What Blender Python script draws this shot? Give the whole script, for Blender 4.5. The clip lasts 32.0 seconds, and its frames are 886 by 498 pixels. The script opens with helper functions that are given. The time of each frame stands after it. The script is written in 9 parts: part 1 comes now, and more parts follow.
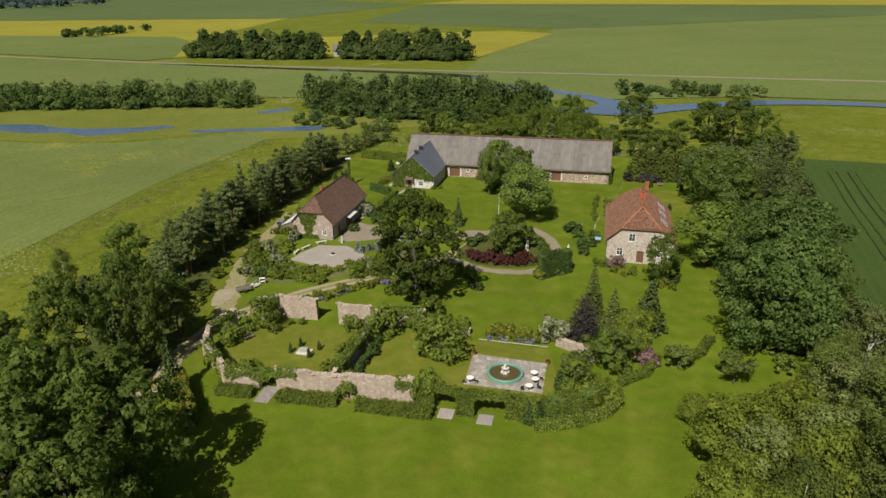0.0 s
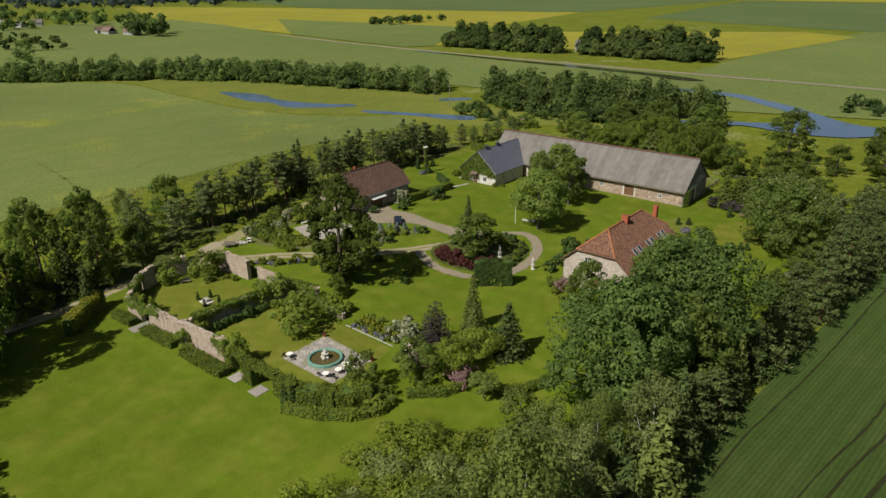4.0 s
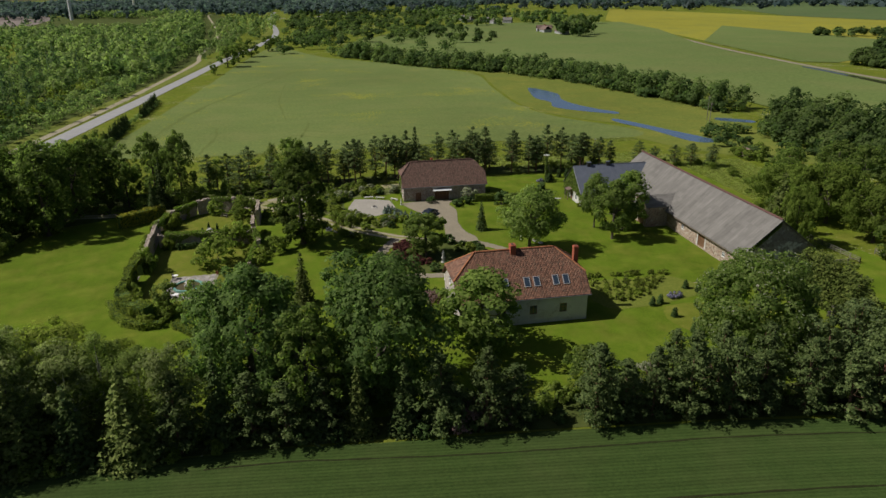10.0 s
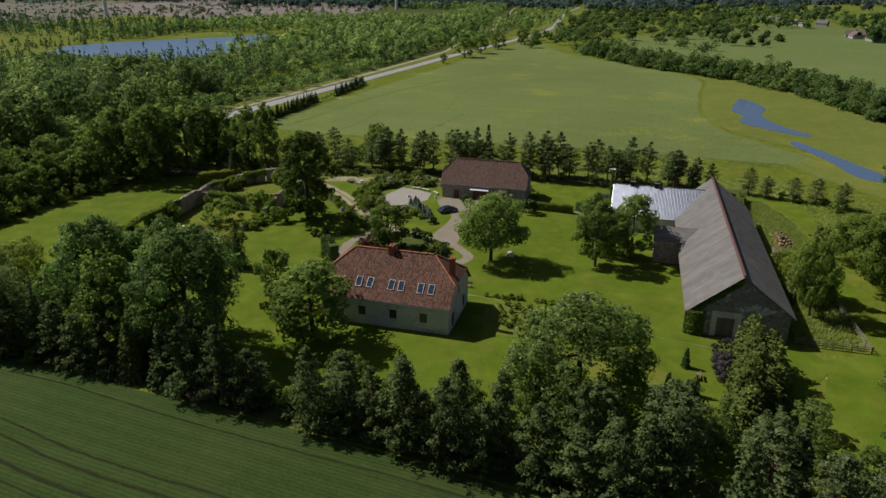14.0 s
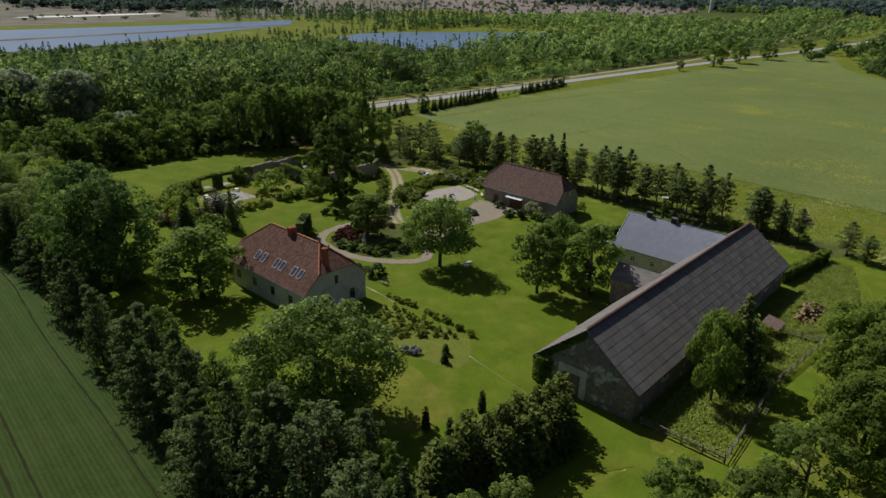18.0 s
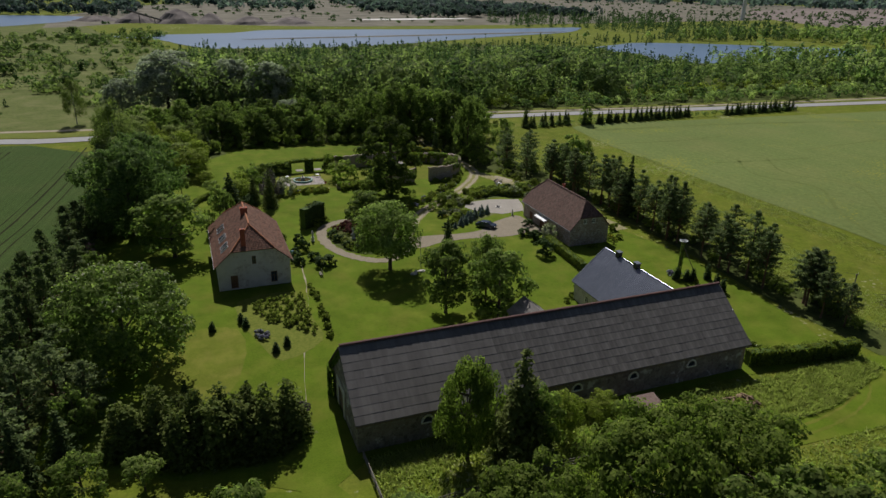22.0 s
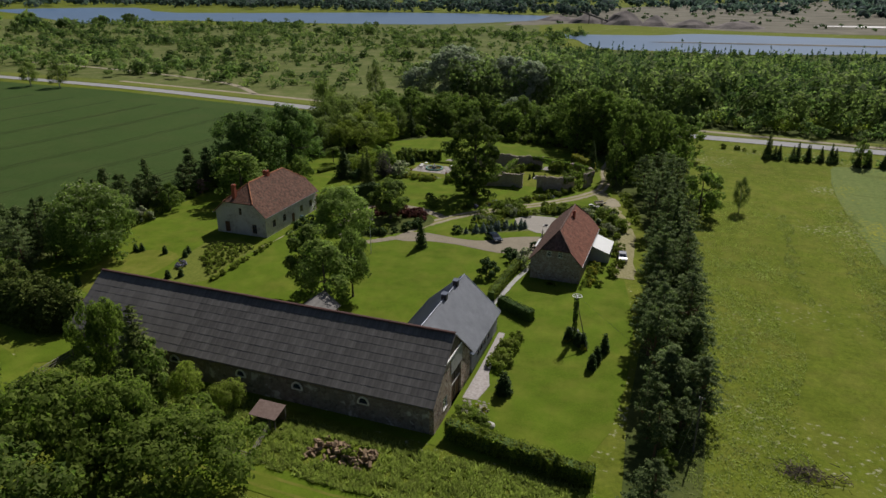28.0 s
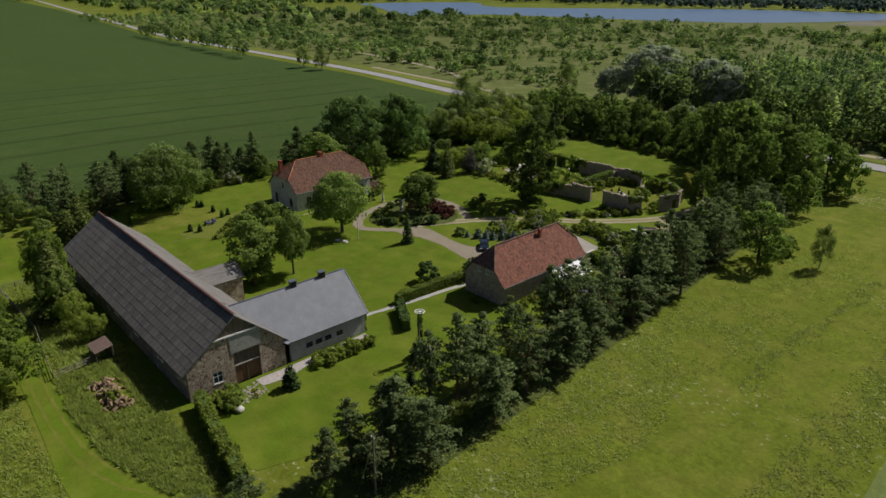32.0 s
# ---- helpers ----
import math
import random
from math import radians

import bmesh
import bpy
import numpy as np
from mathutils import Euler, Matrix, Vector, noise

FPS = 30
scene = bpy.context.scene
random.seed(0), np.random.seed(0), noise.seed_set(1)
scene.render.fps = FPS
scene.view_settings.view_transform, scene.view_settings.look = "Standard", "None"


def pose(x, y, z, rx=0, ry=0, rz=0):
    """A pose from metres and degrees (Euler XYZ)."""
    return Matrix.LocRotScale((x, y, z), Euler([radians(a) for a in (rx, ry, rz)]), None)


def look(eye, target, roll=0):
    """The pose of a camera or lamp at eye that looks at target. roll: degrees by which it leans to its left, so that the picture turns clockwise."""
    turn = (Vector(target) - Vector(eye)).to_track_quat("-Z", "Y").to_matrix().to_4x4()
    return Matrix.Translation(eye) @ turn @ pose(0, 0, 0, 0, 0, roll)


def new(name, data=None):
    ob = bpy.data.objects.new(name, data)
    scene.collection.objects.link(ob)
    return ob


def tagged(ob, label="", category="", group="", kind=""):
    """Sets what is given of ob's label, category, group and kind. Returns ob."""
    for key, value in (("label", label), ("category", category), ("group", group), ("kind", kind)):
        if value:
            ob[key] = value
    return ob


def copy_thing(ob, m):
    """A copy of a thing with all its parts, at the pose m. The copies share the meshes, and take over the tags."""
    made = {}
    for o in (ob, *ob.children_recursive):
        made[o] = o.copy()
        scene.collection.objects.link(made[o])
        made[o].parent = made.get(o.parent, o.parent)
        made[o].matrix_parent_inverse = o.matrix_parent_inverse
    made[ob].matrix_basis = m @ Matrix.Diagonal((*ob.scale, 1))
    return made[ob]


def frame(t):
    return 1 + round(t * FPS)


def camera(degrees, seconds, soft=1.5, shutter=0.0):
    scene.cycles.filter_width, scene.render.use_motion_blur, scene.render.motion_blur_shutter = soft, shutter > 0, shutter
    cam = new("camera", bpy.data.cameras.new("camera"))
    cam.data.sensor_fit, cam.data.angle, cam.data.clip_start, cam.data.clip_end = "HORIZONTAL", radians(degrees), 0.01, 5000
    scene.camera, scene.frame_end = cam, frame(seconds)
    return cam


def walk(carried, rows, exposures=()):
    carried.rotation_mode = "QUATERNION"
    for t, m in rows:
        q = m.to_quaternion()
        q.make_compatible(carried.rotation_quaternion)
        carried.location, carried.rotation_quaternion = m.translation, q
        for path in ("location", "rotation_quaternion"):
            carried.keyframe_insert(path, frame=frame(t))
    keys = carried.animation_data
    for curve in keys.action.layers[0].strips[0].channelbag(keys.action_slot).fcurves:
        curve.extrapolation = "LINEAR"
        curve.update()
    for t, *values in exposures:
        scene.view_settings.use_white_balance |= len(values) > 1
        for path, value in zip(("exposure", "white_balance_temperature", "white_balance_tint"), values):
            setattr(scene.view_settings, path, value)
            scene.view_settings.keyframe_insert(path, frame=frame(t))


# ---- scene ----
cam = camera(66.5, 32.0)
# seconds, eye x y z, yaw, pitch, roll
PATH = [
    (0.0, -4.00, -0.96, 51.70, 13.658, -21.848, -0.836),
    (1.0, 11.28, 3.54, 51.67, 20.288, -21.892, -0.699),
    (2.0, 25.94, 9.63, 51.54, 26.894, -21.931, -0.692),
    (3.0, 39.87, 17.29, 51.35, 33.515, -21.953, -0.754),
    (4.0, 52.87, 26.44, 51.11, 40.171, -21.941, -0.836),
    (5.0, 64.77, 36.95, 50.85, 46.843, -21.862, -0.883),
    (6.0, 75.40, 48.69, 50.59, 53.501, -21.703, -0.860),
    (7.0, 84.62, 61.55, 50.32, 60.121, -21.493, -0.780),
    (8.0, 92.25, 75.40, 50.05, 66.700, -21.302, -0.695),
    (9.0, 98.08, 90.11, 49.81, 73.269, -21.198, -0.637),
    (10.0, 101.94, 105.51, 49.68, 79.813, -21.137, -0.549),
    (11.0, 103.80, 121.37, 49.62, 86.318, -21.134, -0.432),
    (12.0, 103.70, 137.39, 49.61, 92.789, -21.202, -0.281),
    (13.0, 101.73, 153.32, 49.60, 99.250, -21.316, -0.071),
    (14.0, 97.95, 168.90, 49.61, 105.715, -21.408, 0.196),
    (15.0, 92.42, 183.91, 49.65, 112.213, -21.467, 0.478),
    (16.0, 85.21, 198.14, 49.73, 118.755, -21.535, 0.741),
    (17.0, 76.39, 211.41, 49.83, 125.343, -21.638, 0.965),
    (18.0, 66.05, 223.54, 49.96, 131.982, -21.728, 1.138),
    (19.0, 54.27, 234.37, 50.15, 138.679, -21.724, 1.249),
    (20.0, 41.27, 243.78, 50.32, 145.427, -21.694, 1.255),
    (21.0, 27.22, 251.59, 50.44, 152.221, -21.650, 1.164),
    (22.0, 12.29, 257.66, 50.51, 159.056, -21.597, 1.004),
    (23.0, -3.26, 261.99, 50.53, 165.933, -21.559, 0.828),
    (24.0, -19.20, 264.66, 50.55, 172.825, -21.579, 0.679),
    (25.0, -35.34, 265.68, 50.59, 179.664, -21.650, 0.541),
    (26.0, -51.43, 264.96, 50.69, 186.451, -21.736, 0.414),
    (27.0, -67.25, 262.38, 50.85, 193.222, -21.792, 0.310),
    (28.0, -82.55, 257.81, 51.03, 200.034, -21.796, 0.228),
    (29.0, -97.16, 251.18, 51.17, 206.933, -21.791, 0.133),
    (30.0, -110.91, 242.50, 51.17, 213.956, -21.847, -0.026),
    (31.0, -123.73, 231.72, 51.03, 221.125, -21.955, -0.250),
    (32.0, -135.59, 218.81, 50.74, 228.441, -22.056, -0.529),
]
walk(cam, [(t, Matrix.Translation((x, y, z)) @ pose(0, 0, 0, 0, 0, yaw) @ pose(0, 0, 0, 90 + pitch) @ pose(0, 0, 0, 0, 0, roll)) for t, x, y, z, yaw, pitch, roll in PATH],
     exposures=[(0, 0.4, 6800, 15), (3, 0.36, 6750, 14), (6, 0.28, 6650, 12), (10, 0.14, 6350, 15), (14, 0.1, 6220, 18), (19, 0.06, 6180, 18), (25, 0.04, 6180, 18), (32, 0.1, 6300, 18)])

# world, sun and exposure
world = bpy.data.worlds.new("sky")
scene.world = world
world.use_nodes = True
sky = world.node_tree.nodes.new("ShaderNodeTexSky")
sky.sky_type, sky.sun_disc = "NISHITA", False
sky.sun_elevation, sky.sun_rotation = radians(48), radians(188.4)
sky.air_density, sky.dust_density = 1.0, 1.5
world.node_tree.links.new(sky.outputs[0], world.node_tree.nodes["Background"].inputs[0])
world.node_tree.nodes["Background"].inputs[1].default_value = 0.034
sun = new("sun", bpy.data.lights.new("sun", "SUN"))
sun.data.energy, sun.data.angle, sun.data.color = 4.2, radians(0.53), (0.96, 0.94, 0.83)
sun.matrix_world = look((0, 0, 200), (1.42, 9.64, 200 - 10.77))


# ---- materials ----
def nodes_of(name):
    m = bpy.data.materials.new(name)
    m.use_nodes = True
    nt = m.node_tree
    nt.nodes.clear()
    out = nt.nodes.new("ShaderNodeOutputMaterial")
    return m, nt, out


def node(nt, kind, links=(), **values):
    n = nt.nodes.new(kind)
    for key, value in values.items():
        if key.startswith("i_"):
            n.inputs[key[2:].replace("_", " ")].default_value = value
        elif key == "operation":
            n.operation = value
        elif key == "data_type":
            n.data_type = value
        elif key == "blend_type":
            n.blend_type = value
        elif key == "feature":
            n.feature = value
    for socket, source in links:
        nt.links.new(source, n.inputs[socket])
    return n


def ramp(nt, source, stops):
    n = nt.nodes.new("ShaderNodeValToRGB")
    nt.links.new(source, n.inputs[0])
    el = n.color_ramp.elements
    while len(el) < len(stops):
        el.new(0.5)
    for e, (p, c) in zip(el, stops):
        e.position, e.color = p, (*c, 1)
    return n.outputs[0]


def coords(nt, stretch=(1, 1, 1), turn=0.0):
    tc = node(nt, "ShaderNodeTexCoord")
    mp = node(nt, "ShaderNodeMapping", [("Vector", tc.outputs["Object"])])
    mp.inputs["Scale"].default_value = stretch
    mp.inputs["Rotation"].default_value = (0, 0, turn)
    return mp.outputs[0]


def noise_of(nt, vec, scale, detail=5.0, rough=0.6):
    return node(nt, "ShaderNodeTexNoise", [("Vector", vec)], i_Scale=scale, i_Detail=detail, i_Roughness=rough).outputs["Fac"]


def times(nt, a, fac, low, high):
    """Colour a times a grey that runs from low to high with fac."""
    mr = node(nt, "ShaderNodeMapRange", [("Value", fac)], i_To_Min=low, i_To_Max=high)
    mx = node(nt, "ShaderNodeMix", data_type="RGBA", blend_type="MULTIPLY")
    mx.inputs[0].default_value = 1.0
    nt.links.new(a, mx.inputs[6])
    nt.links.new(mr.outputs[0], mx.inputs[7])
    return mx.outputs[2]


def blend(nt, a, b, fac):
    mx = node(nt, "ShaderNodeMix", data_type="RGBA")
    nt.links.new(fac, mx.inputs[0])
    nt.links.new(a, mx.inputs[6])
    nt.links.new(b, mx.inputs[7])
    return mx.outputs[2]


def rgb(nt, c):
    n = nt.nodes.new("ShaderNodeRGB")
    n.outputs[0].default_value = (*c, 1)
    return n.outputs[0]


def finish(nt, out, colour, rough=0.85, bump=None, strength=0.4, distance=0.05, metal=0.0, spec=0.25, nap=0.0):
    p = node(nt, "ShaderNodeBsdfPrincipled", [("Base Color", colour)], i_Roughness=rough, i_Metallic=metal)
    p.inputs["Specular IOR Level"].default_value = spec
    if nap:
        p.inputs["Sheen Weight"].default_value, p.inputs["Sheen Roughness"].default_value = nap, 0.5
        p.inputs["Sheen Tint"].default_value = (0.45, 0.8, 0.2, 1)
    if bump is not None:
        b = node(nt, "ShaderNodeBump", [("Height", bump)], i_Strength=strength, i_Distance=distance)
        nt.links.new(b.outputs[0], p.inputs["Normal"])
    nt.links.new(p.outputs[0], out.inputs[0])


def mottled(name, dark, light, scale=3.0, big=0.25, rough=0.85, strength=0.3, distance=0.03, metal=0.0, spec=0.25, stretch=(1, 1, 1), each=0.0, span=(0.8, 1.15)):
    """A surface with grain at one scale, broad patches at another and, with each, a shade of its own for every object."""
    m, nt, out = nodes_of(name)
    v = coords(nt, stretch)
    fine = noise_of(nt, v, scale, 8)
    c = ramp(nt, fine, [(0.3, dark), (0.7, light)])
    c = times(nt, c, noise_of(nt, v, scale * big, 3), *span)
    if each:
        c = times(nt, c, node(nt, "ShaderNodeObjectInfo").outputs["Random"], 1 - each, 1 + each)
    finish(nt, out, c, rough, fine, strength, distance, metal, spec)
    return m


def leafy(name, dark, light, sheer=0.52, each=0.2, stand=False):
    """Leaves: a shade for each plant and each clump of leaves; light comes through them."""
    m, nt, out = nodes_of(name)
    dark, light = ((c[0] * 1.1, c[1] * 1.03, c[2] * 1.4) for c in (dark, light))
    isl = node(nt, "ShaderNodeNewGeometry").outputs["Random Per Island"]
    if stand:
        tree = nt.nodes.new("ShaderNodeAttribute")
        tree.attribute_name = "tree_shade"
        c = times(nt, ramp(nt, tree.outputs["Fac"], [(0.0, dark), (1.0, light)]), isl, 0.82, 1.18)
    else:
        c = ramp(nt, isl, [(0.0, dark), (1.0, light)])
    c = times(nt, c, node(nt, "ShaderNodeObjectInfo").outputs["Random"], 1 - each, 1 + each)
    v = coords(nt)
    c = times(nt, c, noise_of(nt, v, 0.45, 2), 0.62, 1.38)
    c = times(nt, c, noise_of(nt, v, 1.5, 2), 0.7, 1.3)
    p = node(nt, "ShaderNodeBsdfPrincipled", [("Base Color", c)], i_Roughness=0.75)
    p.inputs["Specular IOR Level"].default_value = 0.08
    glow = node(nt, "ShaderNodeMix", data_type="RGBA", blend_type="MULTIPLY")
    glow.inputs[0].default_value = 1.0
    nt.links.new(c, glow.inputs[6])
    glow.inputs[7].default_value = (1.3, 1.5, 1.0, 1)
    tr = node(nt, "ShaderNodeBsdfTranslucent", [("Color", glow.outputs[2])])
    mx = node(nt, "ShaderNodeMixShader", i_Fac=sheer)
    nt.links.new(p.outputs[0], mx.inputs[1])
    nt.links.new(tr.outputs[0], mx.inputs[2])
    nt.links.new(mx.outputs[0], out.inputs[0])
    return m


def grassy(name, dark, light, dry, patch=0.03, fleck=0.0, fleck_colour=(0.3, 0.3, 0.05), bump=0.5, grain=2.2, stripes=0.0, stripe_width=1.0, turn=0.0, tuft=0.6, tufts=0.3, nap=0.0):
    """Grass or crop seen from above: blades, tussocks, broad patches, dry spots, flecks of flowers and drill rows."""
    m, nt, out = nodes_of(name)
    v = coords(nt)
    fine = noise_of(nt, v, grain, 10, 0.75)
    mid = noise_of(nt, v, patch * 7, 4)
    wide = noise_of(nt, v, patch, 4)
    c = ramp(nt, fine, [(0.32, dark), (0.68, light)])
    dryness = ramp(nt, mid, [(0.44, (0, 0, 0)), (0.74, (0.6, 0.6, 0.6))])
    c = blend(nt, c, rgb(nt, dry), dryness)
    c = times(nt, c, wide, 0.72, 1.28)
    c = times(nt, c, noise_of(nt, v, tuft, 5, 0.7), 1 - tufts, 1 + tufts)
    height = fine
    if stripes:
        for width, depth in ((stripe_width, stripes), (stripe_width * 4, stripes * 0.5)):
            across = node(nt, "ShaderNodeVectorMath", [(0, v)], operation="DOT_PRODUCT")
            across.inputs[1].default_value = (math.cos(turn) / width, math.sin(turn) / width, 0)
            wob = node(nt, "ShaderNodeMath", operation="MULTIPLY_ADD")
            nt.links.new(mid, wob.inputs[0])
            wob.inputs[1].default_value = 0.3
            nt.links.new(across.outputs["Value"], wob.inputs[2])
            drill = node(nt, "ShaderNodeMath", operation="PINGPONG")
            nt.links.new(wob.outputs[0], drill.inputs[0])
            drill.inputs[1].default_value = 0.5
            c = times(nt, c, drill.outputs[0], 1 - depth, 1 + 3 * depth)
    if fleck:
        spot = noise_of(nt, v, 1.3, 2)
        zone = noise_of(nt, v, 0.035, 3)
        both = node(nt, "ShaderNodeMath", operation="MULTIPLY")
        nt.links.new(spot, both.inputs[0])
        nt.links.new(zone, both.inputs[1])
        f = ramp(nt, both.outputs[0], [(0.36 - 0.08 * fleck, (0, 0, 0)), (0.46 - 0.08 * fleck, (1, 1, 1))])
        c = blend(nt, c, rgb(nt, fleck_colour), f)
    finish(nt, out, c, 0.95, height, bump, 0.12, 0.0, 0.05, nap)
    return m


def fieldstone(name, stones, mortar, size=0.45, plaster=None, cover=0.47):
    """Rubble masonry: stones of several shades with sunk mortar, and remains of plaster where given."""
    m, nt, out = nodes_of(name)
    v = coords(nt)
    warp = node(nt, "ShaderNodeTexNoise", [("Vector", v)], i_Scale=1.5)
    wv = node(nt, "ShaderNodeVectorMath", operation="MULTIPLY_ADD")
    nt.links.new(warp.outputs["Color"], wv.inputs[0])
    wv.inputs[1].default_value = (0.25, 0.25, 0.25)
    nt.links.new(v, wv.inputs[2])
    cell = node(nt, "ShaderNodeTexVoronoi", [("Vector", wv.outputs[0])], i_Scale=1 / size)
    edge = node(nt, "ShaderNodeTexVoronoi", [("Vector", wv.outputs[0])], i_Scale=1 / size, feature="DISTANCE_TO_EDGE")
    pick = node(nt, "ShaderNodeSeparateXYZ", [("Vector", cell.outputs["Color"])]).outputs[0]
    c = ramp(nt, pick, [(i / (len(stones) - 1), s) for i, s in enumerate(stones)])
    c = times(nt, c, noise_of(nt, v, 9, 6), 0.7, 1.3)
    joint = ramp(nt, edge.outputs["Distance"], [(0.02, (0, 0, 0)), (0.09, (1, 1, 1))])
    c = blend(nt, rgb(nt, mortar), c, joint)
    if plaster:
        f = ramp(nt, noise_of(nt, v, 0.35, 6, 0.65), [(cover, (0, 0, 0)), (cover + 0.05, (1, 1, 1))])
        c = blend(nt, c, rgb(nt, plaster), f)
    c = times(nt, c, noise_of(nt, v, 0.5, 4), 0.75, 1.2)
    finish(nt, out, c, 0.9, joint, 0.6, 0.05, 0.0, 0.2)
    return m


def tiled(name, dark, light, moss=0.15):
    """Fired clay tiles: every tile a shade of its own, weathered in broad patches."""
    m, nt, out = nodes_of(name)
    v = coords(nt)
    isl = node(nt, "ShaderNodeNewGeometry").outputs["Random Per Island"]
    c = ramp(nt, isl, [(0.0, dark), (1.0, light)])
    c = times(nt, c, noise_of(nt, v, 0.6, 5), 0.7, 1.25)
    grey = ramp(nt, noise_of(nt, v, 1.7, 6), [(0.5, (0, 0, 0)), (0.75, (moss, moss, moss))])
    c = blend(nt, c, rgb(nt, (0.16, 0.14, 0.1)), grey)
    finish(nt, out, c, 0.8, noise_of(nt, v, 12, 4), 0.2, 0.01, 0.0, 0.25)
    return m


def tiled_sheets(name, dark, light):
    """Roof sheets in one mesh, each with a shade of its own, streaked down the slope."""
    m, nt, out = nodes_of(name)
    isl = node(nt, "ShaderNodeNewGeometry").outputs["Random Per Island"]
    mean = tuple((a + b) / 2 for a, b in zip(dark, light))
    c = ramp(nt, isl, [(0.0, tuple(0.92 * a for a in mean)), (1.0, tuple(1.08 * a for a in mean))])
    v = coords(nt, (1, 0.16, 0.16))
    fine = noise_of(nt, v, 1.8, 8)
    c = times(nt, c, fine, 0.7, 1.24)
    c = times(nt, c, noise_of(nt, v, 0.45, 3), 0.66, 1.24)
    finish(nt, out, c, 0.9, fine, 0.25, 0.02, 0.0, 0.05)
    return m


def plain(name, c, rough=0.6, metal=0.0, spec=0.4, wear=0.12):
    return mottled(name, tuple(x * (1 - wear) for x in c), tuple(min(1, x * (1 + wear)) for x in c), 6.0, 0.2, rough, 0.1, 0.01, metal, spec, span=(0.92, 1.06))


def watery(name, deep, rough=0.06, spec=0.5):
    m, nt, out = nodes_of(name)
    v = coords(nt)
    c = times(nt, rgb(nt, deep), noise_of(nt, v, 0.02, 3), 0.8, 1.2)
    finish(nt, out, c, rough, noise_of(nt, v, 0.8, 4), 0.05, 0.05, 0.0, spec)
    return m


LAWN = grassy("mown_grass", (0.064, 0.104, 0.008), (0.12, 0.172, 0.013), (0.165, 0.17, 0.026), 0.03, bump=0.25, grain=5.0, tuft=0.22, tufts=0.42)
DRYLAWN = grassy("dry_mown_grass", (0.085, 0.112, 0.012), (0.15, 0.17, 0.022), (0.2, 0.185, 0.04), 0.05, bump=0.25, grain=5.0, tuft=0.3, tufts=0.3)
MEADOW = grassy("meadow_grass", (0.074, 0.103, 0.01), (0.142, 0.172, 0.017), (0.178, 0.17, 0.034), 0.024, 0.3, (0.34, 0.34, 0.2), 0.7, 1.6, tuft=0.42, tufts=0.5)
RYE = grassy("rye_crop", (0.1, 0.138, 0.04), (0.15, 0.186, 0.055), (0.165, 0.18, 0.06), 0.008, 0.4, (0.26, 0.26, 0.03), 0.5, 1.2, 0.03, 3.0)
DRILLED = grassy("drilled_crop", (0.021, 0.038, 0.009), (0.045, 0.068, 0.016), (0.052, 0.063, 0.02), 0.012, bump=0.8, grain=2.5, stripes=0.2, stripe_width=0.55, turn=-0.1, nap=0.2)
FAR_GREEN = grassy("far_crop", (0.1, 0.14, 0.04), (0.14, 0.18, 0.055), (0.16, 0.17, 0.06), 0.003, bump=0.2, grain=0.3)
FAR_DARK = grassy("far_dark_crop", (0.07, 0.11, 0.04), (0.1, 0.14, 0.05), (0.12, 0.13, 0.06), 0.003, bump=0.2, grain=0.3)
RAPE = grassy("rape_in_flower", (0.2, 0.195, 0.03), (0.29, 0.265, 0.035), (0.17, 0.185, 0.045), 0.004, bump=0.2, grain=0.4)
SCRUB = grassy("rough_pasture", (0.07, 0.092, 0.024), (0.125, 0.148, 0.042), (0.2, 0.19, 0.085), 0.015, bump=0.5, grain=0.8)
MARSH = grassy("wet_meadow", (0.1, 0.13, 0.025), (0.155, 0.175, 0.035), (0.18, 0.175, 0.035), 0.01, 0.15, (0.24, 0.22, 0.04), 0.4, 1.0)
GRAVEL = mottled("gravel", (0.18, 0.153, 0.108), (0.31, 0.27, 0.2), 9.0, 0.04, 0.95, 0.3, 0.02, spec=0.1)
TRACK = mottled("worn_track", (0.25, 0.22, 0.14), (0.42, 0.37, 0.27), 4.0, 0.08, 0.95, 0.3, 0.02, spec=0.1, span=(0.6, 1.15))
PALEGRAVEL = mottled("pale_gravel", (0.25, 0.23, 0.195), (0.38, 0.35, 0.305), 9.0, 0.04, 0.95, 0.3, 0.02, spec=0.1)
ASPHALT = mottled("pale_asphalt", (0.26, 0.26, 0.26), (0.34, 0.33, 0.32), 6.0, 0.05, 0.9, 0.1, 0.01, spec=0.15)
SAND = mottled("quarry_ground", (0.09, 0.088, 0.062), (0.21, 0.19, 0.145), 0.03, 0.2, 0.95, 0.3, 0.5, spec=0.1)
CHALK = mottled("pale_spoil", (0.6, 0.58, 0.55), (0.8, 0.78, 0.74), 0.05, 0.2, 0.9, 0.1, 0.1, spec=0.1)
SPOIL = mottled("grey_spoil", (0.1, 0.09, 0.085), (0.24, 0.21, 0.19), 0.08, 0.3, 0.95, 0.4, 0.4, spec=0.1)
SOIL = mottled("bare_soil", (0.07, 0.05, 0.035), (0.14, 0.1, 0.07), 5.0, 0.2, 0.95, 0.4, 0.04, spec=0.1)
WATER = watery("river_water", (0.08, 0.13, 0.21), 0.12)
# Lake: the sky's blue reflection is put into the base colour, gloss kept low.
LAKE = watery("sky_blue_lake_water", (0.1, 0.165, 0.26), 0.3, 0.14)
POOL = watery("pool_water", (0.09, 0.07, 0.025))
# Rough ground whose dark tone carries the shade of the plants above it.
FLOOR_SHADE = grassy("shade_toned_floor", (0.035, 0.05, 0.012), (0.08, 0.1, 0.025), (0.12, 0.13, 0.04), 0.02, bump=0.5, grain=0.8)
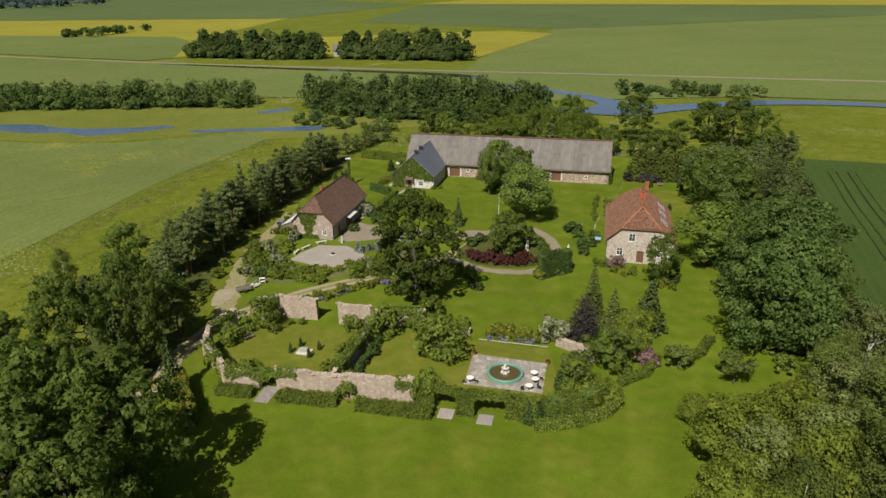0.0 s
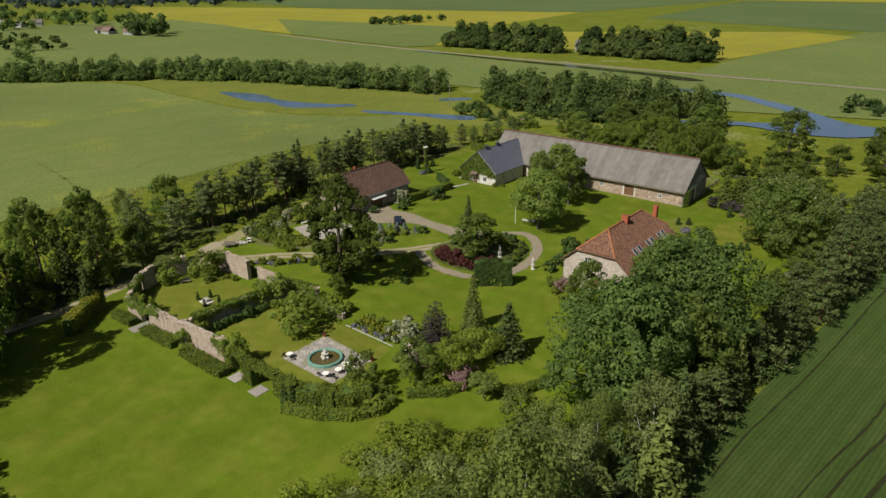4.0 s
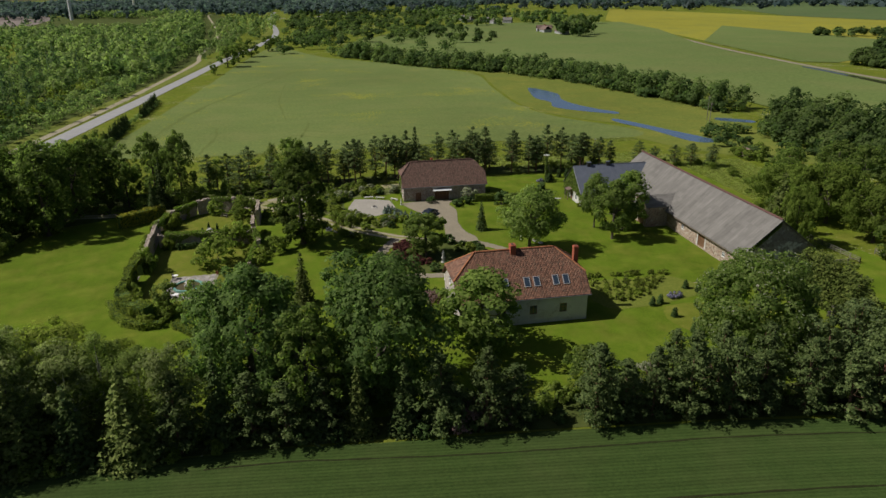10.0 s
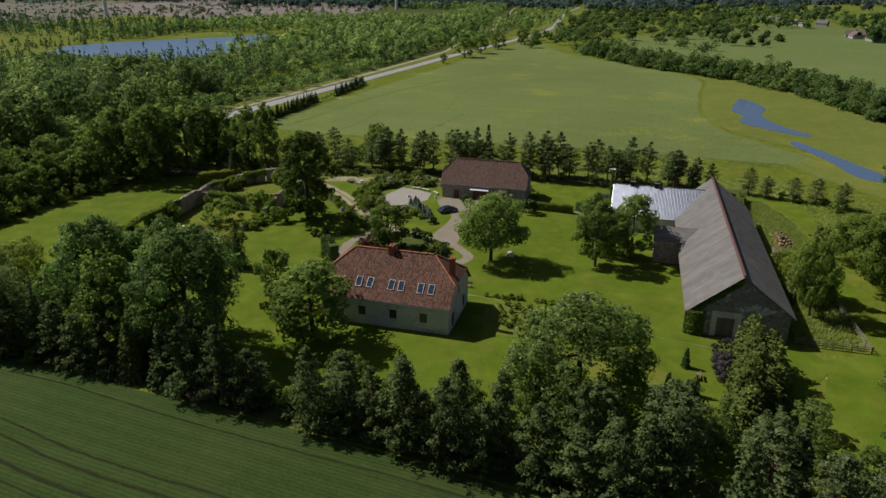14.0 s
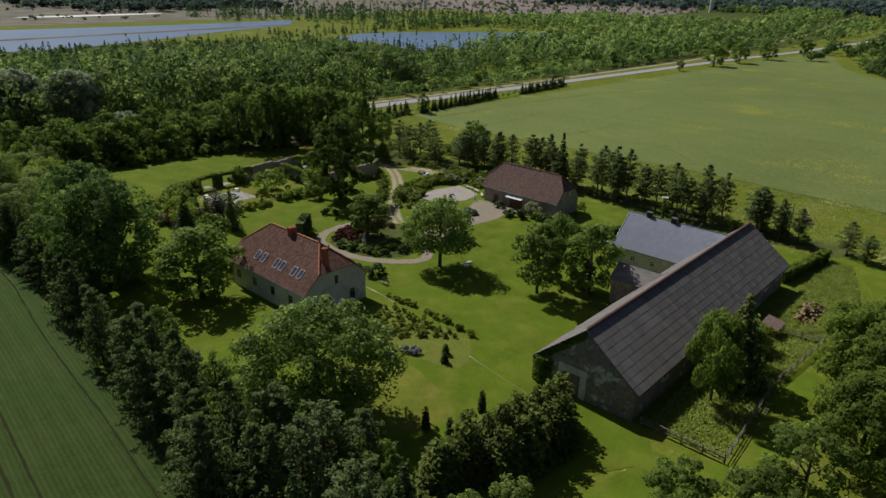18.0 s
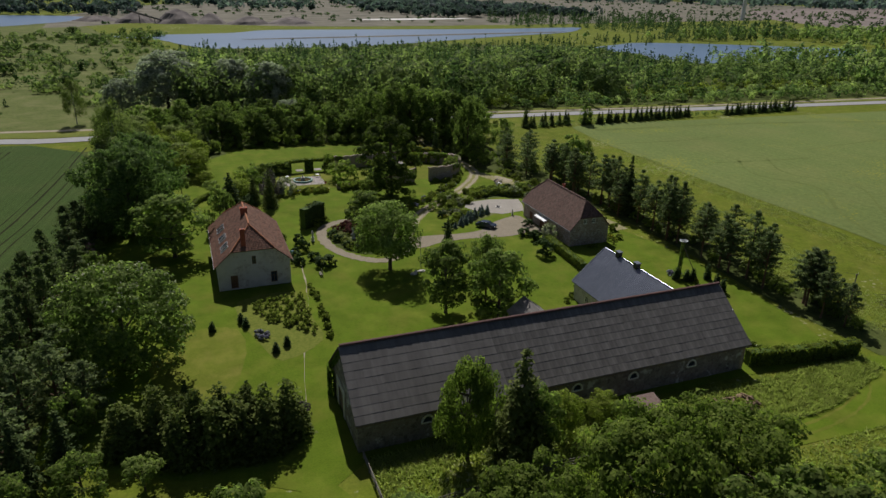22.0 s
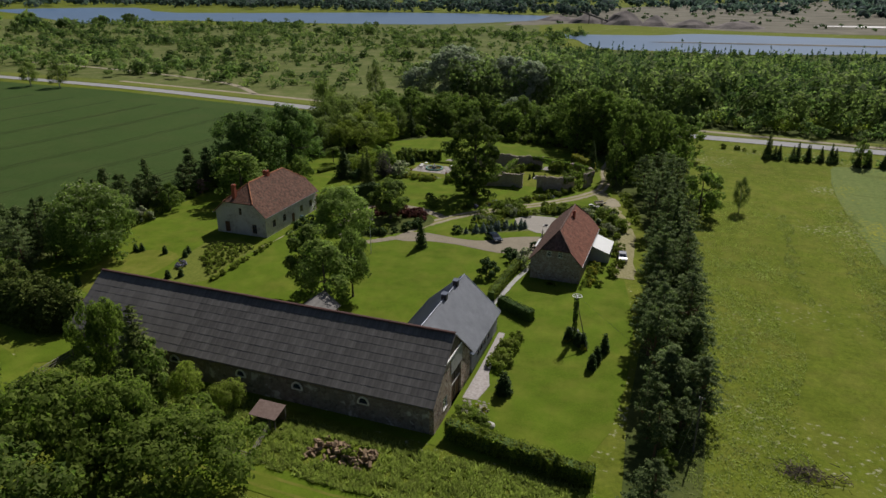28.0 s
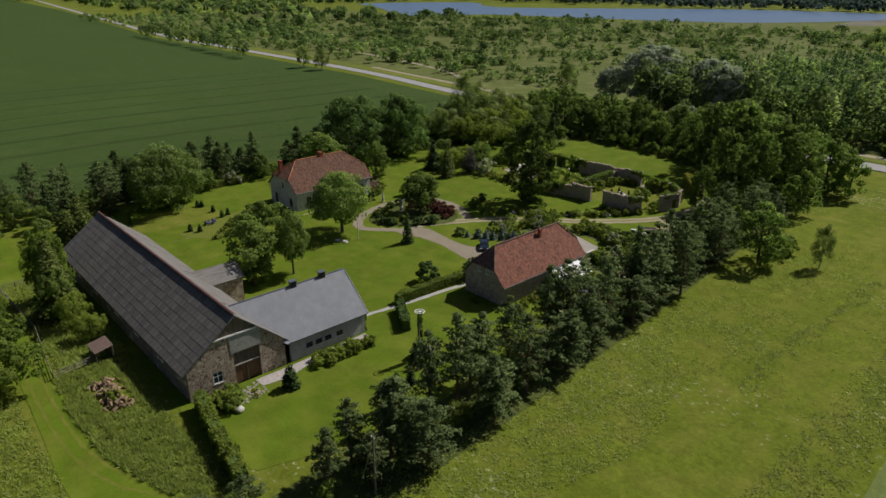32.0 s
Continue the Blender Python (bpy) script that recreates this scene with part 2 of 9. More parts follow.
FIELDSTONE = mottled("field_stones", (0.16, 0.15, 0.11), (0.3, 0.275, 0.22), 5.0, 0.2, 0.9, 0.3, 0.02)
RUBBLE = fieldstone("ruin_masonry", [(0.3, 0.25, 0.2), (0.42, 0.34, 0.27), (0.36, 0.27, 0.22), (0.5, 0.44, 0.37)], (0.42, 0.36, 0.3), 0.32)
BARNSTONE = fieldstone("barn_masonry", [(0.12, 0.085, 0.065), (0.42, 0.31, 0.22), (0.24, 0.15, 0.115), (0.52, 0.44, 0.35)], (0.46, 0.4, 0.33), 0.34)
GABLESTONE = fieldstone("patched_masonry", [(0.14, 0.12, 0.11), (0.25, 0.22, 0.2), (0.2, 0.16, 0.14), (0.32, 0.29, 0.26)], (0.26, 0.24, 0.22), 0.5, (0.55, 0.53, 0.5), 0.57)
HOUSESTONE = fieldstone("house_masonry", [(0.22, 0.17, 0.14), (0.36, 0.28, 0.24), (0.3, 0.22, 0.18), (0.5, 0.45, 0.4)], (0.44, 0.4, 0.35), 0.33)
LIME = fieldstone("limewashed_wall", [(0.4, 0.37, 0.34), (0.56, 0.53, 0.5), (0.47, 0.43, 0.4), (0.64, 0.62, 0.58)], (0.6, 0.58, 0.54), 0.42, (0.6, 0.585, 0.56))
GREYWALL = mottled("grey_rendered_wall", (0.3, 0.3, 0.3), (0.42, 0.42, 0.42), 1.5, 0.3, 0.9, 0.2, 0.02, spec=0.15)
PANTILE = tiled("weathered_pantiles", (0.09, 0.046, 0.031), (0.24, 0.119, 0.075), 0.5)
BROWNTILE = tiled("brown_clay_tiles", (0.085, 0.05, 0.038), (0.175, 0.1, 0.075), 0.35)
REDTILE = tiled("red_clay_tiles", (0.12, 0.045, 0.028), (0.29, 0.115, 0.07), 0.4)
HIPTILE = tiled("orange_ridge_tiles", (0.3, 0.115, 0.05), (0.42, 0.17, 0.08), 0.15)
SLATE = mottled("cement_roof_sheet", (0.125, 0.118, 0.109), (0.222, 0.208, 0.19), 2.4, 0.22, 0.9, 0.25, 0.02, spec=0.05, stretch=(1, 0.16, 0.16), each=0.16, span=(0.5, 1.34))
SLATE_REST = tiled_sheets("cement_roof_sheets", (0.123, 0.116, 0.107), (0.222, 0.208, 0.19))
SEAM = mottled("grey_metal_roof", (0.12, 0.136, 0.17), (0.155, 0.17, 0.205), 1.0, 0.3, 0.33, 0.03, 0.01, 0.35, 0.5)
# A paler, rougher copy of SEAM for the west panels of the same roof.
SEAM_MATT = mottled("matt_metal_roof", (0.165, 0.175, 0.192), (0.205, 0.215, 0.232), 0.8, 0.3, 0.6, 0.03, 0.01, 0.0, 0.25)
REDRIDGE = plain("rust_red_ridge", (0.11, 0.052, 0.042), 0.8)
BRICK = mottled("red_brick", (0.28, 0.07, 0.04), (0.42, 0.13, 0.07), 8.0, 0.2, 0.9, 0.3, 0.02)
TIMBER = mottled("weathered_boards", (0.13, 0.1, 0.075), (0.24, 0.19, 0.15), 5.0, 0.2, 0.85, 0.3, 0.02, stretch=(4, 4, 0.4), each=0.2)
DOORWOOD = mottled("brown_door_wood", (0.12, 0.065, 0.035), (0.2, 0.11, 0.06), 5.0, 0.2, 0.7, 0.3, 0.02, stretch=(4, 4, 0.4), each=0.12)
FENCEWOOD = mottled("grey_fence_wood", (0.13, 0.12, 0.09), (0.24, 0.22, 0.18), 5.0, 0.2, 0.9, 0.3, 0.02, each=0.15)
BARK = mottled("bark", (0.05, 0.04, 0.03), (0.13, 0.11, 0.085), 4.0, 0.3, 0.95, 0.6, 0.05, stretch=(2, 2, 0.4))
PALEBARK = mottled("birch_bark", (0.3, 0.28, 0.25), (0.65, 0.62, 0.57), 2.0, 0.4, 0.8, 0.3, 0.03, stretch=(1, 1, 2))
REDBARK = mottled("pine_bark", (0.1, 0.06, 0.04), (0.22, 0.13, 0.08), 4.0, 0.3, 0.95, 0.6, 0.05, stretch=(2, 2, 0.4))
WHITE = plain("white_paint", (0.78, 0.77, 0.74), 0.5)
DARK = plain("near_black", (0.025, 0.024, 0.022), 0.7)
METAL = plain("galvanised_metal", (0.45, 0.46, 0.47), 0.35, 0.8)
ZINC = plain("pale_zinc", (0.42, 0.42, 0.42), 0.5, 0.3)
BLACKMETAL = plain("black_metal", (0.05, 0.05, 0.055), 0.4, 0.5)
STONE = mottled("pale_stone", (0.42, 0.4, 0.36), (0.62, 0.6, 0.55), 5.0, 0.2, 0.9, 0.3, 0.02)
PAVING = mottled("paving_stone", (0.24, 0.215, 0.2), (0.4, 0.365, 0.34), 3.0, 0.3, 0.9, 0.3, 0.02, each=0.22)
VERDIGRIS = plain("blue_green_glaze", (0.13, 0.29, 0.24), 0.5, wear=0.25)
CONCRETE = mottled("bare_concrete", (0.3, 0.29, 0.27), (0.42, 0.41, 0.38), 2.0, 0.3, 0.9, 0.2, 0.02)
TIN = mottled("rusty_tin", (0.13, 0.085, 0.07), (0.22, 0.16, 0.13), 3.0, 0.3, 0.7, 0.1, 0.01, 0.2)
FRP = plain("white_plastic_sheet", (0.62, 0.63, 0.61), 0.45)
CARBLUE = plain("dark_blue_car_paint", (0.02, 0.035, 0.06), 0.2, 0.4, 0.6, 0.03)
CARSILVER = plain("silver_car_paint", (0.4, 0.4, 0.41), 0.25, 0.5, 0.6, 0.03)
RUBBER = plain("tyre_rubber", (0.02, 0.02, 0.02), 0.85)
GLASS = plain("window_glass", (0.03, 0.045, 0.065), 0.06, 0.0, 0.8, 0.02)
CARGLASS = plain("car_glass", (0.02, 0.025, 0.03), 0.05, 0.0, 0.9, 0.02)
POLEWHITE = plain("white_pole_paint", (0.7, 0.7, 0.68), 0.4)
REDLAMP = plain("red_lamp_cover", (0.3, 0.02, 0.02), 0.2)
PALELAMP = plain("clear_lamp_cover", (0.7, 0.7, 0.68), 0.1)

LINDENLEAF = leafy("linden_leaves", (0.066, 0.124, 0.024), (0.185, 0.275, 0.06))
ALDERLEAF = leafy("garden_alder_leaves", (0.07, 0.118, 0.019), (0.19, 0.255, 0.046), 0.62)
OAK = leafy("oak_leaves", (0.043, 0.073, 0.009), (0.121, 0.169, 0.027))
OLIVE = leafy("olive_pine_needles", (0.044, 0.074, 0.017), (0.132, 0.178, 0.045), 0.36)
LIMELEAF = leafy("lime_leaves", (0.092, 0.145, 0.022), (0.215, 0.29, 0.058))
MAPLE = leafy("maple_leaves", (0.076, 0.128, 0.019), (0.205, 0.28, 0.048))
CHESTNUT = leafy("chestnut_leaves", (0.084, 0.142, 0.022), (0.235, 0.312, 0.068), 0.62)
FRESH = leafy("fresh_leaves", (0.118, 0.168, 0.018), (0.25, 0.305, 0.042))
GROVE = leafy("fine_light_leaves", (0.115, 0.158, 0.034), (0.262, 0.312, 0.088))
SHRUBLEAF = leafy("broad_shrub_leaves", (0.09, 0.142, 0.017), (0.225, 0.29, 0.045))
SILVER = leafy("silver_willow_leaves", (0.19, 0.235, 0.12), (0.4, 0.45, 0.27))
PINE = leafy("pine_needles", (0.055, 0.09, 0.024), (0.158, 0.208, 0.057), 0.36)
SPRUCE = leafy("spruce_needles", (0.034, 0.062, 0.014), (0.095, 0.135, 0.03), 0.22)
LARCH = leafy("larch_needles", (0.076, 0.112, 0.02), (0.155, 0.192, 0.04), 0.25)
BIRCH = leafy("birch_leaves", (0.086, 0.131, 0.022), (0.193, 0.248, 0.051))
BLUE = leafy("blue_spruce_needles", (0.1, 0.15, 0.085), (0.21, 0.275, 0.17), 0.15)
PURPLE = leafy("purple_leaves", (0.045, 0.045, 0.032), (0.12, 0.11, 0.082))
BARBERRY = leafy("red_barberry_leaves", (0.075, 0.034, 0.022), (0.15, 0.058, 0.04))
PINK = leafy("pink_blossom", (0.17, 0.13, 0.085), (0.42, 0.28, 0.22))
CREAM = leafy("cream_blossom", (0.07, 0.12, 0.02), (0.46, 0.46, 0.27))
VIOLET = leafy("violet_blossom", (0.135, 0.162, 0.115), (0.351, 0.338, 0.390))
YELLOW = leafy("yellow_green_leaves", (0.189, 0.216, 0.023), (0.405, 0.378, 0.034))
DEEP = leafy("deep_green_leaves", (0.074, 0.124, 0.02), (0.2, 0.268, 0.05), 0.62)
SALLOW = leafy("sallow_leaves", (0.072, 0.115, 0.014), (0.16, 0.218, 0.031))
CYPRESS = leafy("cypress_sprays", (0.05, 0.08, 0.012), (0.13, 0.165, 0.028), 0.25)
HEDGE = leafy("hedge_leaves", (0.092, 0.128, 0.015), (0.2, 0.25, 0.032))
GOLDHEDGE = leafy("golden_hedge_leaves", (0.162, 0.176, 0.018), (0.324, 0.297, 0.034))
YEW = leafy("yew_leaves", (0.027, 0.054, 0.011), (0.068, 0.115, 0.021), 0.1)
IVY = leafy("ivy_leaves", (0.08, 0.134, 0.017), (0.19, 0.265, 0.04))
SEEDHEAD = leafy("seed_heads", (0.19, 0.245, 0.04), (0.33, 0.365, 0.12), 0.55)
BLADE = leafy("grass_blades", (0.19, 0.245, 0.04), (0.32, 0.36, 0.085), 0.55)
FARLEAF = leafy("woodland_leaves", (0.068, 0.122, 0.03), (0.245, 0.315, 0.078), stand=True)
FARCONIFER = leafy("young_conifer_needles", (0.041, 0.079, 0.026), (0.1, 0.155, 0.045), 0.3, stand=True)
FARBELT = leafy("alder_leaves", (0.046, 0.085, 0.02), (0.142, 0.2, 0.045), stand=True)
# Needles of the far woods, with blue-grey haze put into their base colour.
HAZEWOOD = leafy("hazed_conifer_needles", (0.05, 0.082, 0.062), (0.098, 0.135, 0.098), stand=True)


# ---- building helpers ----
def slope(y):
    """The ground falls a little towards the river."""
    t = min(1.0, max(0.0, (y - 150) / 30))
    return -0.6 * t * t * (3 - 2 * t)


def mesh_of(name, verts, faces, *mats):
    """A mesh from an array of vertices and an array of faces with equal numbers of corners."""
    me = bpy.data.meshes.new(name)
    verts = np.asarray(verts, dtype=np.float32).reshape(-1, 3)
    faces = np.asarray(faces, dtype=np.int32)
    n, k = faces.shape
    me.vertices.add(len(verts))
    me.vertices.foreach_set("co", verts.ravel())
    me.loops.add(n * k)
    me.loops.foreach_set("vertex_index", faces.ravel())
    me.polygons.add(n)
    me.polygons.foreach_set("loop_start", np.arange(0, n * k, k, dtype=np.int32))
    me.update(calc_edges=True)
    me.shade_flat()
    for m in mats:
        me.materials.append(m)
    return me


def part(name, bm, material, parent, label=""):
    """Links a bmesh, or a finished mesh, as one mesh object under a thing or a part."""
    if isinstance(bm, bpy.types.Mesh):
        me = bm
    else:
        me = bpy.data.meshes.new(name)
        bmesh.ops.recalc_face_normals(bm, faces=bm.faces)
        bm.to_mesh(me)
        bm.free()
        me.materials.append(material)
    ob = new(name, me)
    ob.parent = parent
    return tagged(ob, label)


def thing(name, x, y, label, category, group="", kind="", turn=0.0, z=None):
    e = new(name)
    e.empty_display_size = 0.3
    e.matrix_basis = pose(x, y, slope(y) if z is None else z, 0, 0, turn)
    return tagged(e, label, category, group, kind)


def solid(name, bm, material, label, category, kind="", group=""):
    return tagged(part(name, bm, material, None), label, category, group, kind)


def box(bm, x0, x1, y0, y1, z0, z1, bevel=0.0):
    r = bmesh.ops.create_cube(bm, size=1, matrix=Matrix.LocRotScale(((x0 + x1) / 2, (y0 + y1) / 2, (z0 + z1) / 2), None, (x1 - x0, y1 - y0, z1 - z0)))
    if bevel:
        es = list({e for v in r["verts"] for e in v.link_edges})
        bmesh.ops.bevel(bm, geom=es, offset=bevel, segments=1, affect="EDGES")
    return bm


def boxes(*rows, bevel=0.0):
    bm = bmesh.new()
    for r in rows:
        box(bm, *r, bevel=bevel)
    return bm


def tube(bm, path, radii, sides=7):
    """A tapered tube along a path of points."""
    rings = []
    for i, (p, r) in enumerate(zip(path, radii)):
        p = Vector(p)
        d = Vector(path[min(i + 1, len(path) - 1)]) - Vector(path[max(i - 1, 0)])
        q = d.to_track_quat("Z", "Y")
        rings.append([bm.verts.new(p + q @ Vector((r * math.cos(a), r * math.sin(a), 0))) for a in (2 * math.pi * j / sides for j in range(sides))])
    for a, b in zip(rings, rings[1:]):
        for j in range(sides):
            bm.faces.new((a[j], a[(j + 1) % sides], b[(j + 1) % sides], b[j]))
    bm.faces.new(rings[0][::-1])
    bm.faces.new(rings[-1])
    return bm


def lathe(bm, profile, sides=24, centre=(0, 0, 0)):
    """Turns a profile of (radius, height) about the upright through centre."""
    cx, cy, cz = centre
    rings = [[bm.verts.new((cx + r * math.cos(2 * math.pi * j / sides), cy + r * math.sin(2 * math.pi * j / sides), cz + h)) for j in range(sides)] for r, h in profile]
    for a, b in zip(rings, rings[1:]):
        for j in range(sides):
            bm.faces.new((a[j], a[(j + 1) % sides], b[(j + 1) % sides], b[j]))
    bm.faces.new(rings[0][::-1])
    bm.faces.new(rings[-1])
    return bm


def curve_through(pts, steps=6, closed=False):
    """A smooth line through a few points."""
    out, n = [], len(pts)
    for i in range(n if closed else n - 1):
        p = [Vector((*pts[(i + k) % n if closed else min(max(i + k, 0), n - 1)], 0)) for k in (-1, 0, 1, 2)]
        for s in range(steps):
            t = s / steps
            q = 0.5 * (2 * p[1] + (p[2] - p[0]) * t + (2 * p[0] - 5 * p[1] + 4 * p[2] - p[3]) * t * t + (3 * p[1] - p[0] - 3 * p[2] + p[3]) * t ** 3)
            out.append((q.x, q.y))
    if not closed:
        out.append(tuple(pts[-1]))
    return out


def patch(name, pts, lift, material, label, category="ground", smooth=0, wobble=0.0, kind="structure"):
    """A piece of ground within an outline, laid over the slope."""
    if smooth:
        pts = curve_through(pts, smooth, True)
    bm = bmesh.new()
    rng = random.Random(len(pts) + int(pts[0][0] * 7))
    bm.faces.new([bm.verts.new((x + rng.uniform(-wobble, wobble), y + rng.uniform(-wobble, wobble), 0)) for x, y in pts])
    bmesh.ops.triangulate(bm, faces=bm.faces[:])
    for yc in (150, 154, 158, 162, 166, 170, 174, 178, 180):
        bmesh.ops.bisect_plane(bm, geom=bm.verts[:] + bm.edges[:] + bm.faces[:], plane_co=(0, yc, 0), plane_no=(0, 1, 0))
    for v in bm.verts:
        v.co.z = slope(v.co.y) + lift
    for f in bm.faces:
        f.normal_update()
        if f.normal.z < 0:
            f.normal_flip()
    me = bpy.data.meshes.new(name)
    bm.to_mesh(me)
    bm.free()
    me.materials.append(material)
    return tagged(new(name, me), label, category, "", kind)


def ribbon(name, pts, width, lift, material, label, category="track", steps=10, ragged=0.0, shift=0.0):
    """A strip of ground along a smooth line, with ragged edges."""
    line = curve_through(pts, steps)
    rng = random.Random(int(pts[0][0] * 13 + width * 100))
    vs, fs = [], []
    for i, (x, y) in enumerate(line):
        a, b = line[max(i - 1, 0)], line[min(i + 1, len(line) - 1)]
        d = Vector((b[0] - a[0], b[1] - a[1])).normalized()
        for s in (-1, 1):
            o = shift + s * (width / 2 + rng.uniform(-ragged, ragged))
            px, py = x - d.y * o, y + d.x * o
            vs.append((px, py, slope(py) + lift))
    for i in range(len(line) - 1):
        fs.append((2 * i, 2 * i + 2, 2 * i + 3, 2 * i + 1))
    fs = [f[::-1] for f in fs]
    me = mesh_of(name, vs, fs, material)
    return tagged(new(name, me), label, category, "", "structure")


# ---- leaves and plants ----
def cards(points, normals, size, rng, spread=0.45):
    """Small uneven three-cornered leaf sprays at points, facing about the normals. Gives vertices and faces."""
    n = len(points)
    normals = normals + rng.normal(0, spread, (n, 3))
    normals /= np.linalg.norm(normals, axis=1, keepdims=True) + 1e-9
    t = rng.normal(0, 1, (n, 3))
    t -= normals * np.sum(t * normals, axis=1, keepdims=True)
    t /= np.linalg.norm(t, axis=1, keepdims=True) + 1e-9
    b = np.cross(normals, t)
    size = np.broadcast_to(np.asarray(size, float), (n,))
    vs = np.empty((n, 3, 3))
    a0 = rng.uniform(0, 6.283, n)
    for k in range(3):
        a = a0 + k * 2.094 + rng.uniform(-0.35, 0.35, n)
        r = size * rng.uniform(0.5, 0.95, n)
        vs[:, k] = points + (t * np.cos(a)[:, None] + b * np.sin(a)[:, None]) * r[:, None]
    return vs.reshape(-1, 3), np.arange(3 * n).reshape(n, 3)


def puffy(me, normals, share=0.58):
    """Leaves take part of their shading from the rounded clump that they belong to."""
    n = len(me.polygons)
    geo = np.empty(n * 3, dtype=np.float32)
    me.polygons.foreach_get("normal", geo)
    geo = geo.reshape(n, 3)
    nn = normals / (np.linalg.norm(normals, axis=1, keepdims=True) + 1e-9)
    nn = np.where((geo * nn).sum(1, keepdims=True) < 0, geo, share * nn + (1 - share) * geo)
    nn /= np.linalg.norm(nn, axis=1, keepdims=True) + 1e-9
    me.shade_smooth()
    me.normals_split_custom_set(np.repeat(nn, 3, axis=0))
    return me


def unit(rng, n, up=0.0):
    d = rng.normal(0, 1, (n, 3))
    d[:, 2] += up
    return d / (np.linalg.norm(d, axis=1, keepdims=True) + 1e-9)


def crown_points(rng, clumps, per, rad, low, high, lobes=0.25, droop=0.0, inner=0.55, flat=1.0):
    """Points and outward directions of the leaves of a crown made of clumps, between two heights."""
    d = unit(rng, clumps, 0.25)
    d[:, 2] = np.clip(d[:, 2], -0.75, 1)
    k = rng.uniform(inner, 1.0, clumps) ** 0.6
    ph = rng.uniform(0, 6.28, 6)
    az = np.arctan2(d[:, 1], d[:, 0])
    lob = 1 + lobes * (np.sin(2 * az + ph[0]) * 0.5 + np.sin(3 * az + 3 * d[:, 2] + ph[1]) * 0.5 + 0.5 * np.sin(5 * az - 4 * d[:, 2] + ph[2]))
    mid, half = (low + high) / 2, (high - low) / 2
    cr = rad * (rng.uniform(0.10, 0.21, clumps) if clumps > 120 else rng.uniform(0.15, 0.3, clumps))
    c = np.stack([d[:, 0] * (rad - cr * 0.7) * k * lob, d[:, 1] * (rad - cr * 0.7) * k * lob, mid + d[:, 2] * (half - cr * 0.7) * k * (0.85 + 0.15 * lob)], 1)
    dd = unit(rng, clumps * per, 0.25).reshape(clumps, per, 3)
    rr = rng.uniform(0.72, 1.05, (clumps, per, 1)) * cr[:, None, None]
    p = c[:, None] + dd * rr * np.array([1, 1, 0.8 * flat])
    if droop:
        p[..., 2] -= droop * rng.uniform(0, 1, (clumps, per)) ** 2
    nrm = dd * 0.85 + d[:, None] * 0.3 + np.array([0, 0, 0.25])
    return p.reshape(-1, 3), nrm.reshape(-1, 3), c


def trunk_mesh(rng, height, radius, ends, lean=0.0, forks=7, split=0.35):
    """A tapered trunk with limbs that reach into the crown."""
    bm = bmesh.new()
    top = Vector((lean, lean * 0.5, height))
    path = [Vector((0, 0, -0.15)), Vector((0.02, 0, 0.25)), Vector((lean * 0.2, 0, height * 0.3)), Vector((lean * 0.6, lean * 0.2, height * 0.65)), top]
    tube(bm, path, [radius * 1.5, radius * 1.1, radius * 0.85, radius * 0.5, radius * 0.12], 8)
    order = rng.permutation(len(ends))[:forks]
    for i in order:
        e = Vector(ends[i])
        z0 = max(height * split * 0.7, min(e.z - 1.0, height * rng.uniform(split, 0.75)))
        s = Vector((lean * z0 / height, 0, z0))
        m = s.lerp(e, 0.5) + Vector((0, 0, -0.06 * height))
        tube(bm, [s, m, e], [radius * 0.42, radius * 0.26, radius * 0.08], 5)
    return bm


PROTO = {}


def plant(kind, x, y, h, w=None, turn=None, label=""):
    """Sets a plant of a kind at a place, scaled to its height and width. The first of each build is made, the rest are copies."""
    k = KINDS[kind]
    rng = random.Random(int(x * 97 + y * 31))
    variant = rng.randrange(k["variants"])
    key = (kind, variant)
    H, R = k["size"]
    s = h / H
    sw = (w / R if w else s)
    turn = rng.uniform(0, 360) if turn is None else turn
    m = Matrix.Translation((x, y, slope(y))) @ pose(0, 0, 0, 0, 0, turn) @ Matrix.Diagonal((sw, sw, s, 1))
    if key not in PROTO:
        ob = k["make"](kind, k, np.random.default_rng(variant * 17 + len(kind) * 101 + int(H * 3)))
        ob.matrix_basis = m
        PROTO[key] = ob
        PROTO[key + ("at",)] = True
        return ob if not label else tagged(ob, label)
    ob = PROTO[key]
    keep = ob.matrix_basis.copy()
    made = copy_thing(ob, m)
    made.matrix_basis = m
    ob.matrix_basis = keep
    return made if not label else tagged(made, label)


def base_of(kind, k):
    e = new(k.get("name", kind))
    e.empty_display_size = 0.3
    return tagged(e, k["label"], k["category"], k.get("group", ""))


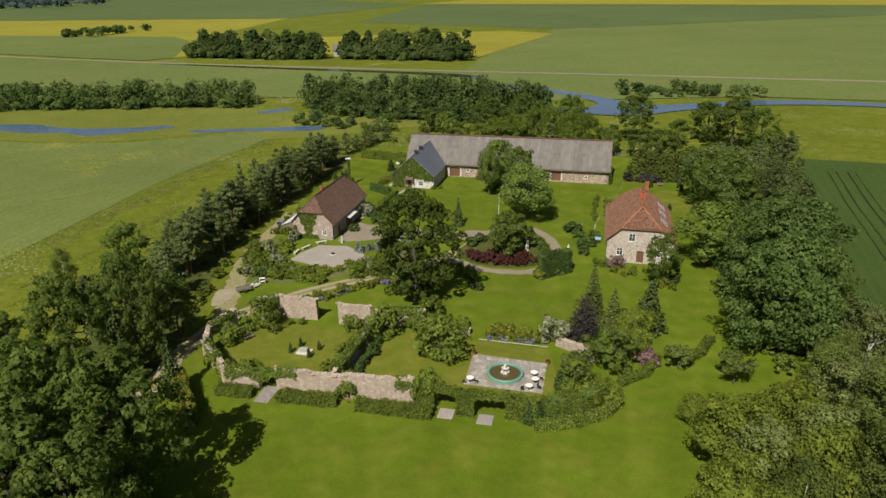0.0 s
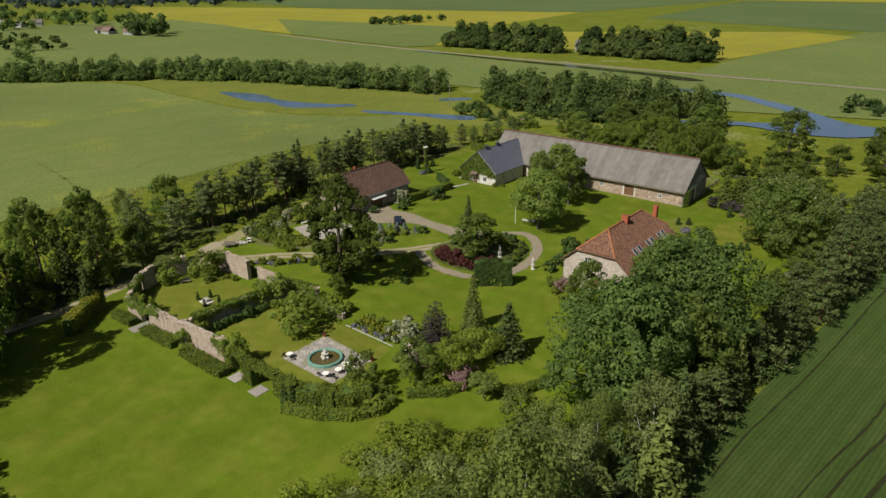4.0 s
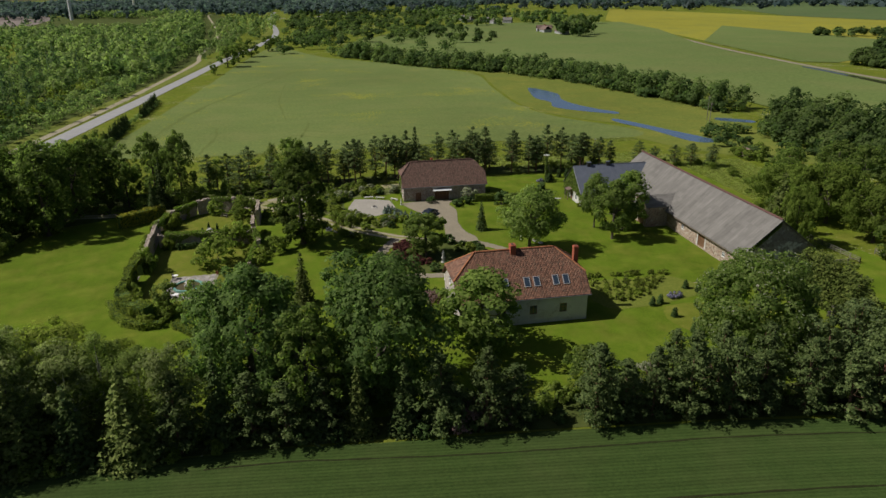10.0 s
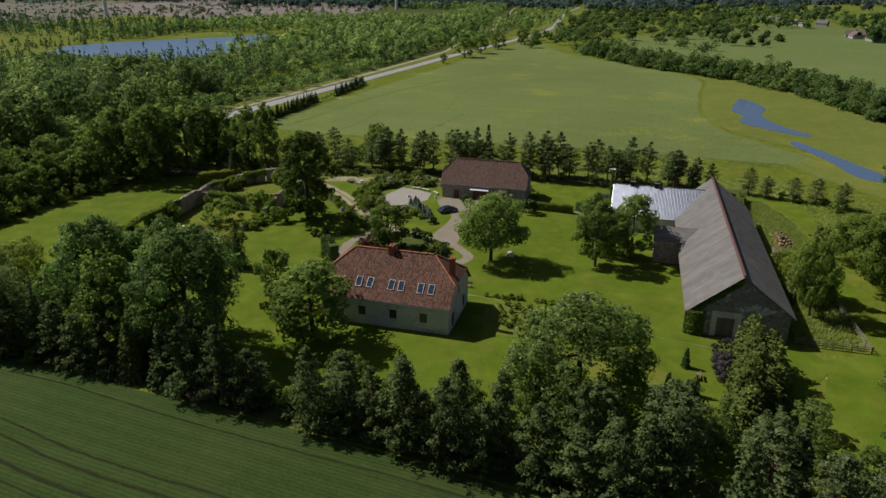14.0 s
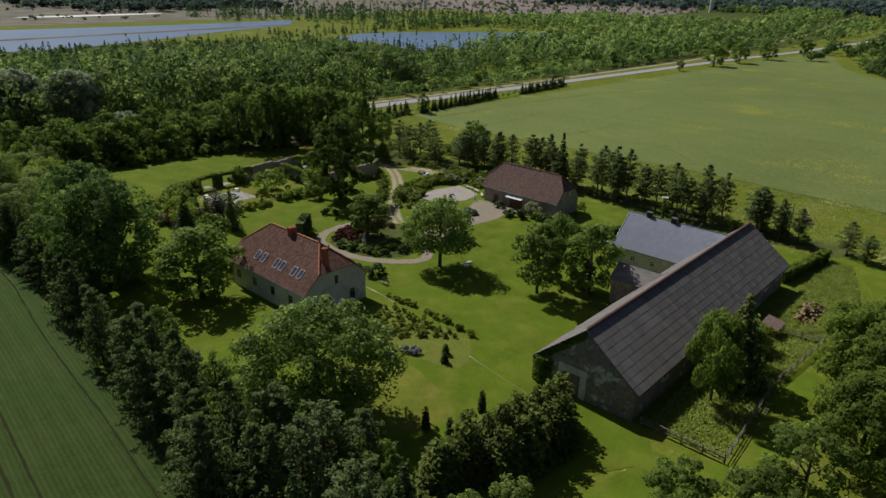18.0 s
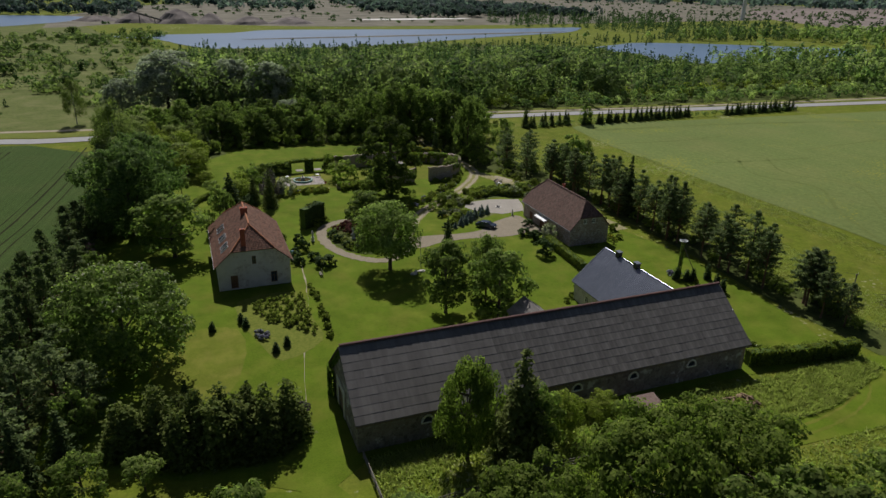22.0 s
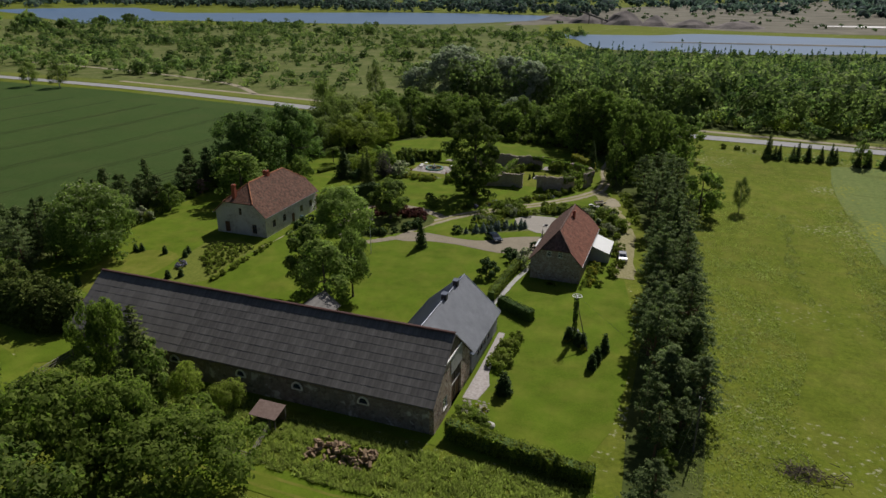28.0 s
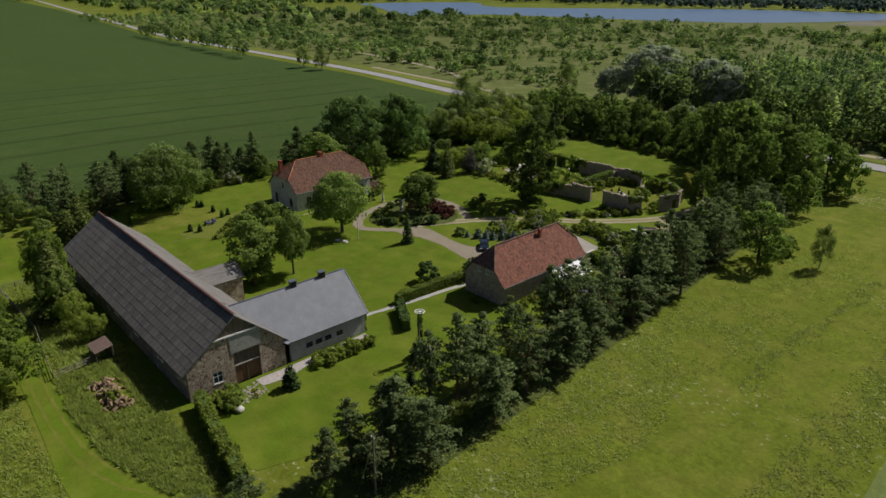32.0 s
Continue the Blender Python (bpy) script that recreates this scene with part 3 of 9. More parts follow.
def make_broadleaf(kind, k, rng):
    e = base_of(kind, k)
    H, R = k["size"]
    p, n, c = crown_points(rng, k["clumps"], k["per"], R, H * k["low"], H, k.get("lobes", 0.25), k.get("droop", 0.0))
    keep = p[:, 2] > 0.25
    p, n, c = p[keep], n[keep], c[c[:, 2] > 0.6]
    vs, fs = cards(p, n, k["leaf"] * rng.uniform(0.75, 1.3, len(p)), rng)
    part("trunk", trunk_mesh(rng, H * 0.85, k["trunk"], c, rng.uniform(-0.3, 0.3), k.get("forks", 9), k.get("split", 0.3)), k.get("bark", BARK), e)
    part("crown", puffy(mesh_of("crown", vs, fs, k["mat"]), n), None, e)
    if k.get("candles"):
        mid = np.array([0, 0, H * 0.45])
        out = (p - mid) / [R, R, H * 0.5]
        far = np.argsort(-np.linalg.norm(out, axis=1))[:k["candles"] * 6]
        q = p[rng.choice(far, k["candles"], replace=False)] + out[far].mean(0) * 0.1 + [0, 0, 0.15]
        vs, fs = cards(q, np.tile([0.0, 0.0, 1.0], (len(q), 1)), 0.26 * rng.uniform(0.7, 1.3, len(q)), rng, 0.8)
        part("blossom", mesh_of("blossom", vs, fs, CREAM), None, e, "pale upright blossom candles")
    return e


def make_pine(kind, k, rng):
    e = base_of(kind, k)
    H, R = k["size"]
    pts, nrm, ends = [], [], []
    levels = k["clumps"]
    for i in range(levels):
        f = i / (levels - 1)
        z = H * (k["low"] + (0.98 - k["low"]) * f)
        r = R * ((1 - f) ** k.get("taper", 0.7) * (0.72 + 0.28 * min(1, f * 5)) + 0.06)
        r *= rng.uniform(0.75, 1.15)
        arms = 6 if f < 0.8 else 4
        for j in range(arms):
            if rng.random() < 0.14:
                continue
            a = i * 2.4 + j * 6.283 / arms + rng.uniform(-0.4, 0.4)
            reach = r * rng.uniform(0.65, 1.18)
            lift = rng.uniform(-0.3, 0.3) * H / levels
            for u in (0.4, 0.7, 1.0):
                c = np.array([reach * u * math.cos(a), reach * u * math.sin(a), z + lift + 0.16 * reach * u])
                d = unit(rng, k["per"], 0.4)
                pts.append(c + d * np.array([0.2, 0.2, 0.12]) * R * rng.uniform(0.7, 1.2) * (rng.uniform(0.2, 1.0, (k["per"], 1)) ** 0.5))
                nrm.append(d * 0.6 + np.array([0.25 * math.cos(a), 0.25 * math.sin(a), 0.6]))
            ends.append(c)
    p, n = np.concatenate(pts), np.concatenate(nrm)
    vs, fs = cards(p, n, k["leaf"] * rng.uniform(0.7, 1.3, len(p)), rng, 0.6)
    part("trunk", trunk_mesh(rng, H * 0.95, k["trunk"], ends, 0.1, 12, 0.3), k.get("bark", REDBARK), e)
    part("crown", puffy(mesh_of("crown", vs, fs, k["mat"]), n, 0.5), None, e)
    return e


def make_conifer(kind, k, rng):
    """A spire of drooping whorls: spruce, larch, fir, thuja."""
    e = base_of(kind, k)
    H, R = k["size"]
    pts, nrm = [], []
    whorls = k["clumps"]
    for i in range(whorls):
        f = (i + rng.uniform(-0.2, 0.2)) / whorls
        z0 = H * (k["low"] + (1 - k["low"]) * f)
        r = R * (1 - f) ** k.get("taper", 0.85) + 0.12
        arms = max(4, int(9 * (1 - f) + 3))
        for j in range(arms):
            a = j * 6.283 / arms + i * 0.7 + rng.uniform(-0.25, 0.25)
            m = max(3, int(k["per"] * (1 - f) + 3))
            u = rng.uniform(0.15, 1.0, m) * rng.uniform(0.75, 1.1)
            side = rng.normal(0, 0.13, m) * r * (0.4 + u)
            pts.append(np.stack([r * u * math.cos(a) - side * math.sin(a), r * u * math.sin(a) + side * math.cos(a), z0 - k.get("drop", 0.35) * r * u ** 1.3 + rng.normal(0, 0.08, m) * r], 1))
            nrm.append(np.tile([0.5 * math.cos(a), 0.5 * math.sin(a), 0.8], (m, 1)))
    p, n = np.concatenate(pts), np.concatenate(nrm)
    vs, fs = cards(p, n, k["leaf"] * rng.uniform(0.7, 1.3, len(p)), rng, 0.5)
    bm = bmesh.new()
    tube(bm, [(0, 0, -0.1), (0, 0, H * 0.5), (0, 0, H * 0.98)], [k["trunk"], k["trunk"] * 0.55, 0.02], 7)
    part("trunk", bm, k.get("bark", BARK), e)
    part("crown", mesh_of("crown", vs, fs, k["mat"]), None, e)
    return e


def make_shrub(kind, k, rng):
    e = base_of(kind, k)
    H, R = k["size"]
    p, n, c = crown_points(rng, k["clumps"], k["per"], R, -H * 0.25, H, k.get("lobes", 0.2), 0.0, 0.4)
    keep = p[:, 2] > 0.02
    p, n = p[keep], n[keep]
    vs, fs = cards(p, n, k["leaf"] * rng.uniform(0.7, 1.3, len(p)), rng)
    bm = bmesh.new()
    for i in range(4):
        q = c[i % len(c)]
        tube(bm, [(0.06 * math.cos(i), 0.06 * math.sin(i), -0.05), (q[0] * 0.4, q[1] * 0.4, abs(q[2]) * 0.5 + 0.1), (q[0] * 0.8, q[1] * 0.8, abs(q[2]) * 0.9 + 0.15)], [0.05, 0.035, 0.012], 4)
    part("stem", bm, BARK, e)
    part("foliage", puffy(mesh_of("foliage", vs, fs, k["mat"]), n), None, e)
    return e


def kind_of(make, mat, label, category, size, clumps, per, leaf, variants=2, low=0.15, trunk=0.3, **more):
    return dict(make=make, mat=mat, label=label, category=category, size=size, clumps=clumps, per=per, leaf=leaf, variants=variants, low=low, trunk=trunk, **more)


KINDS = {
    "oak": kind_of(make_broadleaf, OAK, "tall old oak with a dense dark green crown", "tree", (21, 6.2), 190, 84, 0.36, 1, -0.12, 0.5, lobes=0.42, name="oak_tree"),
    "lime": kind_of(make_broadleaf, LIMELEAF, "broad ash tree with light green feathery leaves on the lawn", "tree", (13.5, 6.5), 100, 100, 0.32, 1, 0.1, 0.32, lobes=0.22, name="ash_tree"),
    "maple": kind_of(make_broadleaf, MAPLE, "rounded green maple tree in full summer leaf", "tree", (13, 4.6), 70, 72, 0.36, 3, 0.0, 0.26, name="maple_tree"),
    "chestnut": kind_of(make_broadleaf, CHESTNUT, "large domed horse chestnut with heavy green leaf clusters", "tree", (16, 9.2), 260, 84, 0.33, 2, -0.08, 0.5, lobes=0.2, candles=700, name="chestnut_tree"),
    "linden": kind_of(make_broadleaf, LINDENLEAF, "very large spreading linden tree with dense green crown", "tree", (19, 8.6), 280, 80, 0.35, 2, -0.08, 0.5, lobes=0.32, name="linden_tree"),
    "dark": kind_of(make_broadleaf, DEEP, "tall dark green broadleaf tree at the garden's edge", "tree", (18, 6.5), 160, 54, 0.38, 3, -0.13, 0.4, lobes=0.34, name="broadleaf_tree"),
    "fresh": kind_of(make_broadleaf, FRESH, "bright yellow-green broadleaf tree with loose crown", "tree", (9, 5), 70, 96, 0.25, 3, 0.05, 0.2, lobes=0.3, name="young_tree"),
    "alder": kind_of(make_broadleaf, ALDERLEAF, "medium green broadleaf tree with uneven crown", "tree", (10, 4), 44, 70, 0.32, 4, -0.1, 0.2, lobes=0.3, name="alder_tree"),
    "grove": kind_of(make_broadleaf, GROVE, "airy light grey-green tree with fine leaves and pale branches", "tree", (13, 4.6), 84, 88, 0.23, 3, -0.06, 0.2, lobes=0.42, bark=PALEBARK, forks=14, name="grove_tree"),
    "willow": kind_of(make_broadleaf, SILVER, "huge silvery white willow with billowing crown", "tree", (24, 11), 260, 52, 0.6, 1, 0.04, 0.6, lobes=0.2, name="willow_tree"),
    "birch": kind_of(make_broadleaf, BIRCH, "weeping birch with pale bark and thin drooping leaves", "tree", (20, 5.5), 84, 120, 0.25, 2, 0.08, 0.28, droop=1.6, bark=PALEBARK, name="birch_tree"),
    "sallow": kind_of(make_broadleaf, SALLOW, "wide uneven tree with bright green leaves beside the mown lane", "tree", (11, 7.2), 210, 68, 0.3, 2, 0.02, 0.4, lobes=0.4, name="sallow_tree"),
    "cypress": kind_of(make_conifer, CYPRESS, "dense yellowish-green conifer in a close-set block", "tree", (8, 2.4), 20, 24, 0.32, 3, 0.02, 0.14, taper=0.48, drop=0.15, name="screen_conifer"),
    "fruit": kind_of(make_broadleaf, BIRCH, "small fruit tree with a sparse green crown", "tree", (5, 2.6), 26, 49, 0.24, 2, 0.3, 0.1, forks=6, name="fruit_tree"),
    "pine": kind_of(make_pine, PINE, "dark pine with bare lower trunk in a shelter belt", "tree", (11.5, 2.9), 11, 20, 0.25, 4, 0.18, 0.2, taper=0.36, name="pine_tree"),
    "tall_pine": kind_of(make_pine, PINE, "tall pine with a bare trunk and high ragged crown", "tree", (12.5, 2.9), 9, 24, 0.26, 3, 0.36, 0.2, taper=0.4, name="pine_tree"),
    "field_pine": kind_of(make_pine, OLIVE, "bushy olive-green pine branched low beside the field", "tree", (9.5, 3.2), 12, 22, 0.26, 3, 0.06, 0.2, taper=0.6, name="pine_tree"),
    "spruce": kind_of(make_conifer, SPRUCE, "dark green spruce with drooping branches", "tree", (10, 2.7), 20, 17, 0.4, 3, 0.04, 0.18, name="spruce_tree"),
    "larch": kind_of(make_conifer, LARCH, "light green larch with soft drooping needles", "tree", (12, 3.2), 24, 23, 0.36, 2, 0.05, 0.18, name="larch_tree"),
    "blue_spruce": kind_of(make_conifer, BLUE, "young blue spruce in the bed beside the gravel", "tree", (2.6, 1.0), 12, 15, 0.20, 2, 0.03, 0.06, name="blue_spruce"),
    "thuja": kind_of(make_conifer, YEW, "narrow dark columnar conifer", "shrub", (3.2, 0.55), 16, 17, 0.17, 2, 0.02, 0.06, taper=0.45, drop=-0.3, name="columnar_conifer"),
    "purple": kind_of(make_conifer, PURPLE, "dark grey-purple feathery tree in the garden border", "tree", (8.6, 3.0), 20, 34, 0.24, 1, 0.05, 0.14, taper=0.5, drop=-0.25, name="purple_tree"),
    "shrub": kind_of(make_shrub, HEDGE, "rounded green garden shrub", "shrub", (2.0, 1.5), 18, 40, 0.24, 4, name="garden_shrub"),
    "bush": kind_of(make_shrub, SHRUBLEAF, "broad leafy bush with large green leaves", "bush", (4.5, 3.2), 27, 46, 0.33, 4, name="leafy_bush"),
    "dark_bush": kind_of(make_shrub, YEW, "clipped dark green evergreen bush", "bush", (2.2, 1.6), 24, 44, 0.21, 3, lobes=0.06, name="evergreen_bush"),
    "fresh_bush": kind_of(make_shrub, FRESH, "bright yellow-green leafy bush", "bush", (2.5, 1.9), 22, 42, 0.27, 3, name="fresh_bush"),
    "barberry": kind_of(make_shrub, BARBERRY, "low dark red barberry bush in the round bed", "bush", (1.8, 1.7), 22, 49, 0.20, 2, name="barberry_bush"),
    "pink_bush": kind_of(make_shrub, PINK, "faded pink flowering rhododendron bush", "bush", (2.6, 2.2), 26, 49, 0.22, 2, name="flowering_bush"),
    "cream_bush": kind_of(make_shrub, CREAM, "bush covered with cream-white blossom", "bush", (3.0, 2.0), 24, 46, 0.25, 2, name="blossoming_bush"),
    "violet": kind_of(make_shrub, VIOLET, "low clump of violet-blue flowers in the border", "flowers", (0.8, 1.0), 14, 38, 0.16, 2, name="flower_clump"),
    "yellow": kind_of(make_shrub, YELLOW, "low yellow-green perennial clump in the border", "flowers", (0.9, 0.8), 14, 34, 0.16, 2, name="perennial_clump"),
    "purple_bush": kind_of(make_shrub, PURPLE, "dark purple-leaved bush beside the lawn", "bush", (3.0, 2.2), 28, 53, 0.24, 2, name="purple_bush"),
    "green_clump": kind_of(make_shrub, FRESH, "low green plant in the nursery bed", "plant", (0.8, 0.5), 9, 24, 0.13, 3, name="nursery_plant"),
}


def hedge(name, line, width, height, mat, label, seed=0, density=44, leaf=0.2):
    """A clipped hedge along a line: a solid dark green core box with leaves all over it."""
    rng = np.random.default_rng(seed + 5)
    line = [Vector((*p, 0)) for p in line]
    pts, nrm = [], []
    bm = bmesh.new()
    for a, b in zip(line, line[1:]):
        d = b - a
        L = d.length
        d.normalize()
        side = Vector((-d.y, d.x, 0))
        n = int(L * (2 * height + width) * density)
        u = rng.uniform(-0.1, L + 0.1, n)
        q = rng.uniform(0, 2 * height + width, n)
        lat = np.where(q < height, -width / 2, np.where(q < height + width, q - height - width / 2, width / 2))
        up = np.where(q < height, q, np.where(q < height + width, height, 2 * height + width - q))
        up = up * (1 + 0.05 * np.sin(u * 0.9 + seed) + 0.04 * np.sin(u * 2.3 + 2 * seed)) + rng.normal(0, 0.09, n)
        lat = lat * (1 + 0.08 * np.sin(u * 1.4 + 3 * seed)) + rng.normal(0, 0.1, n)
        px = a.x + d.x * u + side.x * lat
        py = a.y + d.y * u + side.y * lat
        gz = np.array([slope(v) for v in py])
        pts.append(np.stack([px, py, gz + np.maximum(up, 0.03)], 1))
        sgn = np.where(q < height, -1.0, np.where(q < height + width, 0.0, 1.0))
        nrm.append(np.stack([side.x * sgn, side.y * sgn, np.where(sgn == 0, 1.0, 0.25)], 1))
        z = slope((a.y + b.y) / 2)
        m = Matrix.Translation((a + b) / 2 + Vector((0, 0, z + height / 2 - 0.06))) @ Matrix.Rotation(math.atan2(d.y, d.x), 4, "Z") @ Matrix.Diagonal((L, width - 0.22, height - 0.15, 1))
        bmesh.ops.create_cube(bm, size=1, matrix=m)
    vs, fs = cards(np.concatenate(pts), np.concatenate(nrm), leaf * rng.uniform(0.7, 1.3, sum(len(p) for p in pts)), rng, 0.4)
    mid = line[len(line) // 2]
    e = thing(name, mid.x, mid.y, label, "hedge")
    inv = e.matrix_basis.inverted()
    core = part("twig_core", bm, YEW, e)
    core.matrix_parent_inverse = inv
    f = part("foliage", mesh_of("foliage", vs, fs, mat), None, e)
    f.matrix_parent_inverse = inv
    return e


def ivy(points, normals, seed, host, leaf=0.3, mat=None):
    rng = np.random.default_rng(seed)
    vs, fs = cards(points, normals, leaf * rng.uniform(0.7, 1.3, len(points)), rng, 0.4)
    return part("climbing_ivy", mesh_of("climbing_ivy", vs, fs, mat or IVY), None, host, "green ivy growing over the masonry")


def woodland(name, places, mat, label, seed, per=46, leaf=1.1, conifer=False, category="woodland", skirt=0.0):
    """Many trees too far off to count, each with its own crown of leaf sprays."""
    rng = np.random.default_rng(seed)
    P, N, S, T = [], [], [], []
    for x, y, h, r in places:
        n = int(per * (0.7 + 0.6 * rng.random()))
        if conifer:
            f = rng.uniform(0.0, 1.0, n) ** 1.4
            a = rng.uniform(0, 6.283, n)
            rr = r * (1 - f) * rng.uniform(0.6, 1.05, n) + 0.1
            P.append(np.stack([x + rr * np.cos(a), y + rr * np.sin(a), slope(y) + h * (0.05 + 0.95 * f)], 1))
            N.append(np.stack([0.8 * np.cos(a), 0.8 * np.sin(a), np.full(n, 0.5)], 1))
        else:
            m = 4 if per < 80 else 8
            cen = unit(rng, m, 0.2) * [r * 0.6, r * 0.6, h * 0.26] + [0, 0, h * 0.54]
            if skirt:
                cen[m // 2:, 2] = h * rng.uniform(0.12, 0.55, m - m // 2)
                cen[m // 2:, :2] *= 1 + skirt
            cen[0] = (rng.uniform(-0.2, 0.2) * r, rng.uniform(-0.2, 0.2) * r, h * 0.76)
            lr = rng.uniform(0.38, 0.6, m)
            i = rng.integers(0, m, n)
            d = unit(rng, n, 0.3)
            p = cen[i] + d * lr[i, None] * [r, r, min(r * 1.15, h * 0.42)] * rng.uniform(0.8, 1.06, (n, 1))
            P.append(np.stack([x + p[:, 0], y + p[:, 1], slope(y) + np.maximum(p[:, 2], 0.2)], 1))
            N.append(d * 0.85 + cen[i] / [r, r, h] * 0.5 + [0, 0, 0.05])
        S.append(np.full(n, leaf) * rng.uniform(0.7, 1.3, n) * (0.6 + 0.4 * min(2, r / 3.5)))
        T.append(np.full(n, rng.beta(1.2, 1.6)))
    N = np.concatenate(N)
    vs, fs = cards(np.concatenate(P), N, np.concatenate(S), rng, 0.4)
    me = puffy(mesh_of(name, vs, fs, mat), N)
    me.attributes.new("tree_shade", "FLOAT", "FACE").data.foreach_set("value", np.concatenate(T).astype(np.float32))
    return tagged(new(name, me), label, category, "", "stuff")


def scatter(seed, n, x0, x1, y0, y1, h, r, keep=None):
    rng = random.Random(seed)
    out = []
    while len(out) < n:
        x, y = rng.uniform(x0, x1), rng.uniform(y0, y1)
        if keep is None or keep(x, y):
            k = rng.uniform(0.7, 1.3)
            out.append((x, y, rng.uniform(*h) * k, rng.uniform(*r) * k))
        else:
            n -= 0.2
    return out


def along(seed, pts, step, jitter, h, r):
    rng = random.Random(seed)
    out = []
    for (ax, ay), (bx, by) in zip(pts, pts[1:]):
        L = math.hypot(bx - ax, by - ay)
        for i in range(max(1, int(L / step))):
            t = (i + rng.random()) * step / L
            out.append((ax + (bx - ax) * t + rng.uniform(-jitter, jitter), ay + (by - ay) * t + rng.uniform(-jitter, jitter), rng.uniform(*h), rng.uniform(*r)))
    return out


# ---- ground ----
def ground_sheet():
    xs = [-4600, -3000, -2000, -1400, -900, -600, -400, -250] + list(range(-160, 161, 20)) + [250, 400, 600, 900, 1400, 2000, 3000, 4600]
    ys = [-4600, -3000, -2000, -1400, -900, -600, -400, -250, -160, -100, -60, -20, 20, 60, 100, 140] + list(range(150, 181, 3)) + [190, 210, 240, 300, 400, 600, 900, 1400, 2000, 3000, 4600]
    vs = [(x, y, slope(y) - 0.04) for y in ys for x in xs]
    n = len(xs)
    fs = [(j * n + i, j * n + i + 1, (j + 1) * n + i + 1, (j + 1) * n + i) for j in range(len(ys) - 1) for i in range(n - 1)]
    tagged(new("ground", mesh_of("ground", vs, fs, MEADOW)), "uncut green meadow grass with pale flower heads", "ground", "", "structure")


ground_sheet()
patch("lawn", [(-63, 63), (-56, 50), (-36, 42), (-15, 39), (4, 41), (16, 55), (24, 76), (31, 100), (34, 130), (37, 160), (37, 180), (22, 190), (3, 200), (1, 209), (-2.2, 206), (-2.5, 196), (-58, 196), (-76, 194), (-79, 165), (-75, 140), (-71, 120), (-68, 104), (-66, 84)], 0.0, LAWN, "smooth mown garden lawn with yellowish dry patches", "lawn", 3)
patch("mown_lane", [(-2, 206.5), (-22, 205.6), (-41, 206), (-56, 206.2), (-66, 204.6), (-70, 200.6), (-74, 198.2), (-80, 198), (-84, 200), (-82, 205), (-76, 209), (-66, 211), (-54, 210.6), (-40, 210), (-20, 209.5), (10, 213), (30, 205), (22, 196), (4, 199)], 0.012, LAWN, "mown grass lane behind the barn", "lawn", 3)
for side in (-0.8, 0.8):
    ribbon("lane_rut", [(-30, 207.6), (-44, 208.4), (-58, 208.2), (-68, 205.6), (-73, 201.4), (-76.4, 196.2)], 0.4, 0.022, DRYLAWN, "flattened wheel line in the mown lane", "track", 8, 0.12, side)
patch("rye_field", [(-122, 47), (-120, 80), (-122, 130), (-124, 175), (-121, 214), (-135, 222), (-165, 203), (-200, 195), (-260, 198), (-330, 200), (-400, 150), (-455, 110), (-560, 70), (-420, 52), (-310, 46), (-180, 37), (-130, 34)], 0.03, RYE, "pale green rye field with yellow weed flecks", "field", 3)
patch("drilled_field", [(36, 60), (34.6, 80), (34.5, 95), (36, 110), (37.4, 128), (39.2, 146), (41, 162), (44.6, 185), (54, 219), (120, 214), (400, 240), (900, 300), (2200, 420), (2400, -230), (1200, -110), (520, -14), (300, -5), (180, 0), (110, 9), (60, 14), (44, 28)], 0.03, DRILLED, "dark green drilled crop with tramlines", "field")
RUT = mottled("crop_rut", (0.018, 0.022, 0.008), (0.035, 0.04, 0.015), 3.0, 0.2, 0.95, 0.3, 0.03, spec=0.05)
DRILL_LINE = [(38.0, 22), (41.0, 60), (45.2, 94), (48.2, 110), (49.4, 120), (50.3, 131), (51.4, 143), (53.6, 165), (58.5, 205)]
for off, wide in ((0.0, 0.3), (2.1, 0.35), (5.0, 0.5), (7.0, 0.2), (26.0, 0.35), (28.0, 0.35), (50.0, 0.4), (52.0, 0.4), (74.0, 0.45), (76.0, 0.45), (98.0, 0.5), (100.0, 0.5), (122.0, 0.6), (146.0, 0.7), (170.0, 0.8), (194.0, 0.9)):
    ribbon("wheel_rut", [(x + off, y) for x, y in DRILL_LINE], wide, 0.05, RUT, "bare tramline left by a tractor wheel in the crop", "rut", 8, 0.08)
ribbon("wheel_rut", [(37.0, 90), (37.4, 99), (38.6, 108), (40.0, 119), (40.9, 128), (41.6, 136), (42.8, 150), (45.4, 172), (49.0, 190)], 0.25, 0.05, RUT, "bare tramline left by a tractor wheel in the crop", "rut", 8, 0.08)
RYERUT = mottled("trampled_rye", (0.098, 0.13, 0.034), (0.142, 0.168, 0.05), 1.0, 0.2, 0.95, 0.4, 0.05, spec=0.05)
for pts, wide in (([(-148, 96), (-140, 112), (-146, 128), (-133, 147), (-124, 168), (-123, 183)], 0.7), ([(-158, 98), (-150, 114), (-158, 130), (-142, 152), (-130, 172)], 0.5), ([(-165, 178), (-138, 177), (-128, 183)], 0.6), ([(-190, 150), (-176, 164), (-166, 176)], 0.5), ([(-168, 66), (-150, 68), (-124, 66)], 1.0), ([(-172, 101), (-158, 100), (-138, 97)], 0.8), ([(-400, 106), (-310, 79), (-230, 56), (-180, 48), (-130, 44)], 1.6), ([(-300, 88), (-234, 87), (-180, 92)], 0.6)):
    ribbon("trampled_line", pts, wide, 0.05, RYERUT, "trampled line in the standing rye", "rut", 8, wide * 0.45)
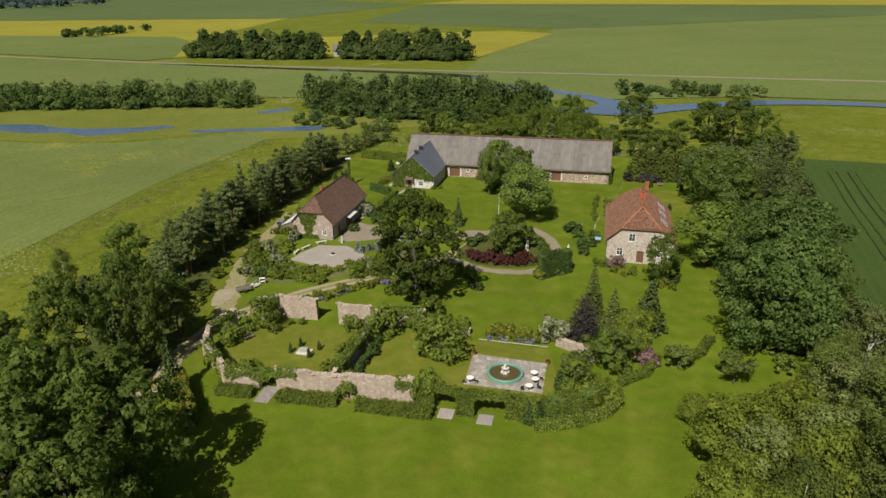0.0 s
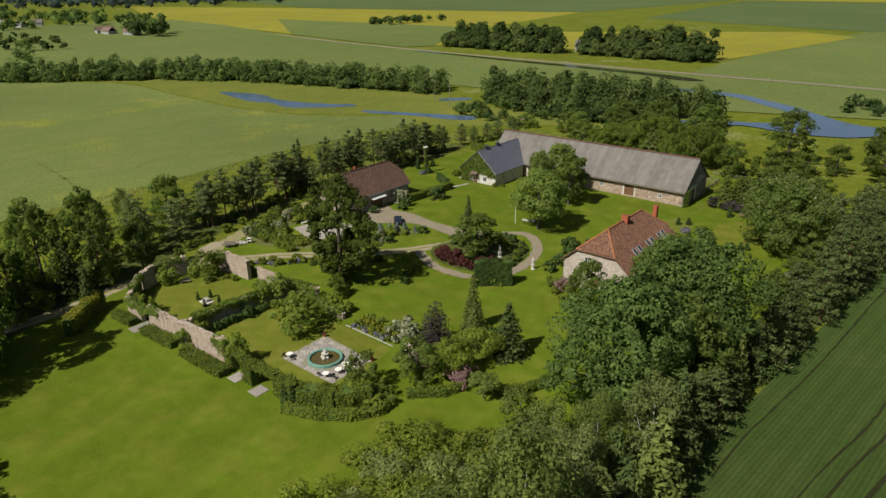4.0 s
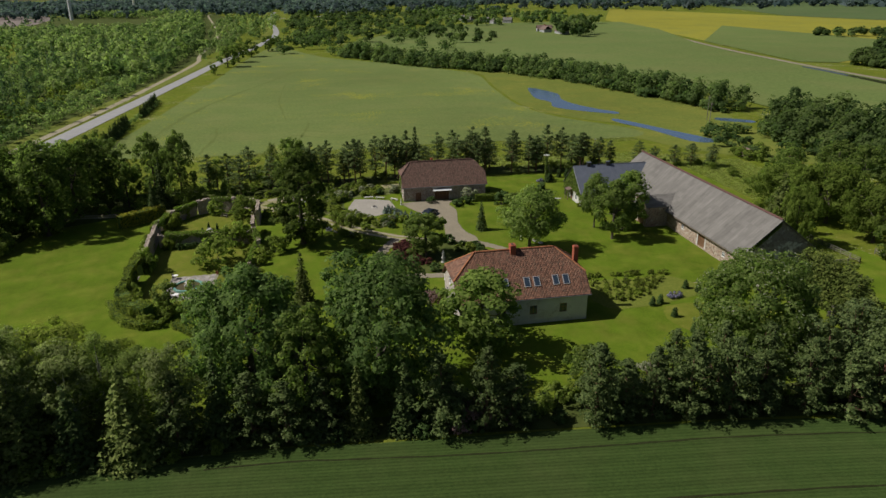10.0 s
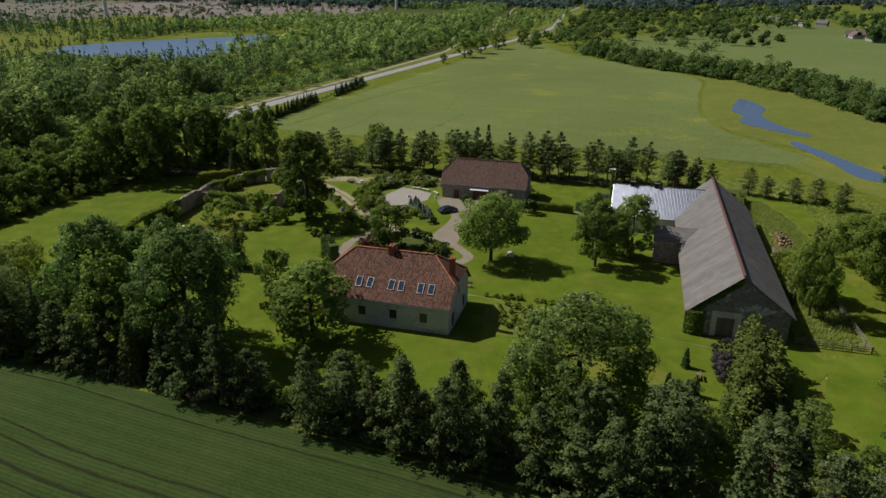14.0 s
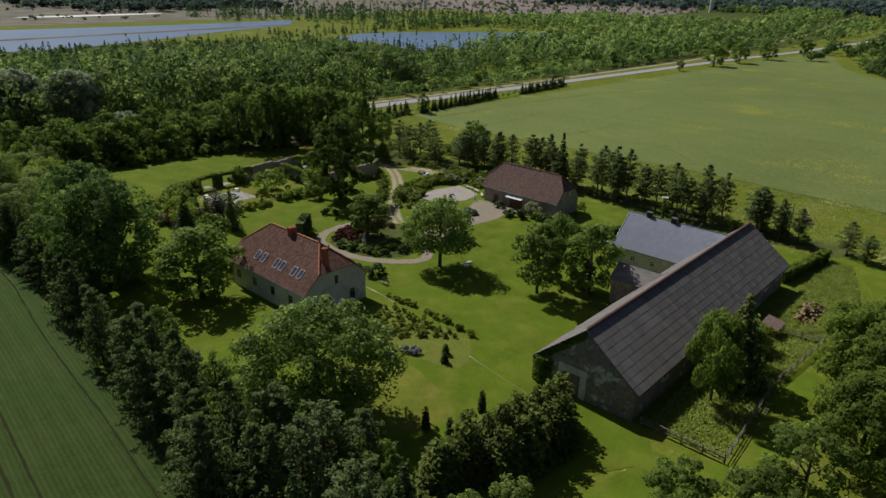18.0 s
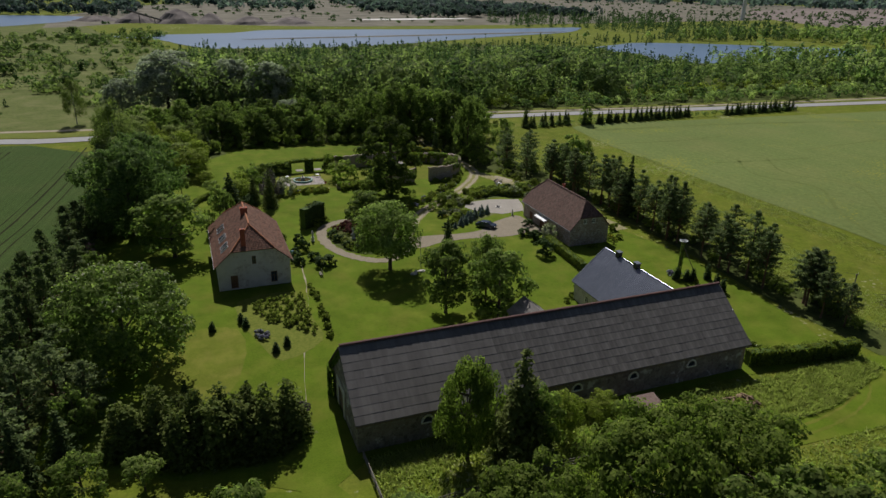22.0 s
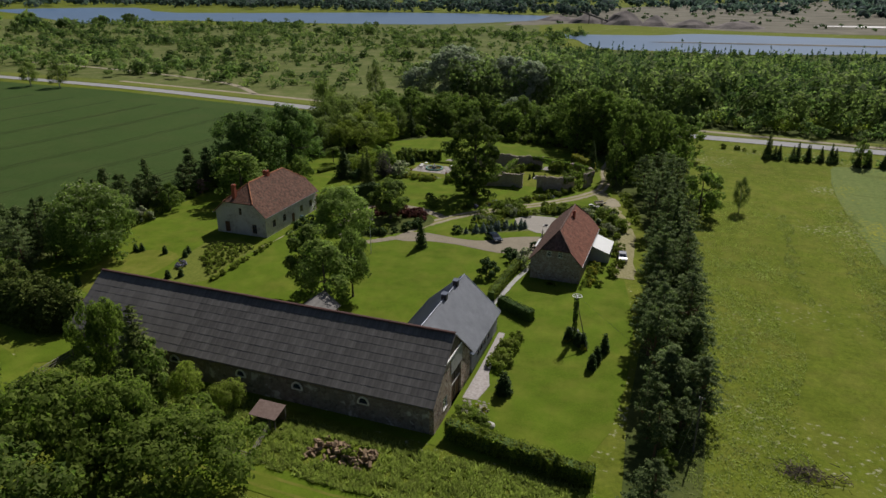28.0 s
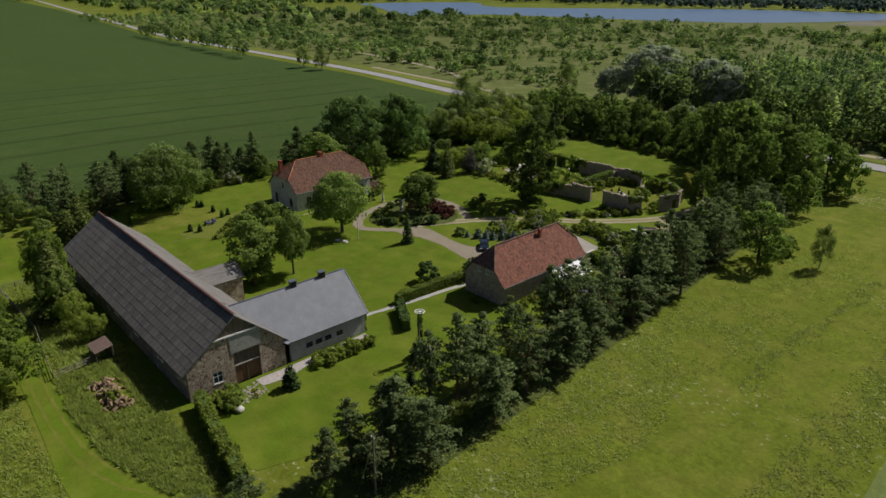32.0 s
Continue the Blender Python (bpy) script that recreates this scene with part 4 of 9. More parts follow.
patch("marsh", [(-121, 215), (-140, 225), (-165, 206), (-200, 197), (-262, 200), (-335, 203), (-400, 155), (-420, 170), (-340, 240), (-270, 256), (-180, 275), (-110, 262), (-70, 262), (-84, 236)], 0.02, MARSH, "wet yellowish meadow along the river", "meadow", 3)
patch("far_meadow", [(-560, 130), (-420, 200), (-330, 262), (-200, 300), (-60, 300), (60, 335), (200, 320), (420, 300), (900, 330), (900, 390), (300, 386), (80, 395), (-100, 405), (-320, 424), (-500, 455), (-900, 560), (-900, 300)], 0.25, FAR_GREEN, "light green river meadow beyond the tree belt", "field", 2)
patch("north_crop", [(-90, 412), (80, 401), (150, 396), (700, 360), (2600, 420), (2600, 1100), (900, 1050), (420, 1080), (-60, 760), (-90, 640)], 0.07, FAR_GREEN, "wide smooth green grain field", "field")
patch("dark_crop", [(-330, 880), (-60, 765), (430, 1090), (900, 1060), (2600, 1110), (2600, 1700), (600, 1300), (-400, 1500)], 0.10, FAR_DARK, "wide dark green field in the distance", "field")
patch("rape_field", [(-960, 560), (-520, 478), (-330, 440), (-312, 470), (-395, 600), (-470, 970), (-1000, 900), (-1500, 800)], 0.13, RAPE, "yellow rape field in flower", "field")
patch("rape_field", [(-300, 500), (-95, 480), (-60, 700), (-110, 740), (-330, 620)], 0.16, RAPE, "yellow rape strip behind the copse", "field")
patch("rape_field", [(-420, 1530), (600, 1320), (2600, 1720), (2600, 2000), (700, 1790), (-260, 2300)], 0.19, RAPE, "distant yellow rape field", "field")
patch("green_strip", [(-520, 474), (-330, 436), (-318, 456), (-390, 590), (-440, 640), (-760, 640)], 0.3, FAR_GREEN, "green strip between the yellow fields", "field")
patch("dark_crop", [(-1000, 905), (-470, 975), (-420, 1500), (-1500, 2600), (-2600, 1500)], 0.22, FAR_DARK, "wide dark green field in the distance", "field")
patch("pasture", [(20, -6), (110, -14), (210, -28), (520, -44), (900, -90), (880, -420), (560, -400), (280, -510), (130, -640), (70, -430), (10, -280), (-12, -120), (-10, -30)], 0.02, SCRUB, "rough pasture dotted with bushes", "pasture", 2)
patch("quarry_floor", [(140, -560), (60, -640), (-120, -560), (-300, -560), (-600, -600), (-1100, -700), (-1700, -900), (-1500, -2000), (-400, -1900), (100, -1100)], 0.03, SAND, "bare sandy quarry ground", "quarry", 2)
for a, b, c, d in ((-205, -690, 170, 22), (-330, -1100, 280, 70)):
    patch("spoil_sheet", [(a, b), (a - c * 0.4, b + d * 0.3), (a - c, b - d * 0.6), (a - c * 1.1, b - d * 1.6), (a - c * 0.3, b - d)], 0.3, CHALK, "pale washed sand bank in the quarry", "quarry", 2)
patch("quarry_floor", [(-830, -350), (-950, -310), (-1150, -335), (-1500, -430), (-2000, -720), (-2000, -1300), (-1200, -1000), (-900, -620)], 0.04, mottled("reddish_quarry_ground", (0.12, 0.1, 0.085), (0.27, 0.225, 0.2), 0.02, 0.2, 0.95, 0.3, 0.5, spec=0.1), "bare reddish ground of a worked-out quarry", "quarry", 2)
patch("wood_floor", [(16, -4), (-60, 2), (-120, 0), (-200, 5), (-330, 14), (-480, 18), (-800, 20), (-1600, -120), (-1500, -420), (-700, -200), (-540, -120), (-430, -110), (-330, -130), (-300, -250), (-180, -330), (-60, -300), (10, -270), (-10, -120)], 0.0, FLOOR_SHADE, "rough grass between the young trees, tree shade in its colour", "pasture", 2)

# Dark sheets under the tree belts: the trees' shade laid on as colour.
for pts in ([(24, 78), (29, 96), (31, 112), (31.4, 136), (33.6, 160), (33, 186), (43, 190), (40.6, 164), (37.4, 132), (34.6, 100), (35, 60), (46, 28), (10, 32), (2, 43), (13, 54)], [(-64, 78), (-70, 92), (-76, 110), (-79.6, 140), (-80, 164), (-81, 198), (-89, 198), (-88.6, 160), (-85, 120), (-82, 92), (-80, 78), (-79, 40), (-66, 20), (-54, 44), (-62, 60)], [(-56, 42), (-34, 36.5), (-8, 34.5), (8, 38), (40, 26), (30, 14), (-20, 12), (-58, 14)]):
    patch("shade_floor", pts, 0.014, FLOOR_SHADE, "rough ground under the trees, shade put into its dark colour", "undergrowth", 2)

# water
patch("pond", [(-252, 217), (-229, 224), (-211, 220), (-195, 221), (-180, 226), (-171, 231), (-167, 228), (-178, 216), (-190, 209), (-203, 212), (-216, 209), (-235, 212)], 0.06, WATER, "still shallow pond in the wet meadow", "pond", 3)
patch("pond", [(-156, 224), (-132, 233), (-112, 240), (-107, 237), (-111, 231), (-132, 227), (-150, 221)], 0.06, WATER, "narrow strip of standing water", "pond", 3)
patch("pond", [(-149, 264), (-141, 274), (-136, 272), (-143, 262)], 0.06, WATER, "small open pool between the trees", "pond", 3)
patch("river", [(-76, 352), (-60, 353), (-42, 351), (-28, 341), (-14, 331), (-2, 318), (14, 306), (34, 312), (60, 325), (100, 326), (180, 314), (320, 312), (320, 304), (180, 305), (100, 316), (62, 313), (38, 301), (22, 291), (12, 282), (-4, 279), (-20, 283), (-30, 277), (-40, 275), (-41, 280), (-28, 287), (-16, 292), (-8, 302), (-10, 312), (-18, 322), (-30, 332), (-44, 343), (-60, 346), (-76, 347)], 0.32, WATER, "blue river winding through meadow", "river", 3)
ribbon("channel", [(-260, 415), (-215, 404), (-153, 386), (-112, 384), (-70, 372), (-34, 344)], 7, 0.05, WATER, "dark drainage channel", "river", 6, 0.6)
patch("lake", [(-379, -292), (-345, -297), (-414, -290), (-470, -262), (-537, -214), (-570, -205), (-520, -165), (-465, -150), (-410, -140), (-335, -134), (-312, -160), (-326, -200), (-312, -232), (-322, -262)], 0.1, LAKE, "flooded gravel pit with young trees on its banks", "lake", 3)
patch("lake", [(66, -440), (-34, -465), (-82, -505), (-200, -500), (-330, -495), (-450, -510), (-440, -480), (-390, -428), (-300, -390), (-200, -338), (-116, -302), (-54, -306), (-14, -304), (10, -345), (26, -390)], 0.1, LAKE, "long flooded gravel pit", "lake", 3)
patch("lake_bar", [(-380, -440), (-180, -412), (-60, -392), (-50, -384), (-180, -398), (-370, -428)], 0.25, SAND, "low sand bar in the lake", "sandbank", 3)
patch("lake", [(1040, -620), (890, -775), (694, -650), (376, -805), (154, -805), (118, -705), (200, -560), (284, -520), (400, -500), (563, -480), (592, -388), (700, -430), (860, -520)], 0.1, LAKE, "wide blue lake behind scrub", "lake", 3)

# The copse's dark reflection is painted into this water's base colour.
patch("channel", [(-300, 420), (-262, 416), (-208, 409), (-156, 404), (-104, 397), (-76, 388), (-72, 382), (-84, 379), (-108, 388), (-158, 396), (-210, 402), (-264, 411), (-300, 416)], 0.3, watery("channel_copse_reflection", (0.035, 0.032, 0.018), 0.1), "narrow river channel beside the farm road, dark reflection in its colour", "river", 3)

# roads and tracks
ROAD = [(-1600, 20), (-1200, 30), (-800, 60), (-609, 55), (-425, 36), (-315, 27), (-182, 15), (-114, 9), (-40, 6), (47, 9), (71, 6), (115, -1), (204, -12), (395, -21), (518, -27), (900, -80), (2000, -240)]
ribbon("road", ROAD, 7.2, 0.1, ASPHALT, "pale grey two-lane country road", "road", 8)
ribbon("road_verge", [(x, y - 10) for x, y in ROAD], 9, 0.06, MARSH, "mown yellowish road verge", "verge", 8, 0.5)
ribbon("cycle_path", [(-1500, -110), (-1381, -98), (-800, -10), (-500, 13), (-429, 20), (-296, 15), (-239, 12), (-149, 5), (-60, -6), (20, -5), (60, -8), (115, -16), (204, -27)], 3.2, 0.1, TRACK, "narrow pale path beside the road", "path", 8, 0.1)
ribbon("farm_road", [(-900, 560), (-500, 459), (-324, 428), (-207, 417), (-98, 409), (6, 403), (84, 398), (152, 393), (400, 372), (1200, 330)], 5, 0.12, GRAVEL, "straight unpaved farm road", "road", 8, 0.2)
ribbon("branch_road", [(-1210, 30), (-1300, 120), (-1500, 190), (-1900, 260)], 7, 0.1, ASPHALT, "pale road curving away between trees", "road", 8)
ribbon("field_path", [(112, -16), (150, -42), (230, -62), (330, -75)], 3, 0.1, TRACK, "pale path through the pasture", "path", 8, 0.3)
LANE = [(-60, 14), (-62, 40), (-61.5, 62), (-63.2, 74), (-63, 84), (-60, 91), (-52.5, 100.5), (-42, 110), (-35, 117.5), (-31, 124), (-27.5, 131)]
for side in (-0.85, 0.85):
    ribbon("wheel_track", LANE, 0.85, 0.03, TRACK, "worn wheel track of the two-rut drive", "track", 10, 0.14, side)
ribbon("drive", LANE, 3.0, 0.016, mottled("track_edge", (0.16, 0.16, 0.05), (0.26, 0.24, 0.1), 3.0, 0.1, 0.95, 0.3, 0.03, spec=0.05), "grassy middle and edges of the drive", "track", 10, 0.3)
ribbon("side_track", [(-62.5, 86), (-65, 92), (-68, 100), (-72, 112), (-74, 126), (-75, 140)], 3.4, 0.018, mottled("trodden_grass", (0.17, 0.165, 0.06), (0.34, 0.3, 0.18), 2.0, 0.1, 0.95, 0.3, 0.03, spec=0.05), "trodden grass track beside the pine belt", "track", 8, 0.4)
patch("gravel_turning", [(-66.6, 91), (-65.6, 95), (-67.2, 98), (-69.4, 96.6), (-68.4, 92.4)], 0.03, TRACK, "patch of pale trodden gravel beside the drive", "gravel", 4, 0.2)
patch("gravel_court", [(-27.6, 132.2), (-31, 130.4), (-35, 130.6), (-39.9, 131.2), (-45, 130.6), (-49.5, 127), (-54.5, 124.6), (-57.6, 124.8), (-58, 136), (-54, 135.2), (-49.6, 136), (-44, 135.2), (-40, 134.6), (-34, 135), (-30.5, 136.4), (-27.5, 136)], 0.035, GRAVEL, "gravel forecourt with parked car", "gravel", 4)
ribbon("gravel_loop", [(-29.5, 133), (-24.5, 138.2), (-20.5, 140.6), (-16, 137.8), (-12.6, 132), (-11.4, 125), (-13, 118.5), (-18, 115.6), (-25, 115.8), (-32, 119.5)], 2.1, 0.04, GRAVEL, "gravel drive round the circular bed", "gravel", 10, 0.2)
patch("gravel_terrace", [(-63.2, 112.6), (-62.2, 117), (-60.4, 121.2), (-54.5, 122), (-49.6, 118.6), (-47.8, 114.6), (-50, 111.2), (-56, 110.6)], 0.04, PALEGRAVEL, "smooth gravel terrace in front of the house", "gravel")
ribbon("stone_path", [(-5, 137.5), (-4, 148), (-2.6, 158), (0, 169), (2.2, 183)], 0.17, 0.02, TRACK, "narrow line of stepping stones in grass", "path", 6, 0.15)
ribbon("garden_path", [(-57.8, 139), (-56.4, 148), (-55.6, 156), (-54, 164)], 0.9, 0.02, CONCRETE, "narrow concrete garden path", "path", 6, 0.08)
patch("gable_terrace", [(-59, 179.5), (-59, 185.6), (-61, 185.4), (-61.6, 181.6), (-60.6, 178.5), (-59.8, 167), (-58.8, 167)], 0.03, PAVING, "worn concrete apron beside the barn", "paving")
# The bed's dark ground colour stands in for shade between its shrubs.
patch("circle_bed", [(-12.8, 126), (-14, 120.4), (-19, 117.6), (-26, 118), (-30.6, 121.5), (-31, 126), (-27.5, 131.5), (-22.5, 136.8), (-17.5, 136.2), (-14, 132)], 0.05, FLOOR_SHADE, "planted round bed, shrub shade in its dark ground colour", "bed", 4)
patch("nursery_bed", [(7.6, 150), (-2, 149.5), (-3, 160), (-3.2, 167), (3.5, 171), (6, 165), (7.9, 158)], 0.025, mottled("weedy_soil", (0.095, 0.125, 0.018), (0.17, 0.185, 0.035), 2.5, 0.2, 0.95, 0.4, 0.05, spec=0.05), "weedy nursery bed with rows of young plants", "bed", 3)
patch("yard_lawn", [(-52, 71), (-57.5, 76), (-57.5, 84), (-54.5, 88), (-37.8, 88), (-37.8, 71)], 0.02, DRYLAWN, "lawn inside the ruined walls", "lawn")
patch("enclosure_grass", [(-2.2, 196), (-2.2, 205.6), (-22, 204.4), (-40, 206), (-39, 200), (-34, 196)], 0.02, MEADOW, "long rough grass inside the fence", "meadow")

patch("spruce_bed", [(-39.6, 128.6), (-45.6, 125.4), (-53.6, 120.8), (-52.4, 117.6), (-45, 121.4), (-38.6, 126)], 0.02, SCRUB, "weedy bed planted with young spruces", "bed")
patch("terrace_lawn", [(-35.2, 71.6), (-35, 88.6), (-28, 89.4), (-21, 88.8), (-9.6, 88.2), (-7.6, 79.5), (-9.4, 72.6), (-24, 72.2)], 0.009, DRYLAWN, "yellowish dry lawn round the paved terrace", "lawn")
patch("dry_lawn", [(8.5, 160), (9, 171), (13, 178), (20, 174), (21, 164), (15, 158)], 0.009, DRYLAWN, "yellowish dry patch of lawn beside the nursery bed", "lawn", 3, 0.3)
patch("shrub_bed", [(-70.4, 102.6), (-60, 101.6), (-52, 105.6), (-45, 110.6), (-39.6, 116.6), (-43, 120.6), (-47, 117), (-47.4, 113.6), (-50.6, 110.4), (-58, 109.8), (-66, 110.0), (-71.6, 109.2)], 0.012, SCRUB, "planted ground thick with shrubs", "bed")
patch("shrub_bed", [(-71.6, 109.6), (-66, 110.4), (-64.4, 112), (-65.0, 118), (-66.2, 123.4), (-72.2, 122.6)], 0.012, SCRUB, "planted ground thick with shrubs", "bed")


# ---- buildings ----
def corrugated(name, origin, u, v, length, depth, low, high, mat, pitch=0.24, course=0.36, rise=0.045, parent=None, label=""):
    """Tiles on a roof plane: u runs along the eave, v up the slope; low(s) and high(s) bound each column along u."""
    o, u, v = Vector(origin), Vector(u).normalized(), Vector(v).normalized()
    n = u.cross(v).normalized()
    if n.z < 0:
        n = -n
    vs, fs = [], []
    cols = int(length / pitch)
    for i in range(cols):
        s0 = i * pitch
        a, b = low(s0 + pitch / 2), high(s0 + pitch / 2)
        if b - a < 0.05:
            continue
        rows = max(1, int(math.ceil((b - a) / course)))
        for r in range(rows):
            t0, t1 = a + r * course, min(b, a + (r + 1) * course + 0.05)
            k = len(vs)
            for t, lift in ((t0, 0.05), (t1, 0.012)):
                for f, h in ((0.0, 0.0), (0.3, rise), (0.6, rise * 0.7), (1.02, 0.0)):
                    vs.append(o + u * (s0 + f * pitch) + v * t + n * (lift + h))
            for j in range(3):
                fs.append((k + j, k + j + 1, k + 5 + j, k + 4 + j))
    return part(name, mesh_of(name, vs, fs, mat), None, parent, label)


def slab(bm, corners, thick):
    """A flat plate from its upper corners, thickened downwards."""
    top = [bm.verts.new(c) for c in corners]
    bot = [bm.verts.new((c[0], c[1], c[2] - thick)) for c in corners]
    bm.faces.new(top)
    bm.faces.new(bot[::-1])
    for i in range(len(top)):
        j = (i + 1) % len(top)
        bm.faces.new((top[j], top[i], bot[i], bot[j]))


def ridge_run(bm, a, b, r=0.16, piece=0.42):
    a, b = Vector(a), Vector(b)
    d = b - a
    n = max(1, int(d.length / piece))
    d.normalize()
    s = d.cross(Vector((0, 0, 1))).normalized()
    w = s.cross(d)
    for i in range(n):
        p0, p1 = a + d * (i * piece), a + d * ((i + 1) * piece + 0.05)
        ring = []
        for p, rr in ((p0, r * 1.12), (p1, r)):
            ring.append([bm.verts.new(p + s * (rr * math.cos(t)) + w * (rr * math.sin(t))) for t in (0, 0.79, 1.57, 2.36, 3.14)])
        for j in range(4):
            bm.faces.new((ring[0][j], ring[0][j + 1], ring[1][j + 1], ring[1][j]))


def wall_with_holes(axis, at, inner, a0, a1, z0, top, holes):
    """An upright wall in the plane axis = at, as thick as from at to inner, along the other axis from a0 to a1, up to top(a), with rectangular openings (a, a, z, z)."""
    bm = bmesh.new()
    cuts = sorted({a0, a1, *[h[0] for h in holes], *[h[1] for h in holes]} | {p for p in top[1] if a0 < p < a1})
    up = top[0]

    def put(a, z, d):
        return bm.verts.new((d, a, z) if axis == "x" else (a, d, z))

    def block(p, q, zl0, zl1, zu0, zu1):
        f = [put(p, zl0, at), put(q, zl1, at), put(q, zu1, at), put(p, zu0, at)]
        g = [put(p, zl0, inner), put(q, zl1, inner), put(q, zu1, inner), put(p, zu0, inner)]
        bm.faces.new(f)
        bm.faces.new(g[::-1])
        for i in range(4):
            j = (i + 1) % 4
            bm.faces.new((f[j], f[i], g[i], g[j]))

    for p, q in zip(cuts, cuts[1:]):
        inside = sorted([h for h in holes if h[0] <= p + 1e-6 and h[1] >= q - 1e-6], key=lambda h: h[2])
        z = z0
        for h in inside:
            if h[2] > z + 0.01:
                block(p, q, z, z, h[2], h[2])
            z = h[3]
        block(p, q, z, z, up(p), up(q))
    bmesh.ops.remove_doubles(bm, verts=bm.verts[:], dist=0.001)
    return bm


def window(host, axis, at, out, a0, a1, z0, z1, bar=True, trim=WHITE, pane=GLASS, name="window"):
    """A window set into a wall: casing, glazing bars and panes. out: the side that faces out, +1 or -1."""
    def put(d0, d1, p, q, zl, zh):
        lo, hi = sorted((at - out * d0, at - out * d1))
        return (lo, hi, p, q, zl, zh) if axis == "x" else (p, q, lo, hi, zl, zh)
    f = 0.09
    w = part(name, boxes(put(0.03, 0.15, a0, a0 + f, z0, z1), put(0.03, 0.15, a1 - f, a1, z0, z1), put(0.03, 0.15, a0 + f, a1 - f, z0, z0 + f), put(0.03, 0.15, a0 + f, a1 - f, z1 - f, z1)), trim, host)
    part("pane", boxes(put(0.10, 0.12, a0 + f, a1 - f, z0 + f, z1 - f)), pane, w, "dark window glass")
    if bar:
        m, zm = (a0 + a1) / 2, z0 + (z1 - z0) * 0.6
        part("glazing_bar", boxes(put(0.06, 0.098, m - 0.03, m + 0.03, z0 + f, z1 - f), put(0.065, 0.095, a0 + f, m - 0.031, zm - 0.025, zm + 0.025), put(0.065, 0.095, m + 0.031, a1 - f, zm - 0.025, zm + 0.025)), trim, w)
    part("sill", boxes(put(-0.06, 0.02, a0 - 0.08, a1 + 0.08, z0 - 0.08, z0)), STONE, w)
    return w


def board_door(host, axis, at, out, a0, a1, z0, z1, boards=6, mat=DOORWOOD, name="door"):
    def put(d0, d1, p, q, zl, zh):
        lo, hi = sorted((at - out * d0, at - out * d1))
        return (lo, hi, p, q, zl, zh) if axis == "x" else (p, q, lo, hi, zl, zh)
    f = 0.1
    d = part(name, boxes(put(0.02, 0.18, a0, a0 + f, z0, z1), put(0.02, 0.18, a1 - f, a1, z0, z1), put(0.02, 0.18, a0 + f, a1 - f, z1 - f, z1)), mat, host)
    step = (a1 - a0 - 2 * f) / boards
    for i in range(boards):
        p = a0 + f + i * step
        part("board", boxes(put(0.1, 0.14, p + 0.01, p + step - 0.01, z0 + 0.03, z1 - f - 0.01)), mat, d)
    part("handle", boxes(put(0.04, 0.1, a1 - f - 0.22, a1 - f - 0.18, z0 + 1.0, z0 + 1.16)), BLACKMETAL, d, "black iron handle")
    return d


